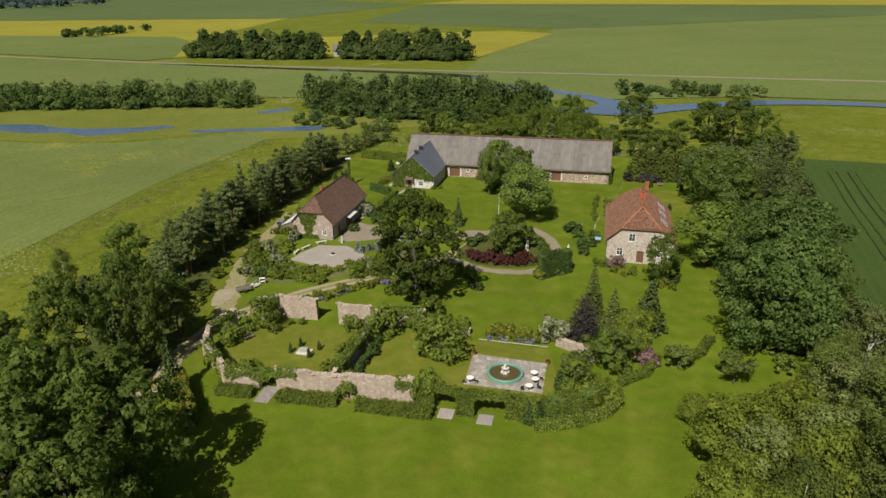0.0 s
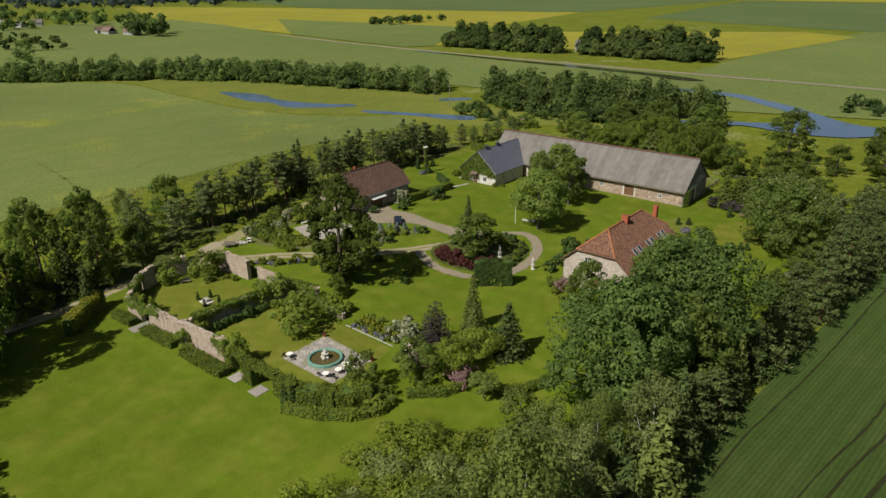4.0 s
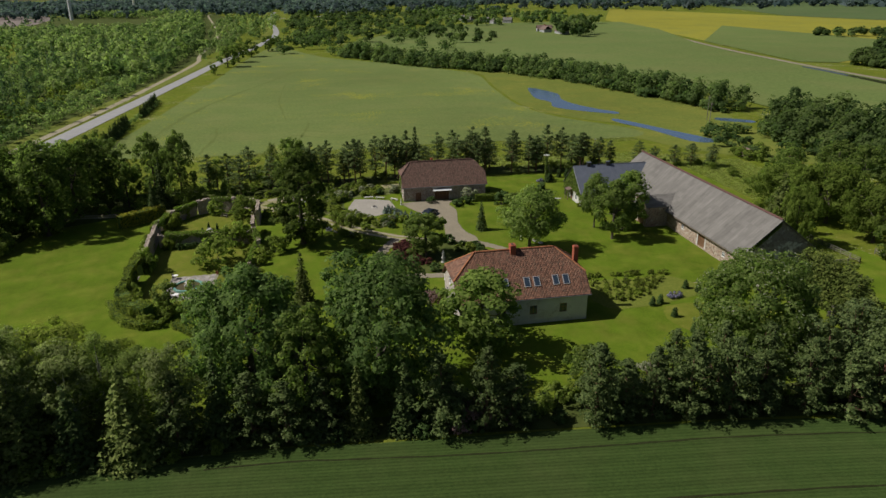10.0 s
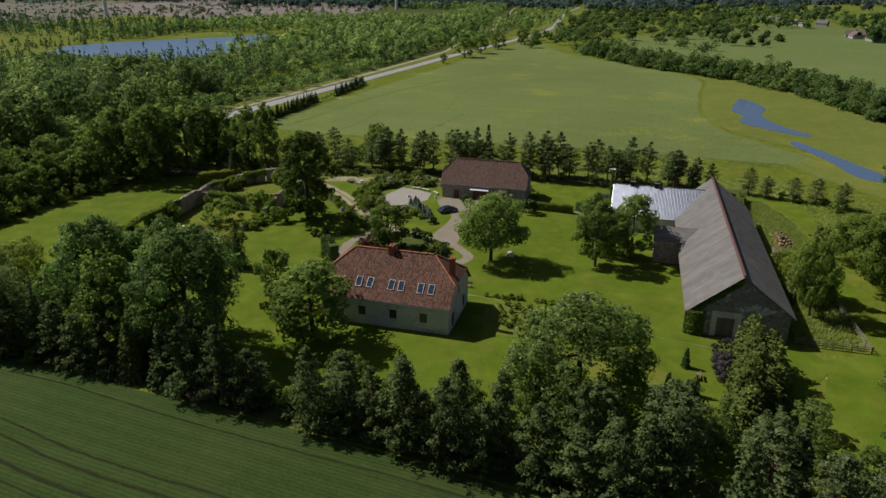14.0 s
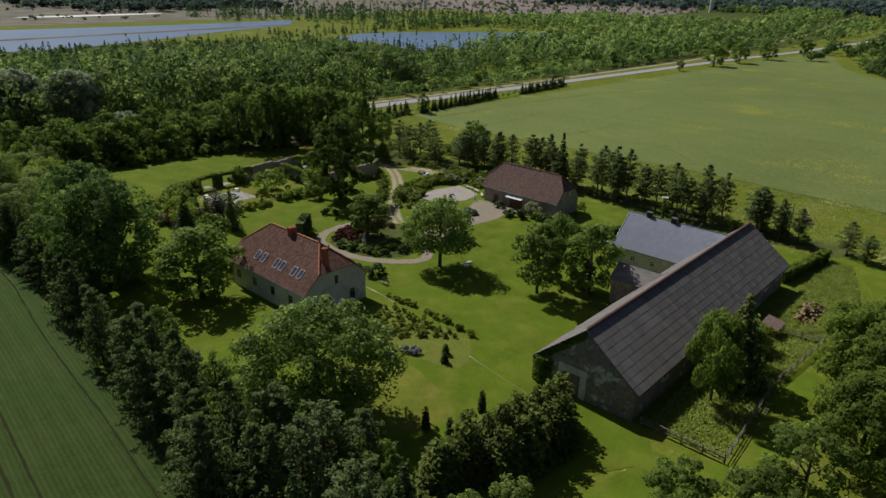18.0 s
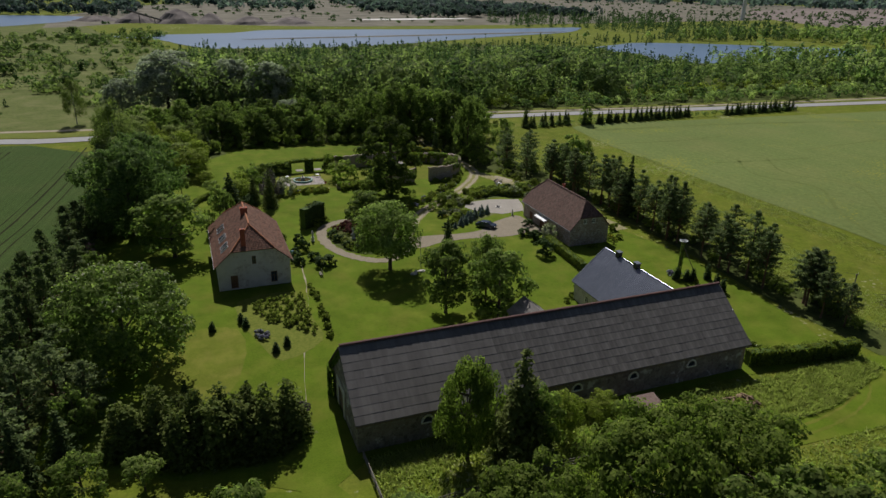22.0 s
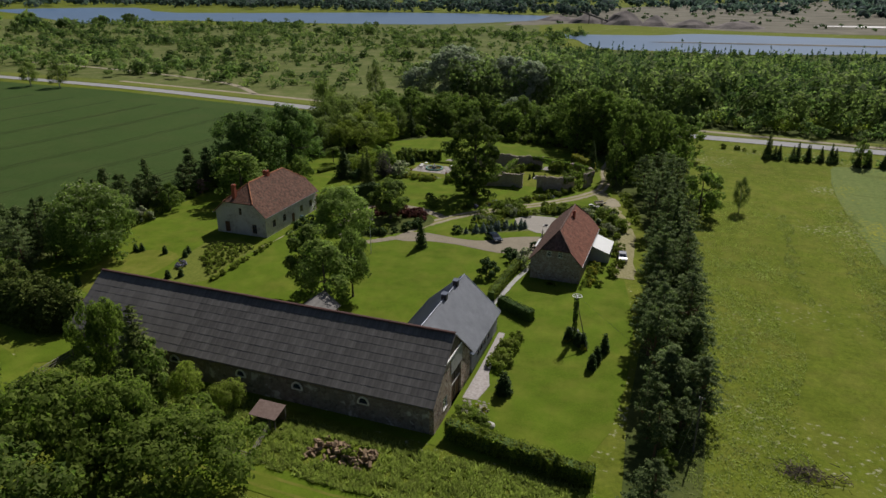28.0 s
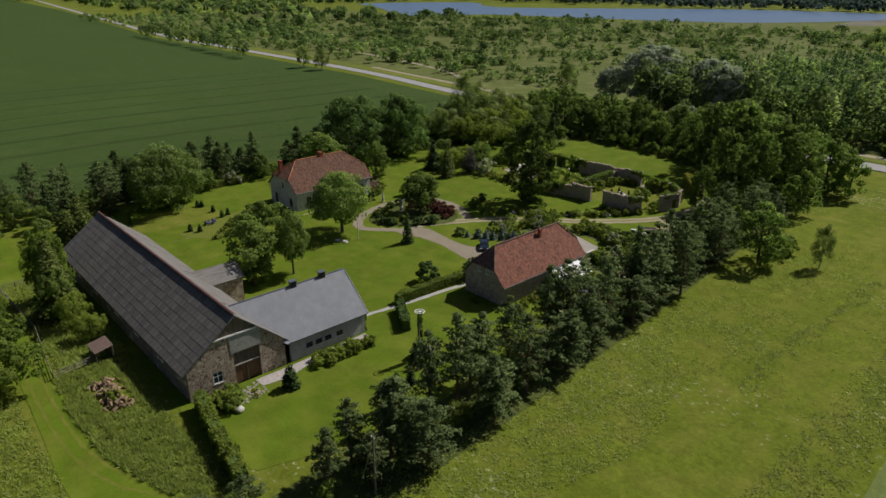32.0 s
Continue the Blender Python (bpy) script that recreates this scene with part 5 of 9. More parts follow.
def half_hip_house(name, label, x0, x1, y0, y1, ze, zr, yr0, yr1, zh, tile, ridge, walls, inset, openings, chimneys, pitch, rise, west_tile=None):
    """A house with its ridge along y and clipped gables: zh is the height of the hips' lower edge."""
    xm = (x0 + x1) / 2
    e = thing(name, xm, (y0 + y1) / 2, label, "house", z=0.0)
    inv = e.matrix_basis.inverted()
    wx0, wx1, wy0, wy1 = x0 + inset, x1 - inset, y0 + inset, y1 - inset
    k = (zr - ze) / (xm - x0)

    def gable(a):
        return min(zh - 0.12, ze + (min(a, 2 * xm - a) - x0) * k - 0.1)
    xb = x0 + (zh - ze) / k
    flat = (lambda a: ze + inset * k - 0.12, ())
    sides = {"wall_south": ("y", wy0, wy0 + 0.5, wx0, wx1, (gable, (xb, 2 * xm - xb, xm))), "wall_north": ("y", wy1, wy1 - 0.5, wx0, wx1, (gable, (xb, 2 * xm - xb, xm))),
             "wall_west": ("x", wx0, wx0 + 0.5, wy0 + 0.5, wy1 - 0.5, flat), "wall_east": ("x", wx1, wx1 - 0.5, wy0 + 0.5, wy1 - 0.5, flat)}
    made = [e]
    for side, (axis, at, inner, a0, a1, top) in sides.items():
        holes = [o[1:5] for o in openings if o[0] == side]
        w = part(side, wall_with_holes(axis, at, inner, a0, a1, -0.3, top, holes), walls[side], e)
        out = 1 if at > inner else -1
        for o in openings:
            if o[0] == side:
                made.append(board_door(w, axis, at, out, *o[1:5], mat=o[6] if len(o) > 6 else DOORWOOD) if o[5] == "door" else window(w, axis, at, out, *o[1:5], trim=DOORWOOD if walls[side] is LIME else WHITE))
        made.append(w)
    part("floor", boxes((wx0 + 0.5, wx1 - 0.5, wy0 + 0.5, wy1 - 0.5, -0.2, 0.05)), CONCRETE, e)
    roof = bmesh.new()
    xa, xc = xb, 2 * xm - xb
    W0, W1 = (x0, y0, ze), (x0, y1, ze)
    slab(roof, [W1, W0, (xa, y0, zh), (xm, yr0, zr), (xm, yr1, zr), (xa, y1, zh)], 0.12)
    slab(roof, [(x1, y0, ze), (x1, y1, ze), (xc, y1, zh), (xm, yr1, zr), (xm, yr0, zr), (xc, y0, zh)], 0.12)
    slab(roof, [(xc, y0, zh), (xm, yr0, zr), (xa, y0, zh)], 0.12)
    slab(roof, [(xa, y1, zh), (xm, yr1, zr), (xc, y1, zh)], 0.12)
    roof = part("roof", roof, tile, e)
    sl = math.hypot(xm - x0, zr - ze)
    vb = sl * (zh - ze) / (zr - ze)
    L = y1 - y0

    def high(s):
        if s < yr0 - y0:
            return vb + (sl - vb) * s / (yr0 - y0)
        if s > yr1 - y0:
            return vb + (sl - vb) * (L - s) / (y1 - yr1)
        return sl
    corrugated("tile_slope", (x1, y0, ze), (0, 1, 0), (xm - x1, 0, zr - ze), L, sl, lambda s: 0.0, high, tile, pitch, 0.36, rise, roof)
    corrugated("tile_slope", (x0, y0, ze), (0, 1, 0), (xm - x0, 0, zr - ze), L, sl, lambda s: 0.0, high, west_tile or tile, pitch, 0.36, rise, roof)
    for ya, yr in ((y0, yr0), (y1, yr1)):
        sv = math.hypot(yr - ya, zr - zh)
        half = xm - xa
        corrugated("tile_hip", (xa, ya, zh), (1, 0, 0), (0, yr - ya, zr - zh), 2 * half, sv, lambda s: 0.0, lambda s: sv * (1 - abs(s - half) / half), tile, pitch, 0.36, rise, roof)
    rt = bmesh.new()
    up = Vector((0, 0, 0.06))
    ridge_run(rt, Vector((xm, yr0, zr)) + up, Vector((xm, yr1, zr)) + up)
    for ya, yr in ((y0, yr0), (y1, yr1)):
        for xx in (xa, xc):
            ridge_run(rt, Vector((xx, ya, zh)) + up, Vector((xm, yr, zr)) + up, 0.14)
    part("ridge_tiles", rt, ridge, roof, "row of rounded ridge and hip tiles")
    for xx, s in ((x0, -1), (x1, 1)):
        gut = bmesh.new()
        tube(gut, [(xx + s * 0.05, y0, ze - 0.1), (xx + s * 0.05, y1, ze - 0.1)], [0.07, 0.07], 6)
        part("gutter", gut, METAL, roof, "grey metal gutter")
    for cx, cy, z0, z1, wx, wy, mat in chimneys:
        c = part("chimney", boxes((cx - wx / 2, cx + wx / 2, cy - wy / 2, cy + wy / 2, z0, z1 - 0.3), (cx - wx / 2 - 0.06, cx + wx / 2 + 0.06, cy - wy / 2 - 0.06, cy + wy / 2 + 0.06, z1 - 0.3, z1 - 0.12), (cx - wx / 2, cx + wx / 2, cy - wy / 2, cy + wy / 2, z1 - 0.12, z1)), mat, e, "square brick chimney stack")
        # The dark inside of the chimney is a near-black plate, with no hole cut.
        part("flue", boxes((cx - wx / 4, cx + wx / 4, cy - wy / 4, cy + wy / 4, z1, z1 + 0.03)), DARK, c)
    for o in e.children:
        o.matrix_parent_inverse = inv
    return e, roof


# limewashed house with pantiles and roof windows
A_WALLS = dict.fromkeys(("wall_south", "wall_north", "wall_west", "wall_east"), LIME)
A_WALLS["wall_south"] = fieldstone("pale_gable_masonry", [(0.3, 0.25, 0.21), (0.45, 0.4, 0.35), (0.38, 0.31, 0.26), (0.55, 0.5, 0.45)], (0.52, 0.48, 0.43), 0.38)
A_OPEN = [("wall_east", y - 0.6, y + 0.6, 1.6, 3.1, "window") for y in (126.4, 131.2, 136.3, 141.2)]
A_OPEN += [("wall_west", y - 0.6, y + 0.6, 1.5, 3.0, "window") for y in (127.0, 131.0, 138.0, 142.0)] + [("wall_west", 134.0, 135.1, 0.05, 2.2, "door")]
A_OPEN += [("wall_north", 3.9, 4.6, 4.4, 5.9, "window"), ("wall_north", 7.2, 8.4, 0.2, 2.6, "door"), ("wall_north", 0.5, 1.6, 0.6, 2.6, "window")]
A_OPEN += [("wall_south", 2.1, 3.3, 4.4, 6.0, "window"), ("wall_south", 0.0, 1.2, 1.5, 3.0, "window"), ("wall_south", 3.8, 5.1, 0.2, 2.6, "door"), ("wall_south", 7.0, 8.2, 1.5, 3.0, "window")]
house_a, roof_a = half_hip_house("limewashed_house", "limewashed house with red pantile roof and roof windows", -2.3, 10.9, 124.0, 145.6, 4.5, 10.35, 128.1, 141.3, 7.1, PANTILE, HIPTILE, A_WALLS, 0.45, A_OPEN,
                                [(4.5, 134.3, 9.4, 11.35, 1.2, 0.9, BRICK), (5.75, 144.5, 7.0, 10.8, 0.75, 0.75, BRICK)], 0.25, 0.055)
for yc in (130.3, 132.1, 135.6, 137.2, 140.3, 142.0):
    sx, sz = math.cos(math.atan2(5.85, 6.6)), math.sin(math.atan2(5.85, 6.6))
    m = Matrix.Translation((8.75, yc, 6.42)) @ Matrix.Rotation(math.atan2(5.85, 6.6), 4, "Y")
    rw = boxes((-0.85, 0.85, -0.5, -0.42, -0.1, 0.17), (-0.85, 0.85, 0.42, 0.5, -0.1, 0.17), (-0.85, -0.77, -0.42, 0.42, -0.1, 0.17), (0.77, 0.85, -0.42, 0.42, -0.1, 0.17))
    rw.transform(m)
    rw = part("roof_window", rw, ZINC, roof_a, "roof window with pale metal surround")
    gp = boxes((-0.77, 0.77, -0.42, 0.42, 0.09, 0.12))
    gp.transform(m)
    part("pane", gp, GLASS, rw)

# fieldstone house with brown tiles
B_WALLS = dict.fromkeys(("wall_south", "wall_north", "wall_west", "wall_east"), HOUSESTONE)
B_OPEN = [("wall_east", 127.6, 129.0, -0.05, 2.1, "door"), ("wall_east", 132.4, 136.0, -0.05, 2.5, "door"), ("wall_east", 139.0, 140.2, 1.0, 2.2, "window"), ("wall_west", 127.0, 128.2, 1.0, 2.2, "window"),
          ("wall_north", -64.3, -63.5, 4.6, 5.6, "window"), ("wall_north", -62.3, -61.5, 4.6, 5.6, "window"), ("wall_south", -61.0, -60.0, 1.0, 2.2, "window")]
house_b, roof_b = half_hip_house("fieldstone_house", "fieldstone house with brown tiled roof and ivied gable", -68.0, -58.2, 124.2, 145.8, 3.55, 8.9, 126.9, 143.0, 6.0, BROWNTILE, BROWNTILE, B_WALLS, 0.4, B_OPEN,
                                [(-63.9, 132.6, 8.0, 9.5, 0.5, 0.5, BRICK)], 0.2, 0.025, REDTILE)
inv_b = house_b.matrix_basis.inverted()
aw = bmesh.new()
slab(aw, [(-58.5, 131.9, 2.9), (-57.3, 131.9, 2.65), (-57.3, 136.5, 2.65), (-58.5, 136.5, 2.9)], 0.06)
part("awning", aw, FRP, house_b, "pale awning over the wide doors").matrix_parent_inverse = inv_b
rng = np.random.default_rng(3)
n = 1500
px, pz = rng.uniform(-66.4, -61.9, n), rng.uniform(0, 5.9, n)
keep = (np.abs(px + 64.1) < 1.35 + 0.6 * np.sin(pz * 0.9 + 3.4) + 0.2 * np.sin(pz * 4)) | (pz < 1.0)
pts = np.stack([px, np.full(n, 124.52), pz], 1)[keep]
ivy(pts, np.tile([0.0, -1.0, 0.2], (len(pts), 1)), 4, house_b).matrix_parent_inverse = inv_b
px, pz = rng.uniform(-67.5, -66.8, 160), rng.uniform(0, 2.8, 160)
ivy(np.stack([px, np.full(160, 124.5), pz], 1), np.tile([0.0, -1.0, 0.2], (160, 1)), 5, house_b).matrix_parent_inverse = inv_b

# lean-to greenhouse behind the fieldstone house
lean = thing("lean_to", -69.6, 130.0, "wooden lean-to with white sheet roof against the house", "shed", z=0.0)
inv = lean.matrix_basis.inverted()
parts = []
lr = bmesh.new()
slab(lr, [(-67.9, 126.6, 3.2), (-67.9, 133.8, 3.2), (-71.4, 133.8, 1.95), (-71.4, 126.6, 1.95)], 0.06)
parts.append(part("roof", lr, FRP, lean, "bright white plastic sheet roof"))
for yy, mat, label in ((126.9, TIMBER, "weathered board end wall"), (133.5, STONE, "cream painted end wall")):
    bm = bmesh.new()
    rim = [(-71.2, -0.1), (-67.7, -0.1), (-67.7, 3.1), (-71.2, 1.9)]
    near, far = ([bm.verts.new((x, yy + d, z)) for x, z in rim] for d in (-0.05, 0.05))
    bm.faces.new(near)
    bm.faces.new(far[::-1])
    for q in range(4):
        bm.faces.new((near[q], far[q], far[(q + 1) % 4], near[(q + 1) % 4]))
    bmesh.ops.recalc_face_normals(bm, faces=bm.faces[:])
    parts.append(part("end_wall", bm, mat, lean, label))
for i in range(7):
    parts.append(part("board", boxes((-71.32, -71.22, 126.95 + i * 0.93, 127.85 + i * 0.93, -0.1, 1.9)), STONE, lean))
parts.append(part("glazing", boxes((-71.4, -71.34, 128.0, 132.6, 0.8, 1.7)), GLASS, lean))
for p in parts:
    p.matrix_parent_inverse = inv

# barn
barn = thing("stone_barn", -30, 187, "long fieldstone barn with grey cement sheet roof", "barn", z=0.0)
inv = barn.matrix_basis.inverted()
BX0, BX1, BY0, BY1, BES, BEN, BR, BYM = -58.5, -1.5, 179.5, 195.0, 3.05, 3.65, 9.65, 187.05
WX0, WX1, WY0, WY1 = -58.3, -1.9, 180.3, 194.3
ks, kn = (BR - BES) / (BYM - BY0), (BR - BEN) / (BY1 - BYM)


def barn_roof_z(y):
    return BR - (BYM - y) * ks if y < BYM else BR - (y - BYM) * kn


def barn_gable(y):
    return barn_roof_z(y) - 0.2


ends = (barn_gable, (BYM,))
level_south, level_north = (lambda a: barn_roof_z(WY0) - 0.22, ()), (lambda a: barn_roof_z(WY1) - 0.22, ())
parts = []
east = part("wall_east", wall_with_holes("x", WX1, WX1 - 0.6, WY0, WY1, -1.0, ends, [(184.2, 186.7, -0.6, 2.6)]), GABLESTONE, barn, "stone gable with remains of white plaster")
board_door(east, "x", WX1, 1, 184.2, 186.7, -0.6, 2.6, 5, TIMBER)
part("door_surround", boxes((WX1 + 0.003, WX1 + 0.06, 183.4, 184.2, -0.6, 3.6), (WX1 + 0.003, WX1 + 0.06, 186.7, 187.6, -0.6, 3.6), (WX1 + 0.003, WX1 + 0.06, 184.2, 186.7, 2.6, 3.6)), LIME, east, "white plaster surround")
west = part("wall_west", wall_with_holes("x", WX0, WX0 + 0.6, WY0, WY1, -1.0, (lambda y: min(6.9, barn_gable(y)), (BYM - (BR - 7.1) / ks, BYM + (BR - 7.1) / kn)), [(184.1, 187.9, -0.6, 4.2), (189.6, 191.0, 0.7, 2.4)]), BARNSTONE, barn, "rubble stone gable wall")
window(west, "x", WX0, -1, 189.6, 191.0, 0.7, 2.4)
gd = part("barn_door", boxes((WX0 + 0.2, WX0 + 0.28, 184.1, 187.9, 4.05, 4.2), (WX0 + 0.2, WX0 + 0.28, 184.1, 184.25, -0.6, 4.05), (WX0 + 0.2, WX0 + 0.28, 187.75, 187.9, -0.6, 4.05), (WX0 + 0.2, WX0 + 0.28, 185.95, 186.05, -0.6, 4.05)), TIMBER, west, "tall brown boarded barn doors")
for i in range(12):
    part("board", boxes((WX0 + 0.3, WX0 + 0.34, 184.25 + i * 0.292, 184.53 + i * 0.292, -0.58, 2.2)), DOORWOOD, gd)
for i in range(12):
    part("board", boxes((WX0 + 0.3, WX0 + 0.34, 184.25 + i * 0.292, 184.53 + i * 0.292, 2.25, 4.04)), TIMBER, gd)
for ya, yb in ((184.3, 185.9), (186.1, 187.7)):
    for z0, z1 in ((2.3, 4.0), (4.0, 2.3)):
        bm = bmesh.new()
        tube(bm, [(WX0 + 0.24, ya, z0), (WX0 + 0.24, yb, z1)], [0.06, 0.06], 4)
        part("brace", bm, TIMBER, gd)
part("rail", boxes((WX0 + 0.15, WX0 + 0.25, 184.0, 188.0, 2.1, 2.28)), STONE, gd)
part("lintel_panel", boxes((WX0 - 0.05, WX0 - 0.003, 183.8, 188.2, 4.25, 6.85)), CONCRETE, west, "smooth cement panel above the doors")
part("beam", boxes((WX0 - 0.14, WX0 - 0.01, 184.2, 190.6, 6.87, 7.08)), WHITE, west, "pale timber beam")
for i in range(40):
    y0 = 182.6 + i * 0.23
    zt = barn_gable(y0 + 0.11) - 0.02
    if zt > 7.3:
        part("gable_board", boxes((WX0 + 0.02, WX0 + 0.07, y0, y0 + 0.21, 7.1, zt)), TIMBER, west)
south_holes = [(-17.2, -14.6, -0.3, 2.3), (-24.0, -23.0, 0.9, 1.9), (-8.4, -7.4, 0.6, 1.6), (-45.8, -42.8, -0.5, 2.0), (-41.0, -40.0, 0.9, 1.9)]
south = part("wall_south", wall_with_holes("y", WY0, WY0 + 0.6, WX0 + 0.6, WX1 - 0.6, -1.0, level_south, south_holes), BARNSTONE, barn, "warm pinkish fieldstone wall")
for h in south_holes:
    if h[1] - h[0] > 2:
        board_door(south, "y", WY0, -1, *h, 6, DOORWOOD)
        part("door_surround", boxes((h[0] - 0.4, h[0], WY0 - 0.06, WY0 - 0.003, h[2], h[3] + 0.3), (h[1], h[1] + 0.4, WY0 - 0.06, WY0 - 0.003, h[2], h[3] + 0.3), (h[0], h[1], WY0 - 0.06, WY0 - 0.003, h[3], h[3] + 0.3)), LIME, south, "pale plaster surround")
    else:
        window(south, "y", WY0, -1, *h, trim=WHITE)
north_holes = [(x - 0.55, x + 0.55, 1.7, 2.6) for x in (-10.4, -20.0, -30.8, -39.4, -48.9)]
# Takes darker masonry than the south wall, as painted shade.
north = part("wall_north", wall_with_holes("y", WY1, WY1 - 0.6, WX0 + 0.6, WX1 - 0.6, -1.0, level_north, north_holes), GABLESTONE, barn, "fieldstone wall, its shade put in as darker stone")
for h in north_holes:
    c = (h[0] + h[1]) / 2
    bm = bmesh.new()
    tube(bm, [(c + 0.75 * math.cos(t), WY1 + 0.1, 1.75 + 0.95 * math.sin(t)) for t in [math.pi * i / 8 for i in range(9)]], [0.13] * 9, 6)
    a = part("arched_window", bm, WHITE, north, "half-round window with white arch")
    part("pane", boxes((h[0], h[1], WY1 - 0.12, WY1 - 0.1, h[2], h[3])), GLASS, a)
    part("sill", boxes((h[0] - 0.25, h[1] + 0.25, WY1 + 0.003, WY1 + 0.14, 1.6, 1.72)), WHITE, a)
part("floor", boxes((WX0 + 0.6, WX1 - 0.6, WY0 + 0.6, WY1 - 0.6, -1.0, -0.5)), SOIL, barn)
rf = bmesh.new()
slab(rf, [(BX1, BY1, BEN), (BX0, BY1, BEN), (BX0, BYM, BR), (BX1, BYM, BR)], 0.14)
slab(rf, [(BX0, BY0, BES), (BX1, BY0, BES), (BX1, BYM, BR), (BX0, BYM, BR)], 0.14)
barn_roof = part("roof", rf, SLATE, barn, "grey weathered cement sheet roof")
rc = bmesh.new()
for i in range(51):
    rc = bmesh.new()
    x = BX0 + 1.115 * i
    ridge_run(rc, (x, BYM, BR + 0.07), (x + 1.11, BYM, BR + 0.07), 0.24, 1.1)
    part("ridge_cap", rc, REDRIDGE, barn_roof, "faded red ridge capping")
for yy, ze in ((BY0, BES), (BY1, BEN)):
    part("fascia", boxes((BX0, BX1, yy - 0.04, yy + 0.04, ze - 0.3, ze - 0.15)), TIMBER, barn_roof)
# ivy on the barn's east corner
rng = np.random.default_rng(8)
n = 1400
t = rng.uniform(0, 1, n)
yy = 179.6 + 2.8 * rng.uniform(0, 1, n) ** 1.6
zz = rng.uniform(-0.6, 3.4, n)
zz = np.minimum(zz, BES + (yy - BY0) * ks - 0.1)
bulge = 0.5 * np.sin(np.clip((yy - 179.6) / 2.8, 0, 1) * 3.14)
ivy(np.stack([WX1 + 0.1 + bulge + rng.uniform(0, 0.2, n), yy, zz], 1), np.tile([1.0, -0.5, 0.3], (n, 1)), 9, barn)
n = 1600
yy = rng.uniform(180.0, 187.0, n)
zz = BES + (yy - BY0) * ks - 0.25 - rng.uniform(0, 1.1, n) * rng.uniform(0.3, 1, n)
ivy(np.stack([np.full(n, WX1 + 0.12), yy, zz], 1), np.tile([1.0, 0.0, 0.3], (n, 1)), 10, barn)

# porch on the barn's south side
pr = bmesh.new()
PX0, PX1, PY = -35.2, -30.2, 175.2
pxm = (PX0 + PX1) / 2
slab(pr, [(PX1 + 0.3, PY - 0.3, 4.0), (PX1 + 0.3, 180.7, 4.0), (pxm, 183.1, 6.1), (pxm, PY - 0.3, 6.1)], 0.12)
slab(pr, [(PX0 - 0.3, 180.7, 4.0), (PX0 - 0.3, PY - 0.3, 4.0), (pxm, PY - 0.3, 6.1), (pxm, 183.1, 6.1)], 0.12)
porch = part("porch", wall_with_holes("y", PY, PY + 0.5, PX0, PX1, -1.0, (lambda a: 4.05 + (min(a, 2 * pxm - a) - PX0) * 0.7, (pxm,)), [(-34.0, -31.4, -0.6, 2.3)]), BARNSTONE, barn, "stone porch with a gabled roof")
part("porch_roof", pr, SLATE, porch)
for px in (PX0, PX1 - 0.5):
    part("side_wall", boxes((px, px + 0.5, PY + 0.5, 180.2, -1.0, 4.0)), BARNSTONE, porch)
board_door(porch, "y", PY, -1, -34.0, -31.4, -0.6, 2.3, 6)
for o in barn.children:
    o.matrix_parent_inverse = inv

# grey metal-roofed house joined to the barn
gh = thing("metal_roofed_house", -52.5, 172, "low grey rendered house with ribbed metal roof", "house", z=0.0)
inv = gh.matrix_basis.inverted()
GX0, GX1, GY0, GE, GR = -58.8, -46.6, 166.1, 2.85, 8.3
gxm = (GX0 + GX1) / 2
gk = (GR - GE) / (gxm - GX0)
gable_g = (lambda a: GE + (min(a, 2 * gxm - a) - GX0) * gk - 0.15, (gxm,))
gs = part("wall_south", wall_with_holes("y", 166.5, 167.0, -58.3, -47.0, -1.0, gable_g, [(-54.2, -52.9, -0.5, 1.9), (-51.2, -49.9, 0.3, 1.6)]), LIME, gh, "pale gable wall grown over with ivy")
board_door(gs, "y", 166.5, -1, -54.2, -52.9, -0.5, 1.9, 4)
window(gs, "y", 166.5, -1, -51.2, -49.9, 0.3, 1.6)
gw = part("wall_west", wall_with_holes("x", -58.3, -57.8, 167.0, 179.45, -1.0, (lambda a: 2.95, ()), [(y - 0.55, y + 0.55, 0.7, 1.5) for y in (171.2, 173.2, 174.8, 176.4)]), GREYWALL, gh, "grey rendered wall with small windows")
for y in (171.2, 173.2, 174.8, 176.4):
    window(gw, "x", -58.3, -1, y - 0.55, y + 0.55, 0.7, 1.5, False, DARK)
ge = part("wall_east", wall_with_holes("x", -47.0, -47.5, 167.0, 179.45, -1.0, (lambda a: 2.95, ()), [(170.0, 171.0, 0.6, 1.7), (174.0, 175.0, 0.6, 1.7)]), LIME, gh)
for y in (170.5, 174.5):
    window(ge, "x", -47.0, 1, y - 0.5, y + 0.5, 0.6, 1.7)
yrj = BYM - (BR - GR) / ks
gr = bmesh.new()
slab(gr, [(GX1, GY0, GE), (GX1, 179.4, GE), (gxm, yrj, GR), (gxm, GY0, GR)], 0.1)
slab(gr, [(GX0, 180.2, GE), (GX0, GY0, GE), (gxm, GY0, GR), (gxm, yrj, GR)], 0.1)
groof = part("roof", gr, SEAM, gh, "smooth grey sheet-metal roof")
RIB = ((0.0, 0.012), (0.13, 0.012), (0.215, 0.06), (0.235, 0.06), (0.3, 0.012))
FLAT_RIB = ((0.0, 0.012), (0.26, 0.012), (0.272, 0.03), (0.288, 0.03), (0.3, 0.012))
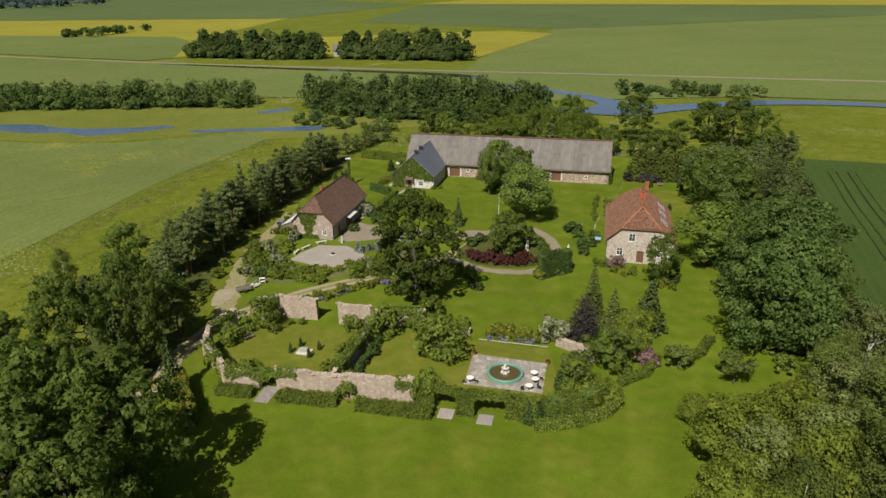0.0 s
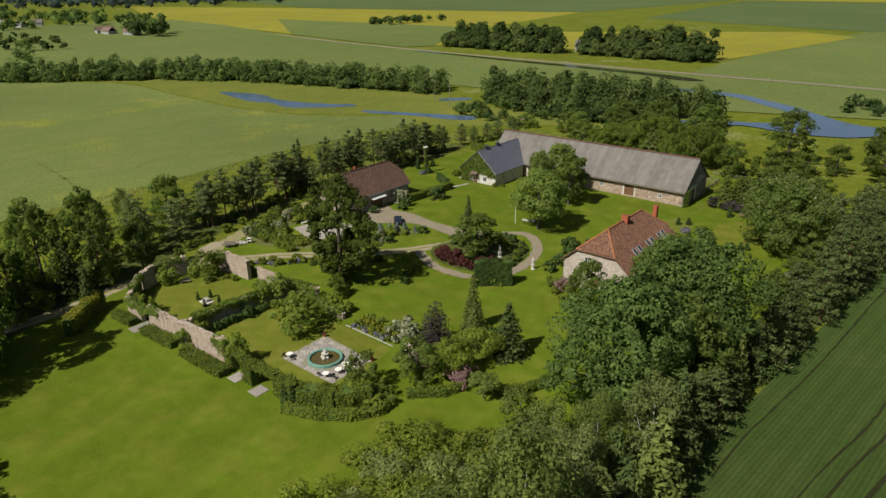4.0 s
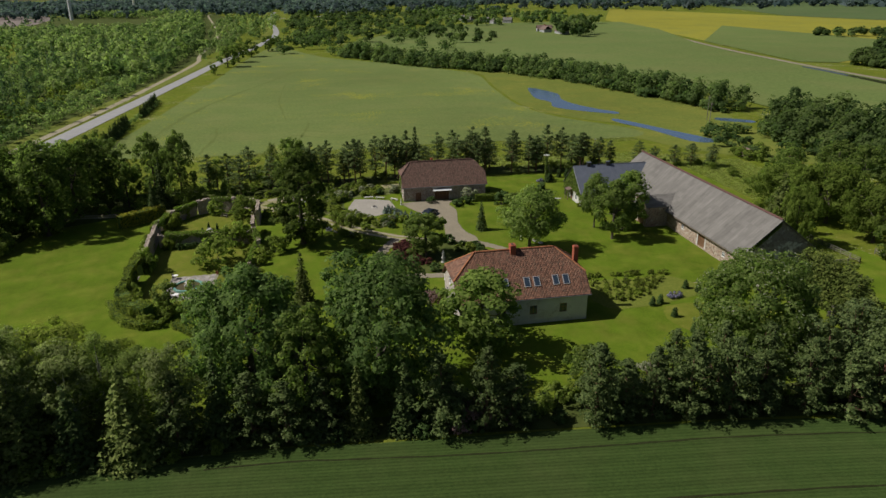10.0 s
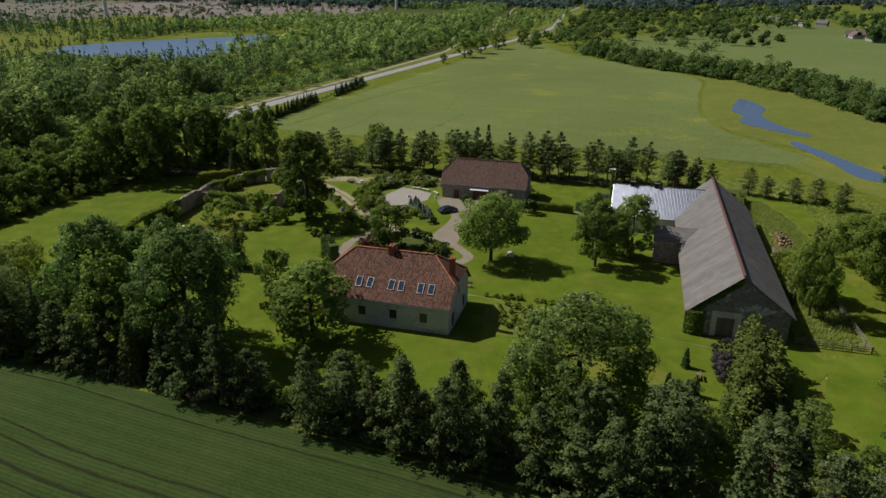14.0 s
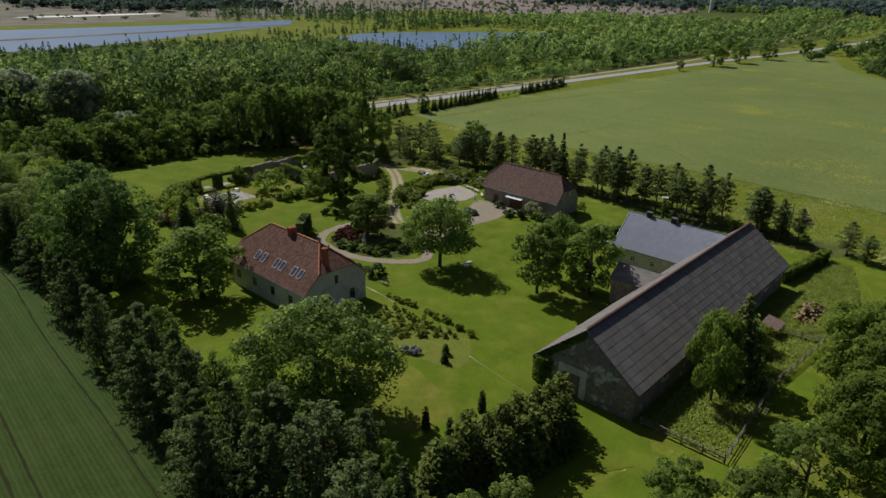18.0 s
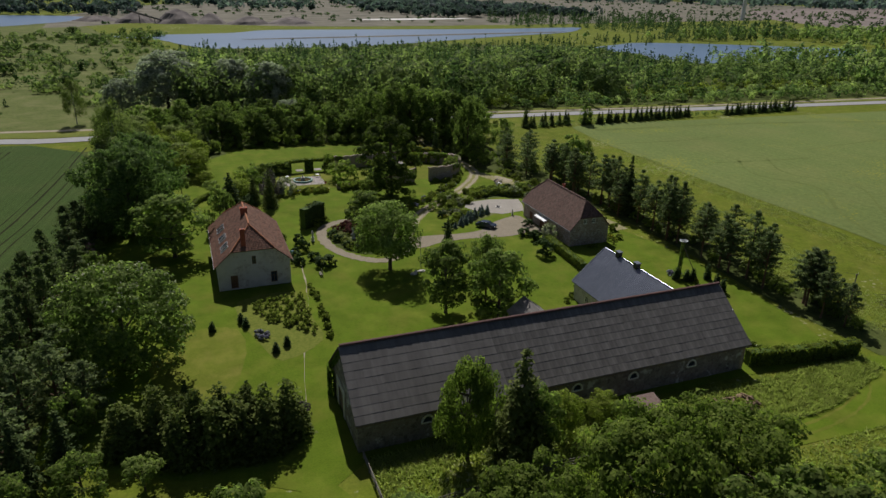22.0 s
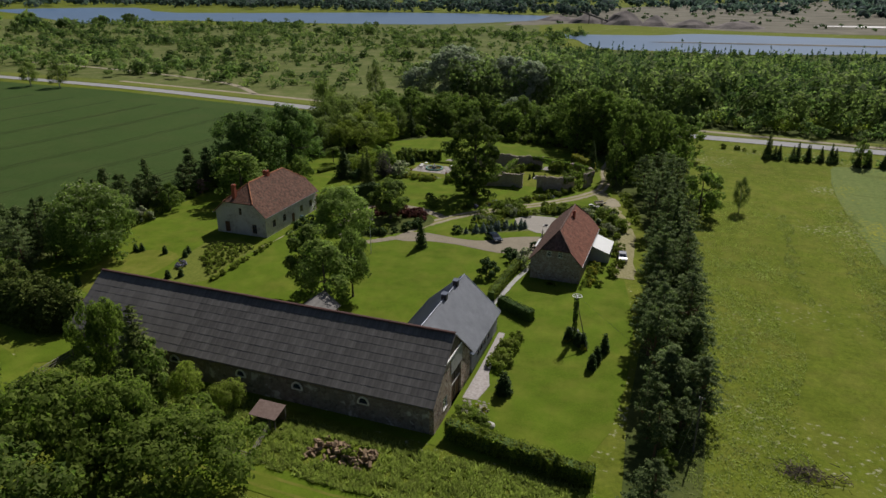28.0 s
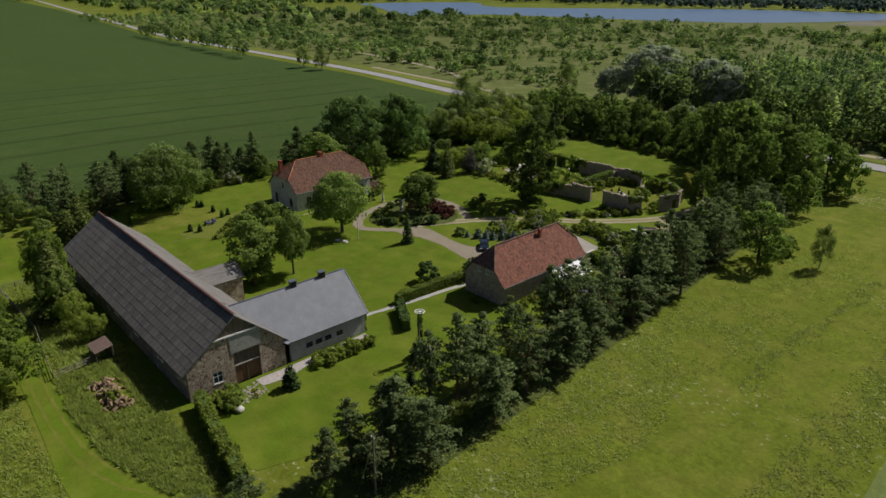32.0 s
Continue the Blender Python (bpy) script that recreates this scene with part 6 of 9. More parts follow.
for xe in (GX1, GX0):
    for i in range(17):
        vs, fs = [], []
        for q in range(4):
            for dy, dz in RIB if xe == GX1 else FLAT_RIB:
                y0 = GY0 + 0.02 + i * 1.2 + q * 0.3 + dy
                f = max(0.0, min(1.0, (y0 - 179.6) / (yrj - 179.6)))
                vs += [(xe + (gxm - xe) * f, y0, GE + (GR - GE) * f + dz), (gxm, y0, GR + dz)]
        for q in range(len(vs) // 2 - 1):
            fs.append((2 * q, 2 * q + 2, 2 * q + 3, 2 * q + 1) if xe == GX1 else (2 * q, 2 * q + 1, 2 * q + 3, 2 * q + 2))
        if GY0 + i * 1.2 + 1.2 < yrj:
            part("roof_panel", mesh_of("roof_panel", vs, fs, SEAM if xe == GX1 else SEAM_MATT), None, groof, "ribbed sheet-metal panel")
rc = bmesh.new()
tube(rc, [(gxm, GY0, GR + 0.05), (gxm, yrj - 0.3, GR + 0.05)], [0.09, 0.09], 8)
part("ridge_capping", rc, SEAM, groof)
for yc in (170.2, 175.2):
    c = part("chimney", boxes((gxm - 0.35, gxm + 0.35, yc - 0.45, yc + 0.45, 7.4, 9.0)), BLACKMETAL, gh, "square chimney clad in dark sheet metal")
    part("cap", boxes((gxm - 0.45, gxm + 0.45, yc - 0.55, yc + 0.55, 9.0, 9.1)), SEAM, c, "grey metal chimney cap")
bm = bmesh.new()
ridge_run(bm, (GX0 + 0.05, GY0, GE + 0.05), (gxm, GY0, GR + 0.05), 0.07, 1.3)
ridge_run(bm, (GX1 - 0.05, GY0, GE + 0.05), (gxm, GY0, GR + 0.05), 0.07, 1.3)
part("verge_trim", bm, METAL, groof, "pale metal verge trim")
rng = np.random.default_rng(11)
n = 3200
px = rng.uniform(-58.4, -46.9, n)
pz = rng.uniform(-0.5, 8.0, n)
topz = GE + (np.minimum(px, 2 * gxm - px) - GX0) * gk - 0.2
keep = (pz < topz) & ~((px > -54.6) & (px < -49.5) & (pz < 2.3)) & ~((px > -49.5) & (pz < 1.8))
pts = np.stack([px, 166.42 - rng.uniform(0, 0.25, n), pz], 1)[keep]
ivy(pts, np.tile([0.0, -1.0, 0.25], (len(pts), 1)), 12, gh, 0.36)
can = bmesh.new()
slab(can, [(-54.6, 165.0, 2.3), (-52.4, 165.0, 2.3), (-52.4, 166.4, 2.7), (-54.6, 166.4, 2.7)], 0.08)
part("door_canopy", can, TIN, gh, "small canopy over the door")
part("canopy_post", boxes((-54.5, -54.36, 165.1, 165.24, -0.5, 2.25)), TIMBER, gh)
part("canopy_post", boxes((-52.64, -52.5, 165.1, 165.24, -0.5, 2.25)), TIMBER, gh)
for o in gh.children:
    o.matrix_parent_inverse = inv


# ---- ruined walls ----
def ruin_wall(line, height, thick, label, seed, opening=None, broken=0.5):
    """A rubble wall along a line with an uneven crest; opening: (from, to, height) along its length."""
    rng = random.Random(seed)
    bm = bmesh.new()
    pts = [Vector((*p, 0)) for p in line]
    run, cols = 0.0, []
    for a, b in zip(pts, pts[1:]):
        d = b - a
        L = d.length
        d.normalize()
        s = Vector((-d.y, d.x, 0))
        n = max(1, int(L / 0.5))
        for i in range(n + 1):
            if i == n and b is not pts[-1]:
                continue
            cols.append((a + d * (L * i / n), s, run + L * i / n))
        run += L
    crest, c = [], 0.0
    for _ in cols:
        c = 0.75 * c + rng.uniform(-1, 1) * broken * 0.35
        crest.append(height + c + rng.uniform(-0.06, 0.06))
    for i in range(len(cols) - 1):
        (p, s, u), (q, s2, u2) = cols[i], cols[i + 1]
        lo = -0.3
        if opening and opening[0] <= (u + u2) / 2 <= opening[1]:
            if opening[2] >= height:
                continue
            lo = opening[2]
        j = [rng.uniform(-0.04, 0.04) for _ in range(4)]
        v = [bm.verts.new((p + s * (k * (thick / 2 + j[m]))) + Vector((0, 0, z))) for m, (k, z) in enumerate(((-1, lo), (1, lo), (1, crest[i]), (-1, crest[i] - 0.08)))]
        w = [bm.verts.new((q + s2 * (k * (thick / 2 + j[m]))) + Vector((0, 0, z))) for m, (k, z) in enumerate(((-1, lo), (1, lo), (1, crest[i + 1] - 0.02), (-1, crest[i + 1] - 0.1)))]
        for a, b in ((0, 1), (1, 2), (2, 3), (3, 0)):
            bm.faces.new((v[a], v[b], w[b], w[a]))
        bm.faces.new(v[::-1])
        bm.faces.new(w)
    m = pts[len(pts) // 2]
    e = thing("ruined_wall", m.x, m.y, label, "wall", "ruined garden walls", z=0.0)
    w = part("masonry", bm, RUBBLE, e)
    cs = bmesh.new()
    for (p, s, u), h in zip(cols, crest):
        if opening and opening[0] <= u <= opening[1] and opening[2] >= height:
            continue
        for k in (-0.22, 0.2):
            c = p + s * (k * thick / 0.6 * 0.8)
            r = rng.uniform(0.14, 0.26)
            bmesh.ops.create_icosphere(cs, subdivisions=1, radius=r, matrix=Matrix.Translation((c.x + rng.uniform(-0.15, 0.15), c.y + rng.uniform(-0.15, 0.15), h - 0.04)) @ Matrix.Diagonal((1.2, 1.0, 0.6, 1)))
    part("crest_stones", cs, RUBBLE, e, "loose rounded stones on the broken crest")
    for o in e.children:
        o.matrix_parent_inverse = e.matrix_basis.inverted()
    return e


ruin_wall([(-53, 70.2), (-47, 69.6)], 2.6, 0.7, "crumbling pinkish rubble wall beside the gate", 1)
ruin_wall([(-44.4, 69.6), (-36, 70.0), (-25.7, 70.8)], 3.5, 0.7, "long crumbling rubble wall facing the lawn", 2)
ruin_wall([(-53, 70.6), (-58.6, 75)], 3.0, 0.7, "short slanting rubble wall", 3)
ruin_wall([(-58.6, 75.6), (-60.2, 79.5), (-58.6, 84.2)], 3.6, 0.7, "bent rubble wall beside the drive with an opening", 4, (3.2, 5.6, 2.5))
ruin_wall([(-56.5, 88.3), (-53.8, 90.0), (-47.3, 90.1)], 3.8, 0.7, "tall remains of a rubble house wall", 5)
ruin_wall([(-43.4, 89.6), (-38.0, 89.8)], 3.6, 0.7, "tall rubble wall stump beside the gap", 6)
ruin_wall([(-38.0, 90.0), (-29.8, 91.6)], 3.0, 0.7, "shaded rubble wall behind shrubs", 7)
ruin_wall([(-37.2, 71.0), (-36.8, 80), (-36.2, 89.4)], 2.9, 0.6, "rubble cross wall between the two yards", 8)
ruin_wall([(-34.2, 91.4), (-28.4, 90.6), (-22.0, 90.2)], 1.1, 0.6, "low dry stone retaining wall", 9, None, 0.25)
ruin_wall([(-8.6, 89.8), (-4.2, 87.6), (-3.2, 85.6)], 1.4, 0.7, "low rubble wall at the border", 10, None, 0.3)
solid("gate_slab", boxes((-46.6, -44.5, 66.6, 70.4, -0.05, 0.09), bevel=0.03), PAVING, "large pale stone threshold slab in the gateway", "paving")
for x, y in ((-21.0, 69.4), (-15.9, 69.2)):
    solid("threshold_slab", boxes((x - 1.0, x + 1.0, y - 1.1, y + 1.0, -0.05, 0.07), bevel=0.03), PAVING, "grey stone slab under the hedge arch", "paving")
ribbon("stone_edging", [(-20.4, 89.0), (-15, 88.9), (-9.8, 88.8)], 0.3, 0.09, CONCRETE, "pale stone kerb along the border", "edging", 4)

# sunk stone table in the ruin yard
tb = thing("stone_monument", -45.2, 79.8, "pale stone slab on a low block in the yard", "monument")
part("plinth", boxes((-1.1, 1.1, -0.8, 0.8, -0.05, 0.25), bevel=0.04), STONE, tb)
part("block", boxes((-0.6, 0.6, -0.4, 0.4, 0.25, 0.75), bevel=0.06), CONCRETE, tb)
for dx, dy in ((-2.0, -0.4), (-1.2, 1.5), (1.9, 1.2), (1.3, -1.2)):
    plant("thuja", -45.2 + dx, 79.8 + dy, 1.6, 0.3)


def bench(x, y, turn, label, mat=FENCEWOOD):
    e = thing("garden_bench", x, y, label, "bench", "garden benches", turn=turn)
    for i in range(4):
        part("seat_slat", boxes((-0.8, 0.8, -0.25 + i * 0.125, -0.15 + i * 0.125, 0.42, 0.46)), mat, e)
    for i in range(3):
        part("back_slat", boxes((-0.8, 0.8, 0.26, 0.3, 0.55 + i * 0.14, 0.65 + i * 0.14)), mat, e)
    for sx in (-0.72, 0.72):
        part("leg", boxes((sx - 0.04, sx + 0.04, -0.22, -0.14, 0, 0.42)), mat, e)
        part("leg", boxes((sx - 0.04, sx + 0.04, 0.2, 0.28, 0, 0.95)), mat, e)
    return e


bench(-55.3, 81.8, 60, "grey wooden bench beside the ruined wall")
bench(11.6, 181.0, 0, "pale wooden bench at the lawn's end", TIMBER)
bench(9.5, 186.2, 180, "white garden bench under the shrubs", WHITE)
bench(13.2, 186.4, 180, "white garden bench under the shrubs", WHITE)
bench(-7.4, 143.8, 90, "grey bench beside the house", FENCEWOOD)

# fountain terrace
fo = thing("fountain", -15.0, 80.1, "round pool with blue-green rim and small fountain figure", "fountain")
bm = bmesh.new()
lathe(bm, [(2.55, -0.1), (2.55, 0.4), (2.5, 0.46), (2.24, 0.46), (2.18, 0.4), (2.16, 0.0)], 40)
part("rim", bm, VERDIGRIS, fo, "weathered blue-green pool rim")
bm = bmesh.new()
lathe(bm, [(0.05, 0.2), (2.17, 0.2), (2.17, 0.21), (0.05, 0.215)], 40)
part("pool_water", bm, POOL, fo, "brown still water")
bm = bmesh.new()
lathe(bm, [(0.45, 0.1), (0.4, 0.35), (0.2, 0.45), (0.16, 0.8), (0.5, 0.95), (0.55, 1.05), (0.2, 1.0), (0.1, 1.3), (0.22, 1.45), (0.12, 1.62), (0.02, 1.66)], 16)
for i in range(4):
    a = i * 1.57 + 0.4
    bmesh.ops.create_icosphere(bm, subdivisions=2, radius=0.26, matrix=Matrix.Translation((0.42 * math.cos(a), 0.42 * math.sin(a), 0.42)) @ Matrix.Diagonal((1, 1, 1.2, 1)))
part("fountain_head", bm, STONE, fo, "pale green-stained stone figure")


def bistro(x, y, turn):
    e = thing("bistro_table", x, y, "small white round table on the paved terrace", "table", "terrace tables", turn=turn)
    bm = bmesh.new()
    lathe(bm, [(0.02, 0.70), (0.5, 0.70), (0.52, 0.72), (0.5, 0.745), (0.02, 0.745)], 20)
    part("tabletop", bm, WHITE, e, "white round tabletop")
    bm = bmesh.new()
    tube(bm, [(0, 0, 0.1), (0, 0, 0.7)], [0.03, 0.03], 6)
    part("stem", bm, BLACKMETAL, e)
    for i in range(3):
        bm = bmesh.new()
        tube(bm, [(0, 0, 0.12), (0.32 * math.cos(i * 2.1), 0.32 * math.sin(i * 2.1), 0.0)], [0.025, 0.02], 5)
        part("leg", bm, BLACKMETAL, e)


def iron_chair(x, y, turn):
    e = thing("terrace_chair", x, y, "black wrought-iron chair at a terrace table", "chair", "terrace chairs", turn=turn)
    part("seat", boxes((-0.21, 0.21, -0.21, 0.21, 0.43, 0.46), bevel=0.01), BLACKMETAL, e)
    part("backrest", boxes((-0.2, 0.2, 0.19, 0.22, 0.5, 0.9), bevel=0.01), BLACKMETAL, e)
    for sx in (-0.18, 0.18):
        for sy in (-0.18, 0.18):
            part("leg", boxes((sx - 0.015, sx + 0.015, sy - 0.015, sy + 0.015, 0, 0.43)), BLACKMETAL, e)


for x, y in ((-19.4, 77.2), (-11.0, 80.4), (-10.7, 78.8), (-11.3, 77.0)):
    bistro(x, y, 20)
for x, y, t in ((-18.5, 77.0, 90), (-20.2, 76.6, -80), (-10.0, 77.4, 60), (-9.9, 79.6, 100), (-12.2, 76.6, 200)):
    iron_chair(x, y, t)
for x, y in ((-20.2, 84.5), (-9.4, 84.0)):
    e = thing("flower_pot", x, y, "dark clay pot with red flowers on the terrace corner", "pot")
    bm = bmesh.new()
    lathe(bm, [(0.16, 0), (0.24, 0.35), (0.27, 0.36), (0.27, 0.42), (0.02, 0.4)], 14)
    part("pot", bm, BRICK, e)
    rng = np.random.default_rng(int(abs(x)))
    d = unit(rng, 60, 0.6)
    vs, fs = cards(d * [0.3, 0.3, 0.22] + [0, 0, 0.5], d, 0.14, rng)
    part("flowers", mesh_of("flowers", vs, fs, BARBERRY), None, e, "red flowers")

# ---- hedges ----
hedge("box_hedge", [(-52.4, 67.6), (-47.2, 67.9)], 1.8, 1.1, HEDGE, "low clipped hedge in front of the ruined wall", 1)
hedge("box_hedge", [(-43.6, 67.9), (-35.4, 68.4)], 1.9, 1.1, HEDGE, "low clipped hedge in front of the ruined wall", 2)
hedge("box_hedge", [(-32.6, 68.2), (-22.6, 68.4)], 1.9, 1.15, HEDGE, "low clipped hedge in front of the ruined wall", 3)
hedge("arched_hedge", [(-25.2, 71.0), (-22.6, 70.4)], 1.3, 3.4, HEDGE, "tall clipped hedge pier of an arcade", 4)
hedge("arched_hedge", [(-19.6, 70.0), (-17.3, 69.8)], 1.4, 3.4, HEDGE, "tall clipped hedge pier of an arcade", 5)
hedge("arched_hedge", [(-13.4, 70.4), (-9.5, 70.2)], 1.3, 3.0, HEDGE, "tall clipped hedge pier of an arcade", 6)
for a, b in (((-23.0, 70.6), (-19.2, 70.0)), ((-17.8, 69.9), (-13.0, 70.4))):
    e = hedge("hedge_arch", [a, b], 1.2, 0.9, HEDGE, "clipped hedge bridging two piers", 7)
    e.location.z += 2.6
hedge("border_hedge", [(-9.6, 68.4), (-5.0, 70.2), (-1.4, 72.8), (0.4, 75.6), (0.2, 78.6)], 1.1, 1.2, FRESH, "low curved clipped hedge round the border", 9)
hedge("border_hedge", [(-8.8, 70.6), (-4.5, 72.8), (-1.8, 76.4)], 2.2, 3.0, HEDGE, "tall mixed hedge behind the low clipped one", 10)
hedge("border_hedge", [(0.6, 80.6), (4.2, 84.0), (5.8, 88.5)], 1.0, 1.1, HEDGE, "low clipped hedge round the shrub border", 11)
for i in range(5):
    plant("thuja", -10.6 + i * 1.15, 69.6 + i * 0.35, 3.2, 0.6)
hedge("golden_hedge", [(-51.4, 59.8), (-55.0, 63.8), (-58.4, 68.0)], 1.7, 2.9, GOLDHEDGE, "tall clipped golden hedge beside the drive", 12)
hedge("yard_hedge", [(-35.4, 76), (-35.0, 86)], 0.8, 1.0, YEW, "low dark hedge along the cross wall", 13)
hedge("court_hedge", [(-55.4, 142.0), (-55.0, 148), (-54.6, 157.4)], 1.3, 1.7, HEDGE, "clipped hedge between the two houses", 14)
hedge("court_hedge", [(-56.6, 158.4), (-62.8, 162.0)], 1.3, 1.8, YEW, "short clipped hedge beside the metal-roofed house", 15)
hedge("barn_hedge", [(-59.8, 193.6), (-66, 194.8), (-77.8, 196.6)], 1.5, 2.3, HEDGE, "uneven clipped hedge running from the barn's corner", 16)
hedge("block_hedge", [(-8.6, 118.0), (-13.6, 113.8)], 1.6, 4.6, YEW, "high square-cut dark yew hedge block", 17)
hedge("field_hedge", [(29.5, 157), (30.5, 145), (31.6, 133)], 1.5, 1.6, FRESH, "long low clipped hedge along the tree belt", 18)
hedge("garden_hedge", [(9, 88), (12, 91), (14, 96)], 1.2, 1.0, HEDGE, "low dark hedge near the tall trees", 19)
hedge("lawn_hedge", [(8, 44), (15, 55)], 1.4, 1.4, HEDGE, "low hedge at the lawn's end", 20)

# ---- beds and shrubs ----
def row(kind, pts, step, h, spread=0.5, seed=0, w=None):
    rng = random.Random(seed)
    for x, y, _, _ in along(seed, pts, step, spread, (1, 1), (1, 1)):
        k = rng.uniform(0.75, 1.25)
        plant(kind, x, y, h * k, (w or 0) * k or None)


row("barberry", [(-15.5, 121), (-20, 118.8), (-26, 119.6), (-29.5, 122.5)], 1.7, 1.6, 0.5, 21)
row("barberry", [(-22, 121.2), (-27.5, 123.5)], 2.0, 1.5, 0.7, 22)
row("dark_bush", [(-30.2, 125), (-28, 130), (-23, 135.6), (-17.6, 135), (-14.4, 130.6)], 2.3, 1.7, 0.3, 23)
row("shrub", [(-14, 126), (-15.6, 132), (-20, 133.4), (-26, 129)], 2.0, 1.3, 0.6, 24)
row("shrub", [(-17, 124), (-25, 126)], 3.0, 0.9, 1.2, 25)
row("shrub", [(-33, 113), (-39, 108.6), (-45, 102.8), (-51, 96), (-55, 93)], 1.6, 1.2, 0.8, 26)
row("violet", [(-36, 110.4), (-44, 103), (-53, 94.2)], 2.2, 0.8, 0.6, 27)
row("yellow", [(-34, 112), (-42, 105), (-50, 97.6)], 3.0, 0.8, 0.8, 28)
row("bush", [(-29, 114), (-24, 108)], 3.5, 2.2, 1.0, 29)
row("dark_bush", [(-22, 106.5), (-28, 109.4)], 3.0, 1.6, 0.8, 30)
row("fresh_bush", [(-40, 116.6), (-47, 111.6), (-53, 107.2), (-58, 104)], 2.0, 1.5, 0.9, 31)
row("shrub", [(-60, 104), (-66, 108), (-69.5, 114)], 2.0, 1.8, 1.2, 32)
row("cream_bush", [(-63, 108), (-66, 110.5)], 2.4, 2.6, 0.7, 33)
row("bush", [(-68, 104), (-70, 110), (-71.6, 118)], 3.2, 2.6, 0.8, 34)
row("fresh_bush", [(-65, 114), (-68.5, 121)], 2.2, 1.8, 0.8, 35)
row("blue_spruce", [(-40.4, 127.4), (-46, 123.6), (-53, 119.2)], 0.95, 1.7, 0.35, 36)
row("blue_spruce", [(-42, 125.0), (-52, 118.4)], 1.6, 1.8, 0.5, 37)
row("green_clump", [(-44, 121), (-48.6, 117.6)], 1.2, 1.2, 0.6, 38)
row("fresh_bush", [(-40.6, 124.6), (-46.4, 119.4)], 1.5, 1.5, 0.7, 148)
row("shrub", [(-41, 126), (-52.6, 119.4)], 1.7, 1.2, 0.6, 149)
row("dark_bush", [(-38.4, 128.6), (-36.6, 124.4)], 2.4, 2.0, 0.6, 39, 1.7)
for x, y, h, w in ((-54.0, 139.5, 2.4, 1.9), (-52.6, 137.0, 2.0, 1.8), (-56.4, 131.2, 1.7, 1.5), (-51.1, 147.8, 3.8, 2.4), (-9.0, 139.6, 2.4, 2.2), (-7.6, 136.4, 2.0, 1.5), (-6.4, 130.5, 2.6, 1.5), (-6.2, 126.8, 2.4, 1.4)):
    plant("dark_bush", x, y, h, w)
plant("cream_bush", -56.6, 140.6, 3.6, 2.2)
plant("spruce", -34.3, 138.6, 6.8, 1.5, label="young spruce standing alone on the lawn")
plant("thuja", -63.9, 182.8, 3.4, 1.0, label="small dark conical topiary beside the apron")
row("fresh_bush", [(-60.6, 177.4), (-61.4, 168.6)], 1.3, 1.5, 0.5, 40)
row("fresh_bush", [(-62.4, 176.4), (-62.4, 169.4)], 1.5, 1.4, 0.4, 41)
row("violet", [(-68.4, 163.6), (-72.6, 166.0)], 1.3, 0.9, 0.8, 42)
row("yellow", [(-69.6, 166.8), (-73.4, 168.2)], 1.4, 0.9, 0.7, 43)
for x, y, h in ((-75.1, 167.4, 3.2), (-74.4, 170.6, 2.8), (-74.0, 172.6, 2.6), (-71.0, 166.6, 2.2), (-69.4, 165.6, 2.4), (-71.9, 167.2, 2.6)):
    plant("thuja", x, y, h, 0.62)
row("bush", [(-60.5, 190.5), (-64.5, 192.5)], 2.2, 1.8, 0.8, 44)
row("shrub", [(-60.5, 193.8), (-66, 194.8), (-77.6, 196.6)], 1.5, 2.5, 0.35, 147, 1.1)
row("yellow", [(-61, 187.6), (-64, 188.6)], 1.5, 0.6, 0.8, 45)
row("shrub", [(-60.4, 147), (-66.8, 147.4)], 2.2, 0.8, 0.6, 46)
row("fresh_bush", [(-69.4, 136), (-70.4, 146)], 1.8, 1.2, 0.8, 47)
row("shrub", [(-72, 124), (-73, 134), (-72.4, 142)], 2.4, 1.6, 0.7, 48)
# borders by the limewashed house
row("bush", [(-3.4, 123.4), (-1.5, 121.6), (1.6, 120.6)], 2.0, 1.9, 0.6, 49)
row("fresh_bush", [(-1.0, 119.6), (4.2, 117.4), (8.6, 114.6)], 1.8, 1.3, 0.6, 50)
row("shrub", [(3.0, 121.8), (8.6, 118.2)], 1.6, 1.1, 0.5, 51)
row("dark_bush", [(-4.0, 140), (-4.4, 128)], 2.6, 1.5, 0.5, 52)
plant("pink_bush", 0.2, 121.9, 2.8, 1.9, label="bush with faded pinkish blossom by the gable")
for x, y in ((-9.5, 118.2), (-11.8, 115.8)):
    plant("fresh_bush", x - 1.6, y - 1.6, 2.0, 1.8)
# border east of the fountain
row("bush", [(-7.6, 76.6), (-3.0, 78.4), (-1.2, 81)], 2.4, 2.6, 0.8, 53)
row("fresh_bush", [(-6.0, 73.4), (-1.0, 77.0)], 2.0, 2.4, 0.7, 54)
row("shrub", [(-19.6, 90.4), (-14, 90.2), (-10.2, 90.0)], 1.1, 1.2, 0.5, 55)
row("yellow", [(-18.6, 91.2), (-12.4, 91.0)], 1.3, 1.1, 0.4, 56)
row("violet", [(-19, 89.8), (-11, 89.6)], 1.7, 0.8, 0.3, 57)
plant("cream_bush", -9.2, 90.6, 4.4, 3.0, label="large shrub with white flower heads beside the border")
plant("purple", -4.9, 92.8, 7.6, 2.8)
plant("larch", -3.8, 100.6, 9.6, 2.2)
plant("spruce", 4.9, 97.6, 8.6, 3.2, label="light green layered conifer in the garden border")
plant("fresh", 2.7, 93.2, 5.6, 3.4)
plant("larch", -0.5, 96.6, 7.4, 2.1)
plant("alder", -0.8, 84.2, 7.2, 3.4)
plant("fresh", 1.8, 88.2, 6.0, 3.0)
plant("pink_bush", 3.2, 88.4, 3.0, 2.6)
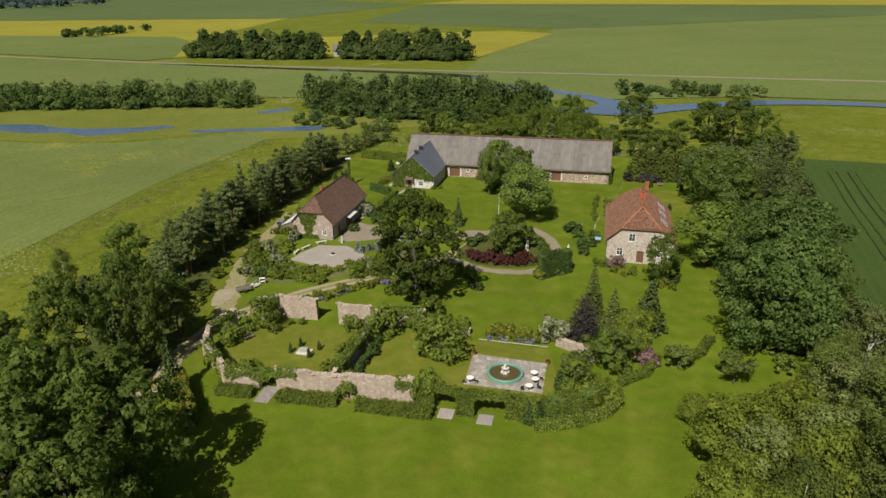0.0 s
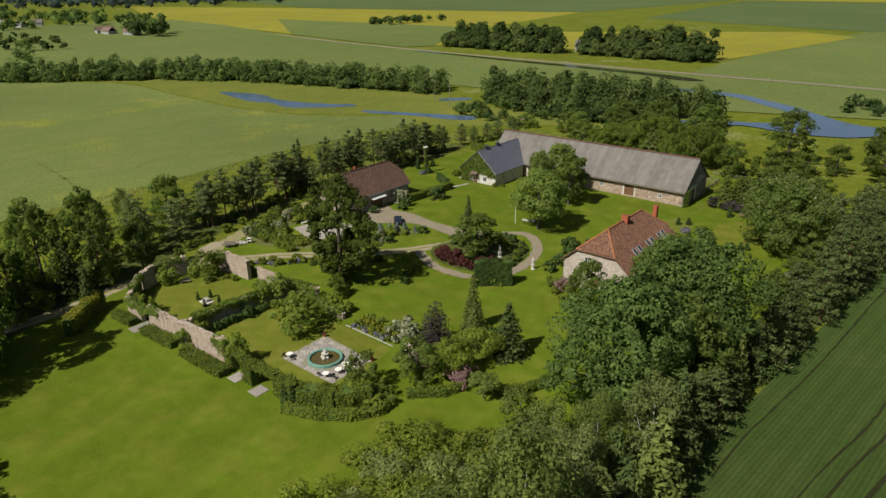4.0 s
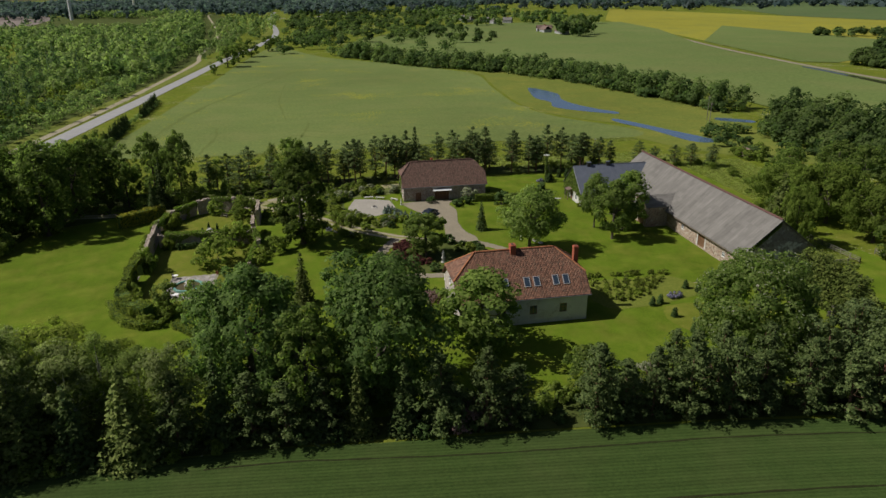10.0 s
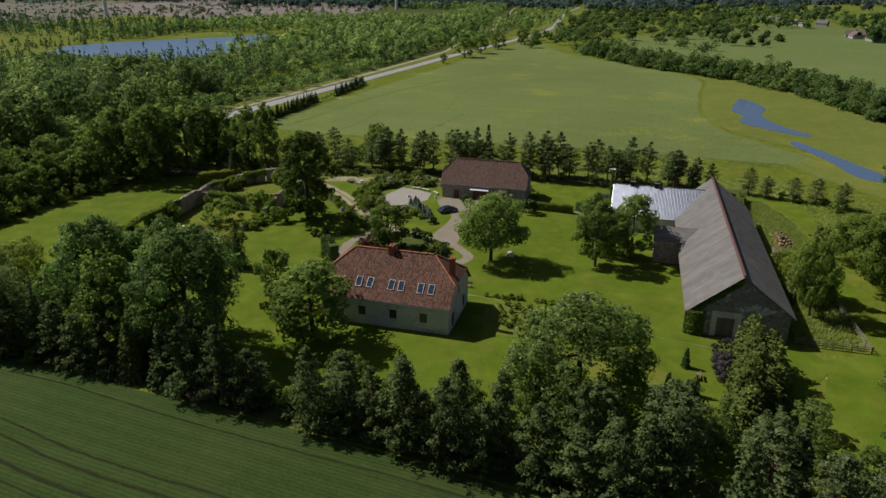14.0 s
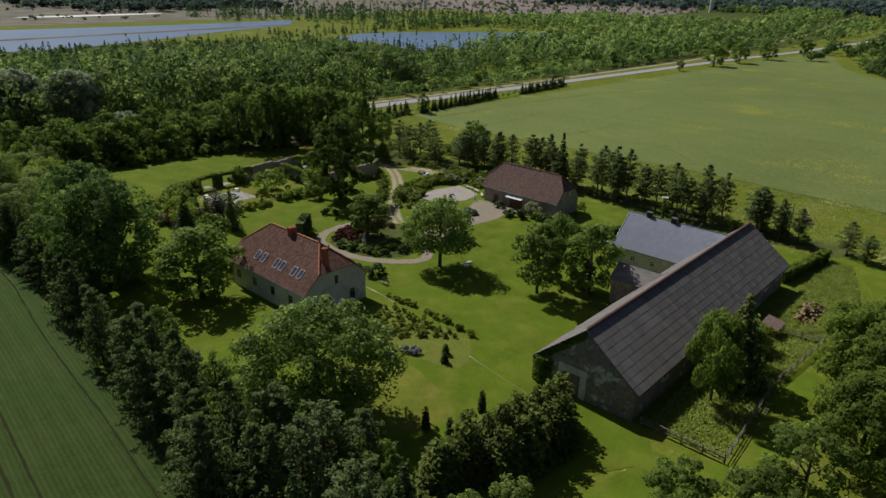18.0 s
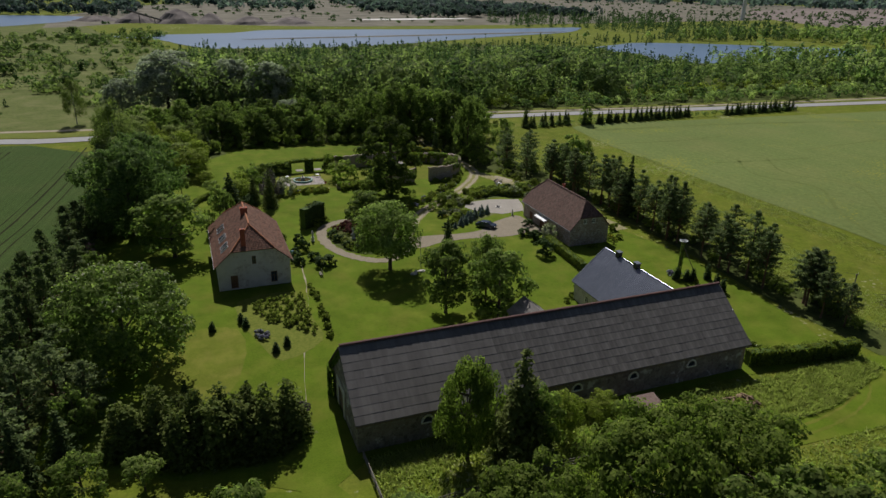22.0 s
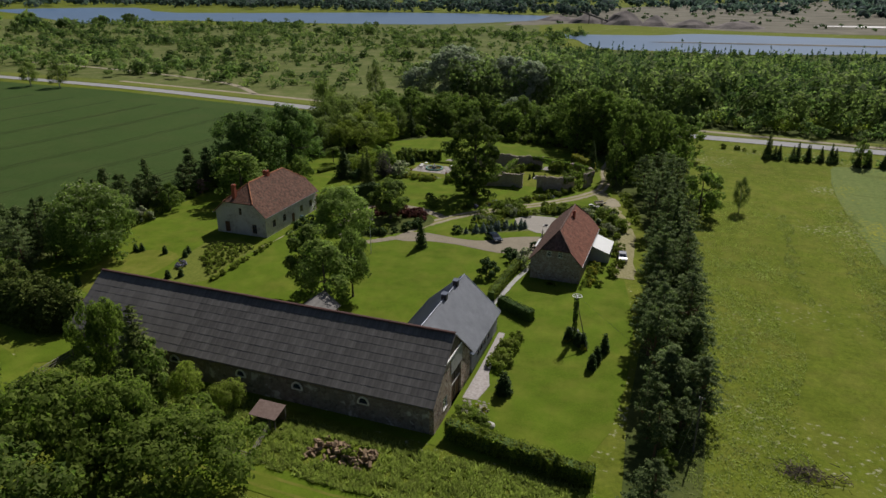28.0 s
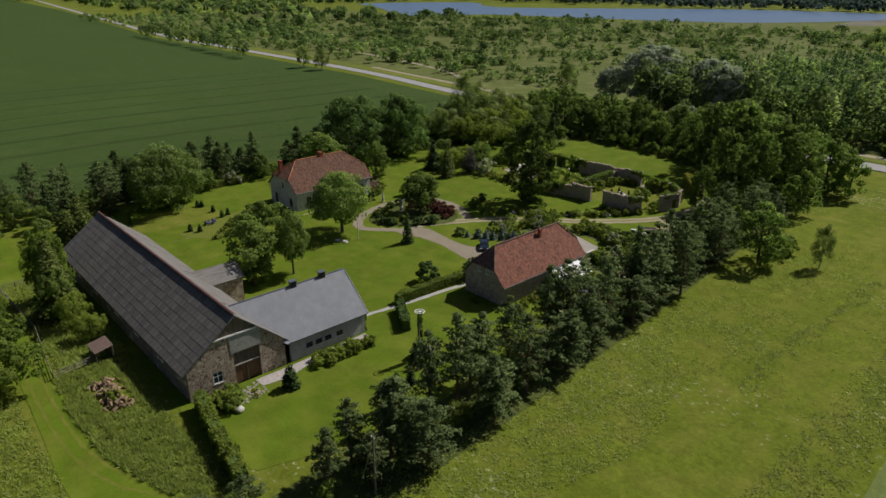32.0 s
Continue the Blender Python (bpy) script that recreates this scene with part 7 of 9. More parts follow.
plant("pink_bush", 4.6, 87.2, 2.4, 1.8)
plant("dark_bush", 0.8, 98.2, 3.0, 2.2)
plant("fruit", 8.6, 86.6, 3.8, 2.6)
plant("fruit", 15.6, 84.2, 5.0, 3.0)
plant("fruit", -5.4, 78.4, 5.6, 2.6)
plant("thuja", -7.3, 78.1, 3.1, 0.7, label="clipped yew column beside the terrace")
# inside the ruins
for x, y, h, w in ((-25.3, 83.8, 6.2, 4.5), (-35.2, 87.0, 5.6, 3.2), (-29.6, 94.6, 3.8, 3.0), (-34.2, 69.0, 3.2, 1.9), (-24.0, 71.4, 5.2, 2.2), (-55.4, 86.2, 5.2, 3.4), (-57.2, 80.0, 4.2, 2.2), (-40.4, 87.6, 3.0, 2.0), (-52.8, 85.0, 1.8, 1.6)):
    plant("bush", x, y, h, w)
row("fresh_bush", [(-54, 71.2), (-49, 71.0), (-45, 71.4)], 1.5, 3.2, 0.4, 58, 1.5)
row("fresh_bush", [(-57, 73), (-55, 71)], 1.6, 3.0, 0.5, 59, 1.6)
row("fresh_bush", [(-40, 72), (-38.4, 78), (-37.8, 86)], 1.9, 2.4, 0.5, 60, 1.5)
row("shrub", [(-52, 87), (-48.4, 88.6)], 1.8, 1.1, 0.5, 61)
row("shrub", [(-33.6, 90), (-27, 89.4)], 1.5, 1.3, 0.4, 62)
row("dark_bush", [(-34.8, 74), (-35, 84)], 2.6, 1.8, 0.3, 63, 0.9)
row("fresh_bush", [(-48, 92), (-53.4, 92.2), (-57, 88.6)], 1.6, 1.4, 0.5, 64)
row("shrub", [(-42, 91.4), (-39, 91.6)], 1.6, 1.2, 0.4, 65)
# nursery rows
for r in range(9):
    row("green_clump", [(-2.2 + r * 1.05, 150.4 + 0.2 * r), (-2.4 + r * 0.75, 166 - 0.7 * r)], 1.5, 0.9, 0.35, 70 + r)
row("shrub", [(-4.6, 147.5), (-4.8, 156), (-4.6, 168)], 1.25, 0.9, 0.25, 80)
for x, y in ((7.4, 159.5), (8.0, 157.8), (4.0, 168.4), (2.2, 167.0), (12.4, 159.4), (17.8, 159.8), (18.8, 160.4)):
    plant("thuja", x, y, 1.7, 0.5)
row("violet", [(5, 164), (6.2, 161)], 1.2, 1.0, 0.4, 81)
for x, y in ((16.2, 180.3), (9.1, 179.4), (16.6, 176.8)):
    plant("thuja", x, y, 3.2, 0.5)
plant("purple_bush", 8.5, 184.6, 2.6, 2.2)
plant("purple_bush", 17.0, 186.0, 2.6, 2.4)
row("bush", [(5, 185), (12, 187.4), (20, 187)], 3.0, 2.4, 0.8, 82)
row("cream_bush", [(11, 186.8), (14.4, 187.4)], 2.5, 2.2, 0.5, 83)
row("pink_bush", [(33.4, 119), (34.6, 127)], 2.4, 2.8, 0.8, 84)
row("bush", [(32, 117), (34, 130)], 2.6, 2.6, 1.0, 85)
row("cream_bush", [(31, 142), (32, 150)], 4.0, 3.4, 1.0, 86)
row("shrub", [(-26.4, 166.2), (-31, 168.2), (-28, 172.6)], 2.0, 1.0, 1.2, 87)
row("shrub", [(-47.2, 165.4), (-44.4, 168.4)], 1.5, 1.2, 0.4, 88)

# fuller borders and overgrown walls
row("barberry", [(-16, 123.4), (-20, 120.4), (-26, 121.6), (-29, 124.4)], 1.5, 1.4, 0.9, 120)
row("fresh_bush", [(-18, 131), (-22, 134), (-26, 131)], 1.8, 1.4, 0.8, 121)
row("dark_bush", [(-13.6, 124), (-14.4, 128.4)], 1.8, 1.7, 0.4, 122)
row("bush", [(-31, 114.6), (-36, 111.6)], 2.4, 1.8, 0.8, 123)
row("fresh_bush", [(-34.6, 110.6), (-42, 106.4), (-49, 99), (-54.6, 93.6)], 1.8, 1.3, 0.9, 124)
row("fresh_bush", [(-69.6, 124.6), (-70.2, 126)], 1.4, 1.6, 0.5, 125)
row("yellow", [(-69.0, 135), (-69.6, 146)], 1.1, 0.9, 0.7, 126)
row("green_clump", [(-68.6, 136), (-68.8, 147)], 1.0, 0.9, 0.5, 127)
row("fresh_bush", [(-60.8, 103.4), (-64, 106), (-67, 112)], 1.7, 1.5, 0.9, 128)
row("shrub", [(-58.6, 106.8), (-63, 110.4)], 1.5, 1.3, 0.8, 129)
row("fresh_bush", [(-35.8, 72), (-35.4, 75)], 1.4, 2.6, 0.3, 130, 1.3)
row("fresh_bush", [(-44, 71.4), (-39, 71.4)], 1.3, 2.2, 0.3, 131, 1.2)
row("fresh_bush", [(-30.4, 92.4), (-23.4, 91.6)], 1.7, 2.0, 0.4, 132, 1.4)
row("fresh_bush", [(-8, 72.4), (-3, 75)], 1.6, 3.2, 0.6, 133, 1.7)
row("bush", [(-12.6, 71), (-9, 72)], 1.6, 3.0, 0.4, 134, 1.6)
row("yellow", [(-20, 91.6), (-10, 91.4)], 1.2, 1.0, 0.5, 135)
row("fresh_bush", [(-19, 92.2), (-12, 92.0)], 1.5, 1.5, 0.4, 136)
row("shrub", [(6.4, 117.6), (10, 113)], 1.4, 1.5, 0.8, 137)
plant("thuja", 10.2, 116.8, 4.6, 0.9)
plant("fresh_bush", -50.4, 201.4, 1.6, 1.2)


def drape(line, height, seed, label="green vine hanging over the ruined wall"):
    """A vine that lies over the crest of a wall and hangs down on both sides."""
    rng = np.random.default_rng(seed)
    (ax, ay), (bx, by) = line
    L = math.hypot(bx - ax, by - ay)
    n = int(L * 170)
    u = rng.uniform(0, 1, n)
    side = rng.choice([-1.0, 1.0], n)
    hang = rng.uniform(0, 1, n) ** 1.7 * (0.6 + 0.8 * (0.5 + 0.5 * np.sin(u * L * 1.1 + seed)))
    out = np.where(hang < 0.12, rng.uniform(-1, 1, n) * 0.4, side * (0.42 + rng.uniform(0, 0.25, n)))
    nx, ny = -(by - ay) / L, (bx - ax) / L
    pts = np.stack([ax + (bx - ax) * u + nx * out, ay + (by - ay) * u + ny * out, height + 0.3 - hang * 1.4 + rng.normal(0, 0.08, n)], 1)
    nrm = np.stack([nx * side, ny * side, np.full(n, 0.8)], 1)
    vs, fs = cards(pts, nrm, 0.24 * rng.uniform(0.7, 1.3, n), rng, 0.5)
    e = tagged(new("wall_vine"), label, "vine", "wall vines")
    e.empty_display_size = 0.3
    part("foliage", mesh_of("foliage", vs, fs, IVY), None, e)


drape(((-52.4, 70.1), (-46.6, 69.6)), 2.6, 1)
drape(((-46.8, 69.6), (-44.2, 69.6)), 2.9, 2)
drape(((-44.2, 69.6), (-41.4, 69.7)), 3.4, 3)
drape(((-58.6, 75.4), (-54.0, 71.4)), 3.0, 4)
drape(((-37.1, 72.4), (-36.8, 80.0)), 2.9, 5)
drape(((-36.2, 90.2), (-31.4, 91.2)), 3.0, 6)
drape(((-59.9, 78.6), (-58.8, 83.4)), 3.5, 7)
drape(((-34.8, 90.7), (-29.9, 91.6)), 2.9, 9)
drape(((-33.8, 91.3), (-28.4, 90.6)), 1.5, 10)
drape(((-28.4, 90.6), (-22.2, 90.2)), 1.4, 11)
drape(((-56.4, 88.4), (-54.0, 89.9)), 3.7, 12)
drape(((-36.8, 80.0), (-36.3, 88.6)), 2.8, 13)
drape(((-28.0, 70.6), (-25.8, 70.8)), 3.4, 8)

# lush planting round the gravel terrace and along the drive
rg = random.Random(140)
beds = ((-69.5, -61.5, 103.2, 110.6, 34), (-72.0, -65.6, 110.0, 123.5, 26), (-60.5, -51.0, 103.6, 109.6, 26), (-50.5, -42.5, 107.4, 113.4, 16), (-46.4, -39.6, 113.6, 121.0, 18))
for x0, x1, y0, y1, n in beds:
    for i in range(n):
        kind = rg.choice(("fresh_bush", "fresh_bush", "shrub", "bush", "cream_bush", "yellow", "dark_bush", "shrub"))
        h = {"fresh_bush": 1.6, "shrub": 1.4, "bush": 2.3, "cream_bush": 2.0, "yellow": 0.9, "dark_bush": 1.6}[kind] * rg.uniform(0.75, 1.25)
        plant(kind, rg.uniform(x0, x1), rg.uniform(y0, y1), h)
row("fresh_bush", [(-61.4, 177.6), (-61.8, 168.4)], 0.9, 1.5, 0.3, 141)
row("bush", [(-59.9, 189.4), (-63.6, 191.6)], 1.4, 2.0, 0.6, 142)
row("fresh_bush", [(-59.8, 191.6), (-63.0, 193.0)], 1.4, 1.6, 0.5, 143)

# ---- loose things ----
def statue(x, y, h, label):
    bm = bmesh.new()
    lathe(bm, [(0.4, 0), (0.4, 0.15), (0.3, 0.2), (0.3, 0.8), (0.38, 0.85), (0.38, 0.95), (0.2, 1.0), (0.24, 1.2), (0.2, 1.5), (0.26, 1.7), (0.24, 1.95), (0.1, 2.05), (0.14, 2.2), (0.1, 2.36), (0.02, 2.4)], 14)
    for v in bm.verts:
        v.co *= h / 2.4
    ob = solid("garden_statue", bm, STONE, label, "statue")
    ob.matrix_basis = pose(x, y, slope(y))


statue(-17.5, 127.0, 2.6, "weathered grey stone figure in the round bed")
statue(-9.2, 126.0, 2.4, "white stone figure on a pedestal beside the house")
statue(14.6, 70.6, 1.2, "small pale stone ornament beneath the trees")
statue(-56.2, 123.6, 1.6, "pale stone figure beside the gravel terrace")
fp = thing("flagpole", -26.2, 145.2, "slim white flagpole on the lawn", "flagpole")
bm = bmesh.new()
tube(bm, [(0, 0, 0), (0, 0, 3), (0, 0, 6.2)], [0.07, 0.055, 0.035], 8)
part("pole", bm, POLEWHITE, fp)
bm = bmesh.new()
bmesh.ops.create_icosphere(bm, subdivisions=2, radius=0.07, matrix=Matrix.Translation((0, 0, 6.24)))
part("finial", bm, METAL, fp)
st = thing("stone_heap", -24.6, 148.2, "pale flat stones stacked beneath the ash tree", "stones")
rg = random.Random(4)
for i in range(7):
    bm = bmesh.new()
    bmesh.ops.create_icosphere(bm, subdivisions=1, radius=rg.uniform(0.3, 0.6), matrix=Matrix.Translation((rg.uniform(-1.4, 1.4), rg.uniform(-0.8, 0.8), 0.12)) @ Matrix.Diagonal((1.3, 1, 0.45, 1)))
    part("stone", bm, STONE, st)

# rose pole with wagon wheel
rp = thing("rose_pole", -70.2, 165.3, "tall ivy-covered pole with a wagon wheel on top", "pole")
bm = bmesh.new()
tube(bm, [(0, 0, -0.2), (0, 0, 7.4)], [0.14, 0.1], 8)
part("pole", bm, TIMBER, rp)
bm = bmesh.new()
tube(bm, [(-2.5, 2.7, -0.1), (-0.1, 0.1, 6.4)], [0.08, 0.07], 6)
part("brace", bm, TIMBER, rp)
wh = bmesh.new()
ring = [(0.7 * math.cos(i * math.pi / 10), 0.7 * math.sin(i * math.pi / 10), 7.45) for i in range(21)]
tube(wh, ring, [0.05] * 21, 5)
for i in range(5):
    a = i * math.pi / 5
    tube(wh, [(0.68 * math.cos(a), 0.68 * math.sin(a), 7.45), (-0.68 * math.cos(a), -0.68 * math.sin(a), 7.45)], [0.03, 0.03], 4)
part("wheel", wh, WHITE, rp, "pale wooden wagon wheel")
rng = np.random.default_rng(31)
a, z = rng.uniform(0, 6.28, 420), rng.uniform(0, 7.0, 420)
pp = np.stack([0.32 * np.cos(a), 0.32 * np.sin(a), z], 1)
vs, fs = cards(pp, np.stack([np.cos(a), np.sin(a), 0.3 + 0 * a], 1), 0.3, rng)
part("climber", mesh_of("climber", vs, fs, MAPLE), None, rp, "climbing rose leaves")


def car(x, y, turn, paint, label, scale=1.0):
    e = thing("parked_car", x, y, label, "car", turn=turn)
    L, W = 4.6 * scale, 1.8 * scale
    side = [(-2.3, 0.35), (-2.28, 0.75), (-2.1, 0.92), (-1.75, 1.0), (-1.0, 1.42), (0.55, 1.45), (1.3, 0.98), (2.05, 0.86), (2.28, 0.7), (2.3, 0.35)]
    bm = bmesh.new()
    rows = []
    for f, dz in ((-1.0, 0.0), (-0.86, 0.02), (0.86, 0.02), (1.0, 0.0)):
        rows.append([bm.verts.new((px * scale * (1 if abs(f) < 0.9 else 0.985), f * W / 2 * (1.0 if pz < 1.05 else 0.8), (pz + dz) * scale)) for px, pz in side])
    for r0, r1 in zip(rows, rows[1:]):
        for i in range(len(side)):
            j = (i + 1) % len(side)
            bm.faces.new((r0[i], r0[j], r1[j], r1[i]))
    bm.faces.new(rows[0][::-1])
    bm.faces.new(rows[-1])
    part("body", bm, paint, e)
    g = bmesh.new()
    slab(g, [(1.28 * scale, -0.66 * scale, 1.03 * scale), (1.28 * scale, 0.66 * scale, 1.03 * scale), (0.62 * scale, 0.6 * scale, 1.46 * scale), (0.62 * scale, -0.6 * scale, 1.46 * scale)], 0.02)
    part("windscreen", g, CARGLASS, e)
    g = bmesh.new()
    slab(g, [(-1.72 * scale, 0.64 * scale, 1.04 * scale), (-1.72 * scale, -0.64 * scale, 1.04 * scale), (-1.05 * scale, -0.58 * scale, 1.44 * scale), (-1.05 * scale, 0.58 * scale, 1.44 * scale)], 0.02)
    part("rear_window", g, CARGLASS, e)
    for s in (-1, 1):
        g = bmesh.new()
        q = [(-1.5, 1.02), (1.1, 1.02), (0.5, 1.38), (-0.95, 1.36)]
        a = [g.verts.new((px * scale, s * scale * (0.905 if pz < 1.1 else 0.775), pz * scale)) for px, pz in q]
        b = [g.verts.new((v.co.x, v.co.y - s * 0.03, v.co.z)) for v in a]
        g.faces.new(a)
        g.faces.new(b[::-1])
        for i in range(4):
            g.faces.new((a[(i + 1) % 4], a[i], b[i], b[(i + 1) % 4]))
        part("side_window", g, CARGLASS, e)
        part("headlight", boxes((2.12 * scale, 2.31 * scale, s * 0.62 * scale - 0.18, s * 0.62 * scale + 0.18, 0.62 * scale, 0.76 * scale), bevel=0.02), PALELAMP, e, "clear headlight")
        part("tail_light", boxes((-2.31 * scale, -2.2 * scale, s * 0.66 * scale - 0.14, s * 0.66 * scale + 0.14, 0.72 * scale, 0.9 * scale), bevel=0.02), REDLAMP, e, "red tail light")
        part("mirror", boxes((0.85 * scale, 0.98 * scale, s * 0.92 * scale - 0.05, s * 0.92 * scale + 0.05, 0.98 * scale, 1.1 * scale), bevel=0.02), paint, e)
        for wx in (-1.4, 1.4):
            w = bmesh.new()
            bmesh.ops.create_cone(w, cap_ends=True, segments=18, radius1=0.32, radius2=0.32, depth=0.2, matrix=Matrix.Translation((wx * scale, s * 0.8 * scale, 0.32)) @ Matrix.Rotation(math.pi / 2, 4, "X"))
            w = part("wheel", w, RUBBER, e, "black tyre")
            h = bmesh.new()
            bmesh.ops.create_cone(h, cap_ends=True, segments=14, radius1=0.2, radius2=0.18, depth=0.05, matrix=Matrix.Translation((wx * scale, s * (0.8 * scale + 0.1), 0.32)) @ Matrix.Rotation(math.pi / 2, 4, "X"))
            part("hubcap", h, METAL, w, "silver wheel rim")
    return e


car(-47.0, 129.2, 135, CARBLUE, "dark blue estate car parked on the gravel court")
car(-73.6, 130.6, 100, CARSILVER, "silver car parked beneath the pines", 0.95)


def trailer(x, y, turn, mat, label):
    e = thing("flat_trailer", x, y, label, "trailer", turn=turn)
    part("deck", boxes((-1.3, 1.3, -0.75, 0.75, 0.5, 0.58)), TIMBER, e)
    for s in (-1, 1):
        part("side_board", boxes((-1.3, 1.3, s * 0.75 - 0.02, s * 0.75 + 0.02, 0.58, 0.85)), mat, e)
        w = bmesh.new()
        bmesh.ops.create_cone(w, cap_ends=True, segments=16, radius1=0.3, radius2=0.3, depth=0.18, matrix=Matrix.Translation((0, s * 0.9, 0.3)) @ Matrix.Rotation(math.pi / 2, 4, "X"))
        part("wheel", w, RUBBER, e)
    bm = bmesh.new()
    tube(bm, [(1.3, 0, 0.5), (2.3, 0, 0.4)], [0.04, 0.04], 6)
    part("drawbar", bm, BLACKMETAL, e)


trailer(-64.7, 97.4, 40, METAL, "small grey flat trailer parked on the grass")
# salvaged stones, boards and an old cabinet beside the trailer
rg = random.Random(91)
pile = thing("salvage_pile", -64.0, 99.8, "low heap of pale stones and boards on the grass", "rubble heap")
for i in range(13):
    bm = bmesh.new()
    bmesh.ops.create_icosphere(bm, subdivisions=1, radius=rg.uniform(0.18, 0.36), matrix=Matrix.Translation((rg.uniform(-1.1, 1.1), rg.uniform(-0.7, 0.7), rg.uniform(0.08, 0.3))) @ Matrix.Rotation(rg.uniform(0, 3), 4, "Z") @ Matrix.Diagonal((1.3, 0.9, 0.6, 1)))
    part("stone", bm, STONE if i % 3 else PAVING, pile)
for i in range(3):
    bm = boxes((-0.9, 0.9, -0.09, 0.09, 0, 0.04))
    bm.transform(Matrix.Translation((-1.2 + 0.25 * i, 0.9 + 0.2 * i, 0.1 + 0.06 * i)) @ Matrix.Rotation(0.5 + 0.5 * i, 4, "Z"))
    part("board", bm, TRACK, pile, "weathered yellowish board")
cab = thing("old_cabinet", -63.0, 101.1, "old white open cabinet standing on the grass", "cabinet", turn=25)
part("side_panel", boxes((-0.5, -0.46, -0.25, 0.25, 0.0, 1.1)), WHITE, cab)
part("side_panel", boxes((0.46, 0.5, -0.25, 0.25, 0.0, 1.1)), WHITE, cab)
part("top", boxes((-0.5, 0.5, -0.25, 0.25, 1.103, 1.14)), WHITE, cab)
part("shelf", boxes((-0.457, 0.457, -0.24, 0.24, 0.5, 0.53)), WHITE, cab)
part("back_panel", boxes((-0.457, 0.457, 0.22, 0.245, 0.0, 1.1)), TIMBER, cab)
# stone bench round the gravel terrace
for x, y, t in ((-62.4, 119.0, 68), (-60.4, 122.4, 40), (-63.2, 116.2, 90)):
    e = thing("stone_bench", x, y, "pale stone bench at the terrace edge", "bench", turn=t)
    part("seat", boxes((-1.2, 1.2, -0.25, 0.25, 0.36, 0.48), bevel=0.03), STONE, e)
    part("support", boxes((-0.95, -0.7, -0.2, 0.2, 0, 0.36)), STONE, e)
    part("support", boxes((0.7, 0.95, -0.2, 0.2, 0, 0.36)), STONE, e)
hp = thing("fire_bowl", -55.6, 117.0, "dark fire bowl on a pale ring in the gravel", "fire bowl")
bm = bmesh.new()
lathe(bm, [(0.7, 0.0), (0.7, 0.14), (0.5, 0.16), (0.5, 0.0)], 20)
part("ring", bm, STONE, hp)
bm = bmesh.new()
lathe(bm, [(0.15, 0.05), (0.4, 0.3), (0.42, 0.34), (0.36, 0.32), (0.1, 0.1)], 16)
part("bowl", bm, BLACKMETAL, hp)

# post and rail fence round the barn's rough grass
def fence(pts, label):
    a0 = pts[0]
    e = thing("post_and_rail_fence", a0[0], a0[1], label, "fence", "paddock fences", z=0.0)
    inv = e.matrix_basis.inverted()
    for a, b in zip(pts, pts[1:]):
        a, b = Vector((*a, 0)), Vector((*b, 0))
        n = max(1, round((b - a).length / 2.6))
        d = (b - a).normalized()
        for i in range(n + 1):
            p = a.lerp(b, i / n)
            z = slope(p.y)
            part("post", boxes((p.x - 0.06, p.x + 0.06, p.y - 0.06, p.y + 0.06, z - 0.3, z + 1.25)), FENCEWOOD, e).matrix_parent_inverse = inv
            if i < n:
                q = a.lerp(b, (i + 1) / n)
                for h in (0.4, 0.78, 1.14):
                    bm = bmesh.new()
                    tube(bm, [(p.x, p.y, slope(p.y) + h), (q.x, q.y, slope(q.y) + h)], [0.06, 0.055], 6)
                    part("rail", bm, FENCEWOOD, e).matrix_parent_inverse = inv


fence([(-2.2, 195.4), (-2.2, 205.8), (-12, 205.2), (-23, 204.6), (-40.2, 206.2), (-39.0, 200.2)], "grey weathered post-and-rail fence round rough grass")
fence([(4, 211.4), (-6, 212.4)], "short weathered fence beside the lane")
sh = thing("log_shelter", -38.0, 199.2, "low shelter with a rusty tin roof against the barn", "shed")
lr = bmesh.new()
slab(lr, [(-2.0, -1.3, 2.3), (1.8, -1.3, 2.3), (1.8, 1.3, 1.75), (-2.0, 1.3, 1.75)], 0.06)
part("roof", lr, TIN, sh, "brown sheet roof")
for px in (-1.85, 1.65):
    for py, hh in ((-1.15, 2.2), (1.15, 1.72)):
        part("post", boxes((px - 0.06, px + 0.06, py - 0.06, py + 0.06, -0.2, hh)), FENCEWOOD, sh)
part("back_wall", boxes((-1.85, 1.65, -1.25, -1.19, 0, 2.1)), TIMBER, sh)
wp = thing("firewood_heap", -49.6, 201.4, "tumbled heap of split logs beside the barn", "woodpile")
rg = random.Random(12)
for i in range(120):
    t = rg.random()
    x, y = rg.uniform(-4.0, 4.0), rg.gauss(0, 0.8)
    z = max(0.1, (1.6 - abs(x) * 0.16) * rg.random() * max(0.15, 1 - abs(y) / 1.9))
    bm = bmesh.new()
    r = rg.uniform(0.14, 0.24)
    d = Vector((rg.uniform(-1, 1), rg.uniform(-1, 1), rg.uniform(-0.4, 0.4))).normalized() * rg.uniform(0.25, 0.4)
    c = Vector((x, y, z))
    tube(bm, [c - d, c + d], [r, r * 0.9], 6)
    part("log", bm, mottled("split_logs", (0.16, 0.11, 0.065), (0.34, 0.24, 0.145), 6.0, 0.3, 0.9, 0.3, 0.02, each=0.3) if i == 0 else bpy.data.materials["split_logs"], wp)
bh = thing("brush_heap", -100.2, 186.4, "low heap of dry brown brushwood in the meadow", "brushwood")
bm = bmesh.new()
rg = random.Random(14)
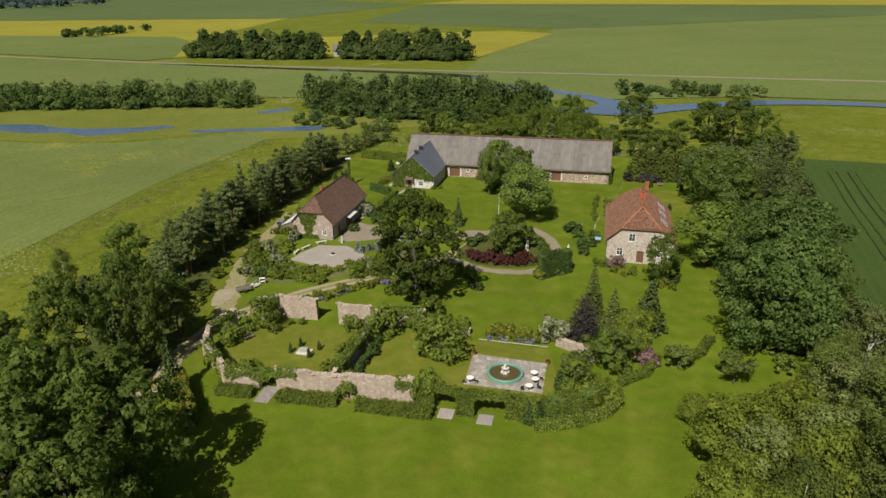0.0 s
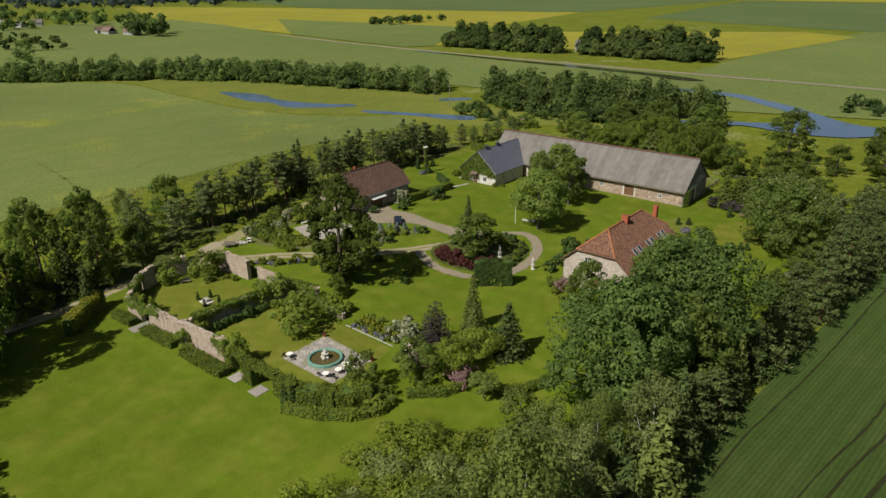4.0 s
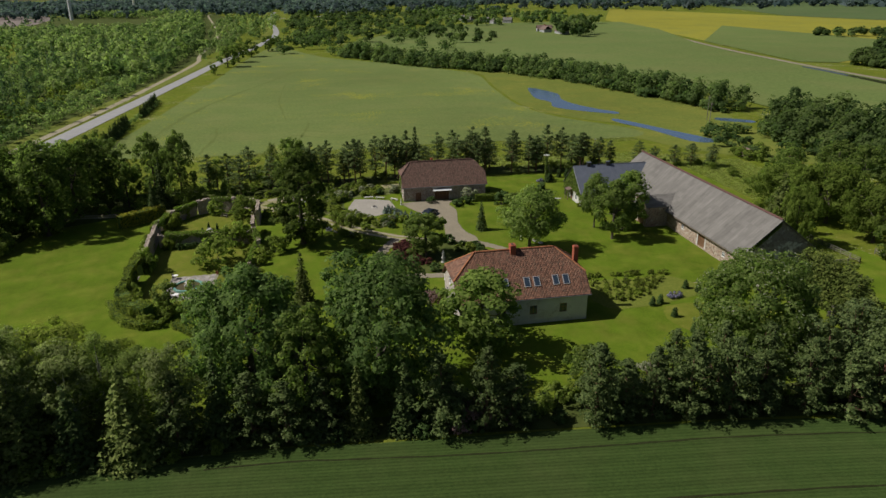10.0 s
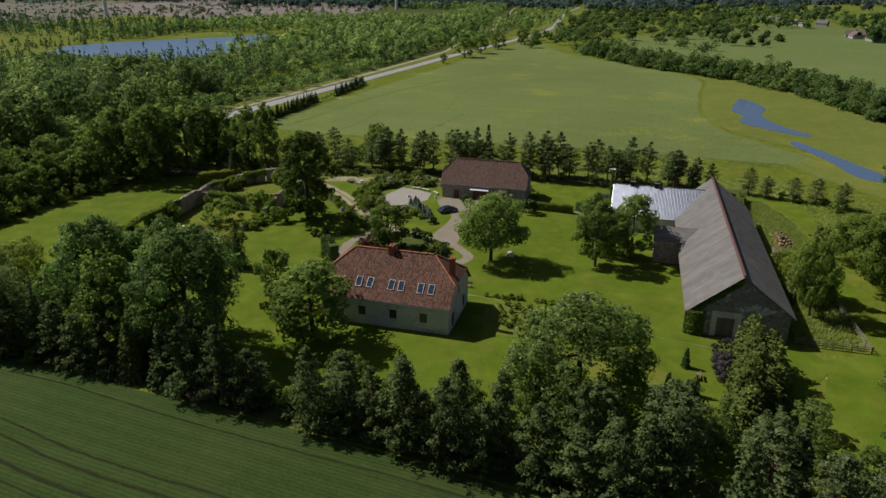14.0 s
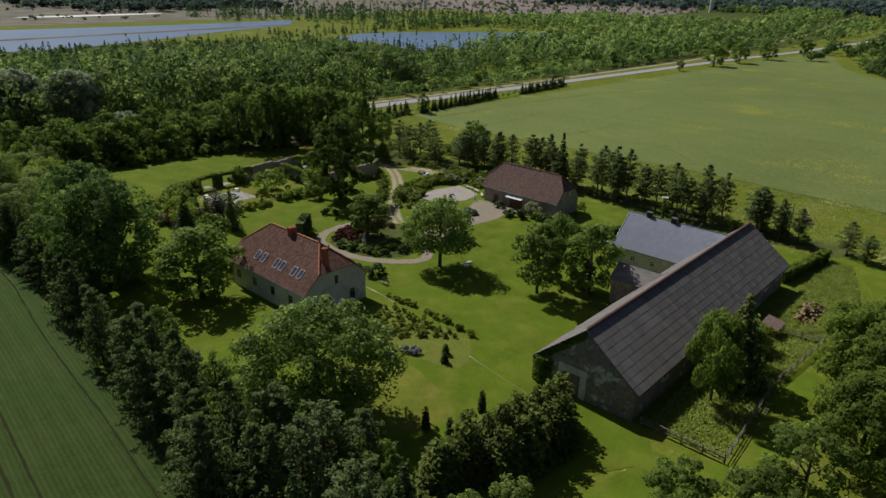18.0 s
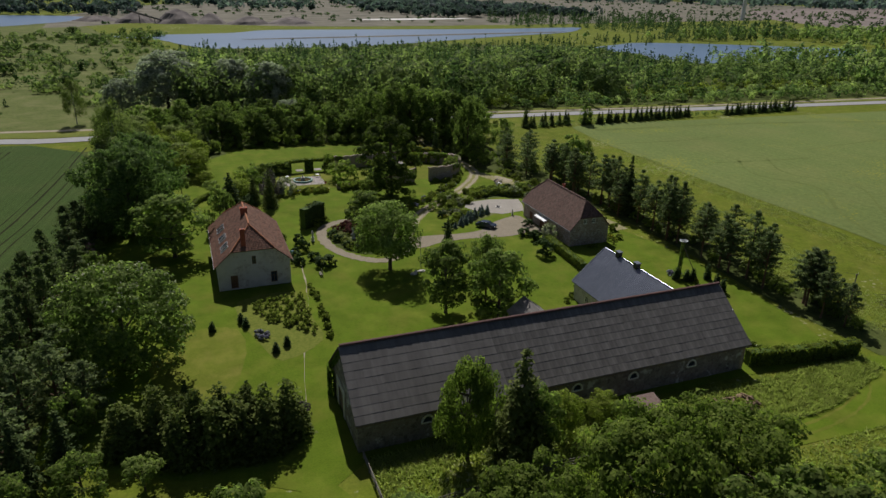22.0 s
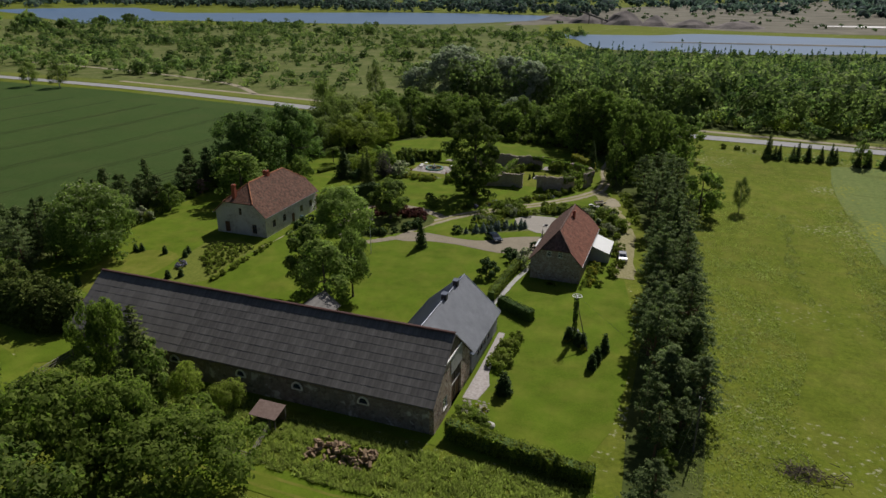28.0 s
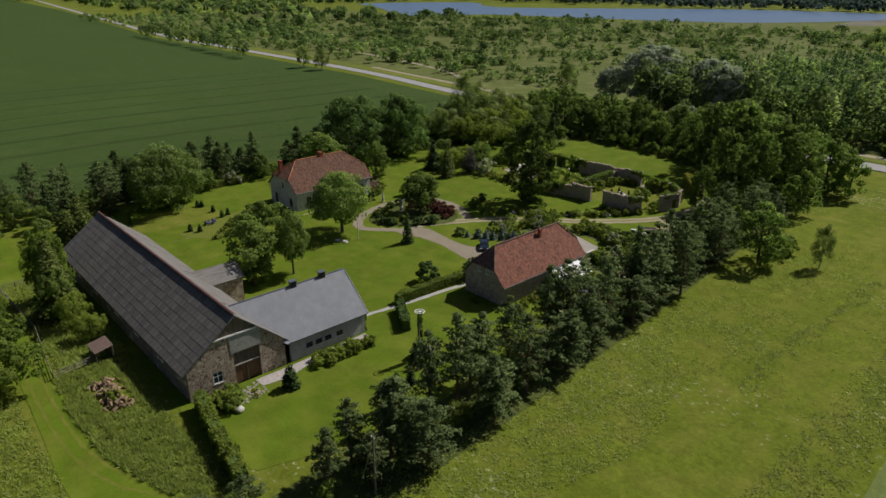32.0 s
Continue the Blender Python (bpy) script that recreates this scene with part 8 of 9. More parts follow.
for i in range(120):
    c = Vector((rg.gauss(0, 1.6), rg.gauss(0, 0.9), rg.uniform(0.05, 0.8)))
    d = Vector((rg.uniform(-1, 1), rg.uniform(-1, 1), rg.uniform(-0.3, 0.3))).normalized() * rg.uniform(0.4, 0.9)
    tube(bm, [c - d, c + d], [0.05, 0.03], 4)
part("brushwood", bm, TIMBER, bh)
bld = thing("boulder", -64.2, 190.4, "large pale boulder on the grass", "boulder")
bm = bmesh.new()
bmesh.ops.create_icosphere(bm, subdivisions=2, radius=0.6)
for v in bm.verts:
    v.co = Vector((v.co.x * 1.2, v.co.y, v.co.z * 0.8)) * (1 + 0.18 * noise.noise(v.co * 1.7)) + Vector((0, 0, 0.3))
part("rock", bm, STONE, bld)
# loose stones before the barn doors
ls = thing("loose_stones", -61.2, 187.8, "scatter of rounded field stones in the grass", "stones")
rg = random.Random(15)
for i in range(80):
    bm = bmesh.new()
    bmesh.ops.create_icosphere(bm, subdivisions=1, radius=rg.uniform(0.12, 0.28), matrix=Matrix.Translation((rg.uniform(-1.9, 1.9), rg.uniform(-2.4, 2.2), 0.02)) @ Matrix.Diagonal((1.3, 1, 0.3, 1)))
    part("stone", bm, FIELDSTONE, ls)
# utility pole in the pine belt and its wire
up = thing("utility_pole", -88.0, 186.5, "weathered wooden utility pole beside the pines", "pole")
bm = bmesh.new()
tube(bm, [(0, 0, -0.5), (0, 0, 7.5)], [0.13, 0.09], 8)
part("pole", bm, FENCEWOOD, up)
bm = bmesh.new()
tube(bm, [(1.6, 1.2, 0), (0.05, 0.05, 6.6)], [0.02, 0.02], 5)
part("stay_wire", bm, METAL, up)
for s in (-0.25, 0.25):
    bm = bmesh.new()
    lathe(bm, [(0.03, 7.3), (0.06, 7.4), (0.05, 7.5), (0.02, 7.55)], 8, (s, 0, 0))
    part("insulator", bm, WHITE, up)
bm = bmesh.new()
tube(bm, [(0, 0, 7.4), (8, -11, 6.4), (16, -22, 6.0), (25, -34, 5.6)], [0.012] * 4, 4)
part("wire", bm, BLACKMETAL, up)
for x, y in ((-146, 258), (-131, 250)):
    e = thing("utility_pole", x, y, "grey wooden utility pole in the wet meadow", "pole")
    bm = bmesh.new()
    tube(bm, [(0, 0, -0.3), (0, 0, 9.5)], [0.16, 0.11], 8)
    part("pole", bm, FENCEWOOD, e)
    part("crossbar", boxes((-0.8, 0.8, -0.06, 0.06, 8.8, 8.95)), FENCEWOOD, e)
sg = thing("blue_sign", -3.6, 133.6, "small pale blue board on the garden path", "sign")
part("board", boxes((-0.6, 0.6, -0.03, 0.03, 0.9, 1.5)), plain("pale_blue_paint", (0.3, 0.5, 0.7), 0.4), sg)
part("post", boxes((-0.04, 0.04, -0.025, 0.025, 0, 0.9)), FENCEWOOD, sg)


hu = thing("garden_hut", -86.2, 236.2, "small weathered wooden hut among bushes near the river", "hut")
part("hut_body", boxes((-1.8, 1.8, -1.4, 1.4, -0.2, 1.9)), TIMBER, hu)
for side in (-1, 1):
    bm = bmesh.new()
    slab(bm, [(-2.1 * side, side * 1.7, 1.85), (2.1 * side, side * 1.7, 1.85), (2.1 * side, 0, 2.8), (-2.1 * side, 0, 2.8)][::-1 if side == 1 else 1], 0.07)
    part("roof_side", bm, TIN, hu, "brown sheet roof")
row("bush", [(-91, 234), (-83, 233.6), (-80, 237)], 2.2, 3.0, 0.8, 144)
row("bush", [(-84, 239.6), (-90, 241)], 2.2, 4.0, 0.8, 145)


# ---- trees ----
plant("oak", -33.6, 100.2, 21.0, 6.3)
plant("maple", -21.0, 124.2, 9.8, 4.6, label="round-crowned tree standing in the circular bed")
plant("lime", -20.2, 145.2, 13.5, 7.0)
plant("maple", -24.0, 164.6, 13.2, 4.6)
plant("maple", -30.6, 171.0, 13.4, 5.3)
plant("lime", -31.6, 163.6, 12.6, 3.6, label="slender light green tree between two maples")
plant("maple", 17.5, 126.2, 13.0, 7.0, label="spreading maple beside the limewashed house")
plant("alder", 8.1, 115.5, 10.8, 3.4)
plant("chestnut", 24.0, 165.6, 15.5, 9.4)
plant("linden", 25.4, 110.8, 20.0, 8.8)
plant("linden", 23.0, 94.6, 19.0, 8.0)
plant("dark", 29.0, 101.5, 16.0, 5.2)
for x, y, h, w in ((13.7, 66.4, 8.5, 6.2), (18.6, 58.6, 9.5, 5.0), (12.0, 60.2, 5.0, 3.4), (9.6, 74.6, 3.4, 2.6), (20.0, 72.0, 9.0, 4.4), (22, 50, 10, 4.6)):
    plant("fresh", x, y, h, w)
for x, y, h, w in ((31.0, 61.0, 21.0, 5.8), (27.0, 67.4, 15.0, 4.2), (33.5, 52.0, 17, 4.6), (24.5, 77.0, 12, 3.6)):
    plant("birch", x, y, h, w)
for x, y, h, w in ((26.0, 54.0, 14, 5), (30, 46, 15, 5.5), (21.0, 64.0, 11, 4.4), (28.5, 74.5, 12, 4.2), (31.5, 86.0, 13, 4.2), (26.0, 40.0, 13, 5), (35, 40, 13, 5)):
    plant("grove", x, y, h, w)
for x, y, h, w in ((33.8, 82.0, 12.5, 2.8), (33.0, 70.5, 12.5, 2.8), (33.6, 107.5, 9.5, 1.7)):
    plant("larch", x, y, h, w * 1.35)
for x, y, h, w in ((32.6, 95.0, 9.0, 3.2), (33.6, 99.0, 8.0, 3.0), (33.0, 103.6, 7.5, 2.8), (34.6, 66.0, 10.0, 3.4), (33.4, 87.0, 10.0, 3.2), (34.6, 118.0, 6.0, 3.4)):
    plant("field_pine", x, y, h, w)
for x, y, h, w in ((33.2, 76.0, 10.5, 2.8), (32.2, 91.5, 11.5, 2.6), (33.0, 102.6, 9.0, 2.4), (34.0, 113.0, 9.5, 2.5), (30.0, 80.5, 10.0, 2.4), (35.2, 60.5, 11, 2.8)):
    plant("spruce", x, y, h, w)
# pines along the drilled field
for x, y, h, w in along(90, [(35.4, 116), (36.4, 132), (37.6, 146), (39.2, 160), (41.4, 176)], 4.2, 1.1, (7.6, 11.6), (2.6, 3.8)):
    plant("field_pine", x, y, h, w)
for x, y, h, w in along(91, [(33.4, 137), (35.0, 150), (36.4, 164), (38.0, 182)], 5.2, 1.0, (7.6, 11.0), (2.5, 3.4)):
    plant("field_pine", x, y, h, w)
for x, y, h, w in ((29.8, 137.5, 7.0, 3.0), (30.4, 153.0, 6.0, 2.8), (28.6, 181.0, 7.6, 3.2), (27.0, 192.0, 6.0, 3.0), (34.0, 196.0, 8.0, 3.6)):
    plant("alder", x, y, h, w)
# close-set conifers by the barn
for x, y, h, w in along(92, [(4.2, 188.0), (12.0, 187.4), (24.0, 185.2)], 1.7, 0.6, (6.6, 8.8), (2.3, 3.0)) + along(93, [(6.0, 190.4), (21.0, 188.6)], 1.9, 0.6, (6.4, 8.6), (2.3, 3.0)):
    plant("cypress", x, y, h, w)
for x, y, h, w in ((3.4, 185.2, 2.4, 2.0), (6.6, 184.6, 2.2, 1.8), (10.5, 184.2, 2.6, 1.8)):
    plant("purple_bush", x, y, h, w)
plant("fruit", 21.0, 193.0, 4.6, 2.6)
# north of the barn
for kind, x, y, h, w in (("sallow", -13.4, 199.6, 13.6, 3.7), ("larch", -19.8, 200.2, 14.0, 4.6), ("alder", -21.6, 200.6, 9.6, 3.2), ("fresh", -31.8, 198.8, 4.6, 2.5), ("fresh", -26.2, 199.4, 6.5, 2.4)):
    plant(kind, x, y, h, w)
for x, y, h, w in ((-37.0, 214.8, 11.0, 8.0), (-30.6, 213.4, 12.8, 5.0), (-24.6, 216.0, 14.4, 7.6), (-11.8, 217.0, 13.0, 6.4)):
    plant("sallow", x, y, h, w)
for x, y, h, w in ((-30.0, 229.0, 17.0, 7.0), (-44.0, 233.0, 15.0, 6.5), (-16.0, 231.0, 16.0, 6.5), (6.0, 238.0, 16.0, 7.0), (36.0, 228.0, 17.0, 7.4), (46.0, 236.0, 13.0, 5.4), (30.0, 240.0, 14.0, 6.4)):
    plant("dark", x, y, h, w)
for x, y, h, w in ((-52.0, 222.0, 8.5, 4.4), (-58.0, 231.0, 10.0, 4.6), (20.0, 232.0, 9.0, 4.4), (42.0, 214.0, 9.0, 3.6), (14.0, 226.0, 7.0, 3.6), (-66.0, 236.0, 9.0, 4.4), (50.0, 222.0, 8.0, 3.4)):
    plant("alder", x, y, h, w)
row("bush", [(-46, 217), (-62, 222), (-76, 216)], 5.0, 2.6, 2.0, 94)
# pine belt on the west side
for x, y, h, w in along(95, [(-78.2, 98), (-79.8, 120), (-81.6, 140), (-81.4, 160), (-83.0, 178), (-84.0, 194)], 3.7, 1.4, (9.6, 13.4), (2.2, 3.4)):
    plant("tall_pine", x, y, h * (0.7 if y > 182 else 1.0), w * (0.75 if y > 182 else 1.0))
for x, y, h, w in along(96, [(-82.0, 96), (-83.4, 120), (-85.4, 140), (-86.0, 160), (-87.0, 176), (-87.4, 190)], 4.2, 1.6, (7.6, 12.0), (2.2, 3.4)):
    plant("pine", x, y, h * (0.65 if y > 180 else 1.0), w * (0.75 if y > 180 else 1.0))
for x, y, h, w in ((-82.0, 203.0, 5.6, 2.2), (-81.0, 209.0, 6.0, 2.4), (-80.0, 214.0, 6.5, 2.6), (-77.0, 219.0, 6.5, 2.6), (-84.0, 199.0, 7.0, 2.4)):
    plant("pine", x, y, h, w)
plant("alder", -87.4, 97.0, 12.4, 5.0)
row("bush", [(-82, 206), (-80, 214), (-77, 222)], 2.8, 2.2, 1.2, 118)
row("bush", [(-88, 92), (-86, 84)], 3.0, 4.0, 1.4, 119)
plant("birch", -96.2, 91.0, 8.6, 2.2)
plant("spruce", -82.6, 131.0, 14.6, 2.6)
for x, y, h, w in ((-76.0, 92.0, 9.0, 3.0), (-80.0, 86.0, 11.0, 3.2), (-73.6, 84.0, 10.0, 3.0), (-82.0, 80.0, 9.0, 3.0), (-77.0, 76.0, 10.0, 3.2)):
    plant("pine", x, y, h, w)
row("shrub", [(-69.6, 88), (-71.6, 100), (-74.6, 108)], 2.6, 1.8, 0.8, 97)
# south-west corner
for x, y, h, w in ((-66.5, 71.0, 19.0, 4.4), (-70.6, 64.0, 18.0, 5.0), (-53.4, 36.6, 20.5, 7.6), (-64.6, 47.0, 19.0, 6.8), (-75.0, 52.0, 17.0, 6.0), (-58.0, 27.0, 16.0, 6.0), (-70.0, 36.0, 16.0, 6.0)):
    plant("dark", x, y, h, w)
for x, y, h, w in ((-66.0, 79.6, 12.0, 3.0), (-67.8, 58.0, 12.5, 3.4), (-81.0, 64.0, 11, 4), (-84, 42, 11, 4.4), (-76, 26, 10, 4)):
    plant("alder", x, y, h, w)
plant("spruce", -58.0, 66.0, 9.0, 1.9)
plant("spruce", -66.0, 66.5, 13.0, 2.6)
# trees along the lawn's south edge
for x, y, h, w in along(98, [(-46.0, 36.5), (-34, 32.5), (-20, 30.5), (-6, 31.0), (6, 34)], 4.0, 1.2, (8.0, 11.0), (3.2, 4.2)):
    plant("alder", x, y, h, w)
for x, y, h, w in along(99, [(-44, 41), (-30, 37.4), (-10, 35.6), (4, 37.6), (14, 47)], 3.4, 0.8, (3.0, 5.0), (2.0, 2.8)):
    plant("bush", x, y, h, w)
for x, y, h, w in ((-40, 22, 13, 5), (-26, 20, 13, 5), (-12, 22, 14, 5), (2, 24, 14, 5), (14, 28, 15, 5.4), (22, 30, 14, 5), (16, 40, 12, 4.2), (-48, 16, 12, 5), (30, 26, 12, 4.6)):
    plant("dark", x, y, h, w)
for x, y, h, w in ((8, 42, 9, 2.4), (20, 44, 11, 2.6), (11, 37, 11, 2.4)):
    plant("spruce", x, y, h, w)
for x, y, h, w in ((18.5, -33.0, 25.0, 14.0), (-19.0, -20.0, 21.0, 9.0), (35.0, -30.0, 15.0, 7.5), (-6.0, -34.0, 21.0, 10.0)):
    plant("willow", x, y, h, w)
plant("willow", -22, 12, 11, 6, label="grey-green willow behind the garden trees")
plant("birch", 49.8, -17.6, 17.0, 4.4)
plant("birch", 231.8, 3.4, 12.4, 5.0)
plant("birch", 214.0, 2.0, 12.0, 5.0)
# clipped spruces along the road
for x, y, h, w in along(100, [(-105.8, 32.3), (-127.2, 31.0)], 2.0, 0.3, (4.2, 6.0), (1.2, 1.6)) + along(101, [(-129, 34.0), (-185, 30.6)], 2.2, 0.3, (4.2, 6.0), (1.2, 1.6)) + along(102, [(-201, 32), (-242, 30)], 2.1, 0.3, (4.4, 5.6), (1.2, 1.6)):
    plant("spruce", x, y, h, w)
plant("larch", -106.5, 31.5, 8.4, 2.0)
plant("alder", -131, 34.5, 8.6, 2.6)
row("shrub", [(-92, 22), (-104, 25)], 2.0, 1.4, 0.5, 103)
for x, y, h, w in ((-395, 46, 15, 8), (-430, 50, 15, 7), (-352, 42, 7, 3), (-470, 56, 14, 7), (-520, 66, 14, 7)):
    plant("alder", x, y, h, w)

# thick corner of the wood between lawn and drilled field
for kind, x, y, h, w in (("fresh", 11.0, 56.0, 8, 4.0), ("grove", 15.0, 63.0, 9, 4.2), ("fresh", 20.5, 61.0, 11, 4.6), ("birch", 25.0, 58.0, 14, 4.6), ("grove", 25.0, 72.5, 12, 4.4), ("fresh", 14.5, 50.5, 10, 4.4), ("fresh", 20.0, 68.0, 10, 4.4), ("birch", 28.0, 63.0, 15, 4.8), ("grove", 30.0, 69.0, 13, 4.4), ("grove", 17.0, 45.0, 11, 4.6), ("fresh", 23.0, 46.0, 12, 5.0)):
    plant(kind, x, y, h, w)
for x, y, h, w in ((17.0, 56.0, 10, 3.6), (27.0, 82.0, 11, 3.4), (12.0, 44.0, 11, 3.8)):
    plant("birch", x, y, h, w)
for x, y, h, w in ((-50.0, 45.5, 20.5, 6.6), (-46.0, 36.0, 18, 6.2), (-57.0, 44.0, 21, 6.6), (-70.0, 50.0, 18, 6.0), (-62.0, 36.0, 18, 6.4), (-79.0, 44.0, 15, 5.4)):
    plant("dark", x, y, h, w)
row("bush", [(30.5, 78), (31.0, 92), (31.8, 112), (33.4, 130), (35.0, 146), (37.0, 164), (38.6, 184)], 4.2, 3.0, 0.9, 110)
row("bush", [(33.8, 62), (34.0, 78), (33.4, 92)], 3.4, 2.6, 0.6, 111)
# Dark bushes added in place of the deep shade along the field's edge.
row("dark_bush", [(33.6, 94), (34.6, 114), (36.4, 134), (38.2, 152), (40.2, 170), (42.4, 188)], 3.8, 2.0, 0.6, 146)
row("bush", [(22.0, 86), (24.0, 100), (24.0, 118)], 5.4, 3.0, 2.0, 112)
row("bush", [(14, 46), (26, 56), (30, 70)], 6.0, 3.0, 3.0, 113)
row("bush", [(-62, 52), (-68, 66), (-73, 80), (-80, 96)], 3.8, 3.0, 1.6, 114)
row("bush", [(-79.6, 100), (-82.0, 130), (-84.0, 160), (-86.0, 194)], 4.0, 2.2, 1.2, 115)
for x, y, h, w in along(116, [(-62, 22), (-40, 18), (-16, 17), (10, 20), (30, 22)], 4.6, 2.0, (9, 14), (3.8, 5.2)) + along(117, [(-46, 30), (-20, 26), (10, 30)], 4.4, 1.6, (9, 13), (3.6, 4.8)):
    plant("alder", x, y, h, w)
for x, y, h, w in ((12.0, 206.0, 9.0, 4.2), (17.0, 208.0, 8.5, 4.0), (7.0, 212.0, 9.0, 4.4), (22.0, 203.0, 7.0, 3.4), (30.0, 160.0, 7.0, 3.0), (-2.0, 214.0, 10.0, 4.6)):
    plant("alder", x, y, h, w)
for x, y, h, w in ((31.0, 176.0, 10.5, 3.2), (35.4, 186.0, 11.0, 3.4), (42.0, 190.0, 12.0, 3.4), (46.0, 199.0, 12.0, 3.4), (27.4, 178.0, 8.6, 2.8), (31.6, 168.0, 9.0, 3.0), (34.6, 177.0, 11.0, 3.2), (38.0, 196.0, 10.0, 3.0)):
    plant("pine", x, y, h, w, label="tall feathery pine in the field hedge")
for x, y, h, w in ((37.4, 170.0, 10.5, 2.6), (39.6, 183.0, 11.5, 2.8), (33.0, 189.0, 9.5, 2.5), (43.4, 205.0, 10.0, 2.6), (29.4, 186.0, 8.0, 2.4)):
    plant("spruce", x, y, h, w)


# ---- woods and distance ----
def in_lake(x, y):
    return (-575 < x < -310 and -300 < y < -132) or (-455 < x < 60 and -510 < y < -305) or (125 < x < 1040 and -805 < y < -490 + max(0, (x - 300)) * 0.2)


def low_shore(places):
    """Young growth: tall by the road, lowered near the water so the camera sees the lakes."""
    out = []
    for x, y, h, r in places:
        k = min(1.0, max(0.0, (y + 235) / 110), max(0.0, (x + 300) / 130 if y < -70 else 1.0))
        out.append((x, y, h * (0.3 + 0.7 * k), r * (0.55 + 0.45 * k)))
    return out


woodland("young_forest", low_shore(scatter(201, 1150, -330, 12, -300, -10, (8, 16), (3.0, 5.4), lambda x, y: not in_lake(x, y) and y < -14 - 5 * math.sin(x * 0.07) and y > -300 + 0.22 * abs(x + 120))), FARLEAF, "dense young mixed forest beyond the road", 201, 116, 0.82)
woodland("young_spruces", low_shore(scatter(202, 620, -420, 20, -310, -22, (12, 20), (1.9, 3.0), lambda x, y: not in_lake(x, y))), FARCONIFER, "young spruces scattered through the forest", 202, 84, 0.75, True)
woodland("roadside_wood", scatter(231, 230, -190, 14, -86, -15, (14, 19), (3.8, 6.0), lambda x, y: y > -70 + 0.1 * abs(x + 60)), FARLEAF, "tall mixed trees close behind the road", 231, 190, 0.85)
woodland("roadside_spruces", scatter(232, 170, -230, 14, -110, -16, (13, 19), (2.0, 2.9)), FARCONIFER, "tall dark spruces close behind the road", 232, 120, 0.8, True)
woodland("roadside_bushes", scatter(203, 520, -560, 20, -34, -9, (2.5, 5), (1.8, 3.4)), FRESH, "light green bushes along the path", 203, 40, 0.9)
woodland("shore_trees", scatter(204, 160, -600, -300, -340, -120, (4, 8), (1.4, 2.4), lambda x, y: not in_lake(x, y) or y < -292), FARCONIFER, "young conifers on the lake shore", 204, 40, 1.1, True)
woodland("west_forest", scatter(205, 2300, -1500, -330, -330, 10, (9, 14), (3.4, 5.6), lambda x, y: not in_lake(x, y) and y < 6 - 0.14 * max(0, -x - 560) and not (-1330 < x < -860 and y < -120 + 0.1 * (x + 1000))), FARLEAF, "dark mixed forest along the road", 205, 44, 1.5)
woodland("pasture_bushes", scatter(206, 2000, 24, 620, -480, -36, (2.0, 5.6), (2.0, 4.6), lambda x, y: y > -470 + 0.1 * abs(x - 300) and noise.noise(Vector((x * 0.018, y * 0.03, 7.0))) > -0.12), FARLEAF, "scattered bushes on rough pasture", 206, 64, 0.95, skirt=0.3)
woodland("pasture_thickets", scatter(249, 260, 24, 640, -480, -40, (5, 8.5), (3.5, 6.5), lambda x, y: noise.noise(Vector((x * 0.012, y * 0.02, 2.0))) > 0.05), FARBELT, "darker rounded thickets on rough pasture", 249, 110, 1.1, skirt=0.3)
woodland("pasture_trees", scatter(207, 330, 130, 900, -170, -40, (5, 9), (3.0, 5.0), lambda x, y: y > -60 - 0.25 * (x - 100)), FARLEAF, "thicket of low trees behind the road", 207, 70, 1.1)
woodland("pasture_spruces", scatter(208, 150, 10, 520, -470, -60, (3.5, 8), (1.0, 1.8)), FARCONIFER, "single young spruces on the pasture", 208, 30, 0.8, True)
woodland("road_avenue", along(209, [(300, 4), (420, -3), (560, -12)], 11, 2.0, (11, 14), (4.5, 6)), FARLEAF, "row of roadside trees beyond the field", 209, 110, 1.1)
woodland("river_belt", along(210, [(-455, 128), (-384, 168), (-318, 229), (-276, 250), (-196, 271), (-158, 277)], 3.2, 5.0, (9, 13), (3.0, 4.6)) + along(211, [(-445, 140), (-320, 240), (-272, 262), (-165, 286)], 4.2, 5.0, (9, 13), (3.0, 4.6)) + along(250, [(-450, 126), (-384, 164), (-318, 225), (-276, 246), (-196, 268), (-160, 275)], 3.0, 3.0, (4.5, 7), (3.0, 4.4)), FARBELT, "dense belt of alders along the river", 210, 250, 0.8, skirt=0.5)
woodland("river_belt", along(212, [(-132, 284), (-104, 272), (-60, 276), (-34, 284)], 2.2, 7.0, (11, 15), (3.2, 4.8)) + along(213, [(-128, 296), (-60, 294), (-22, 276)], 2.6, 7.0, (11, 15), (3.2, 4.8)) + along(222, [(-118, 268), (-70, 262), (-40, 262)], 3.0, 4.0, (7, 11), (3.0, 4.4)) + along(251, [(-130, 276), (-100, 266), (-60, 258), (-34, 262)], 2.6, 3.0, (4, 7), (3.0, 4.4)), FARBELT, "dense belt of alders along the river", 211, 270, 0.8, skirt=0.5)
woodland("river_bushes", scatter(214, 34, 0, 64, 328, 350, (2.5, 5.5), (2.0, 3.6)) + scatter(234, 26, -122, -84, 236, 262, (2, 5), (1.8, 3.4)) + scatter(215, 40, -760, -440, 110, 260, (5, 10), (4, 7)), FARBELT, "bushes on the river banks", 212, 90, 0.95)
woodland("copse", along(216, [(-304, 468), (-204, 466)], 3.4, 8.0, (17, 22), (5, 7)) + along(217, [(-186, 476), (-104, 470)], 3.4, 8.0, (17, 22), (5, 7)) + along(252, [(-306, 462), (-204, 459)], 3.6, 4.0, (8, 13), (5, 7)) + along(253, [(-188, 468), (-100, 462)], 3.6, 4.0, (8, 13), (5, 7)), FARBELT, "tall copse of broadleaf trees in the fields", 213, 380, 1.25, skirt=0.4)
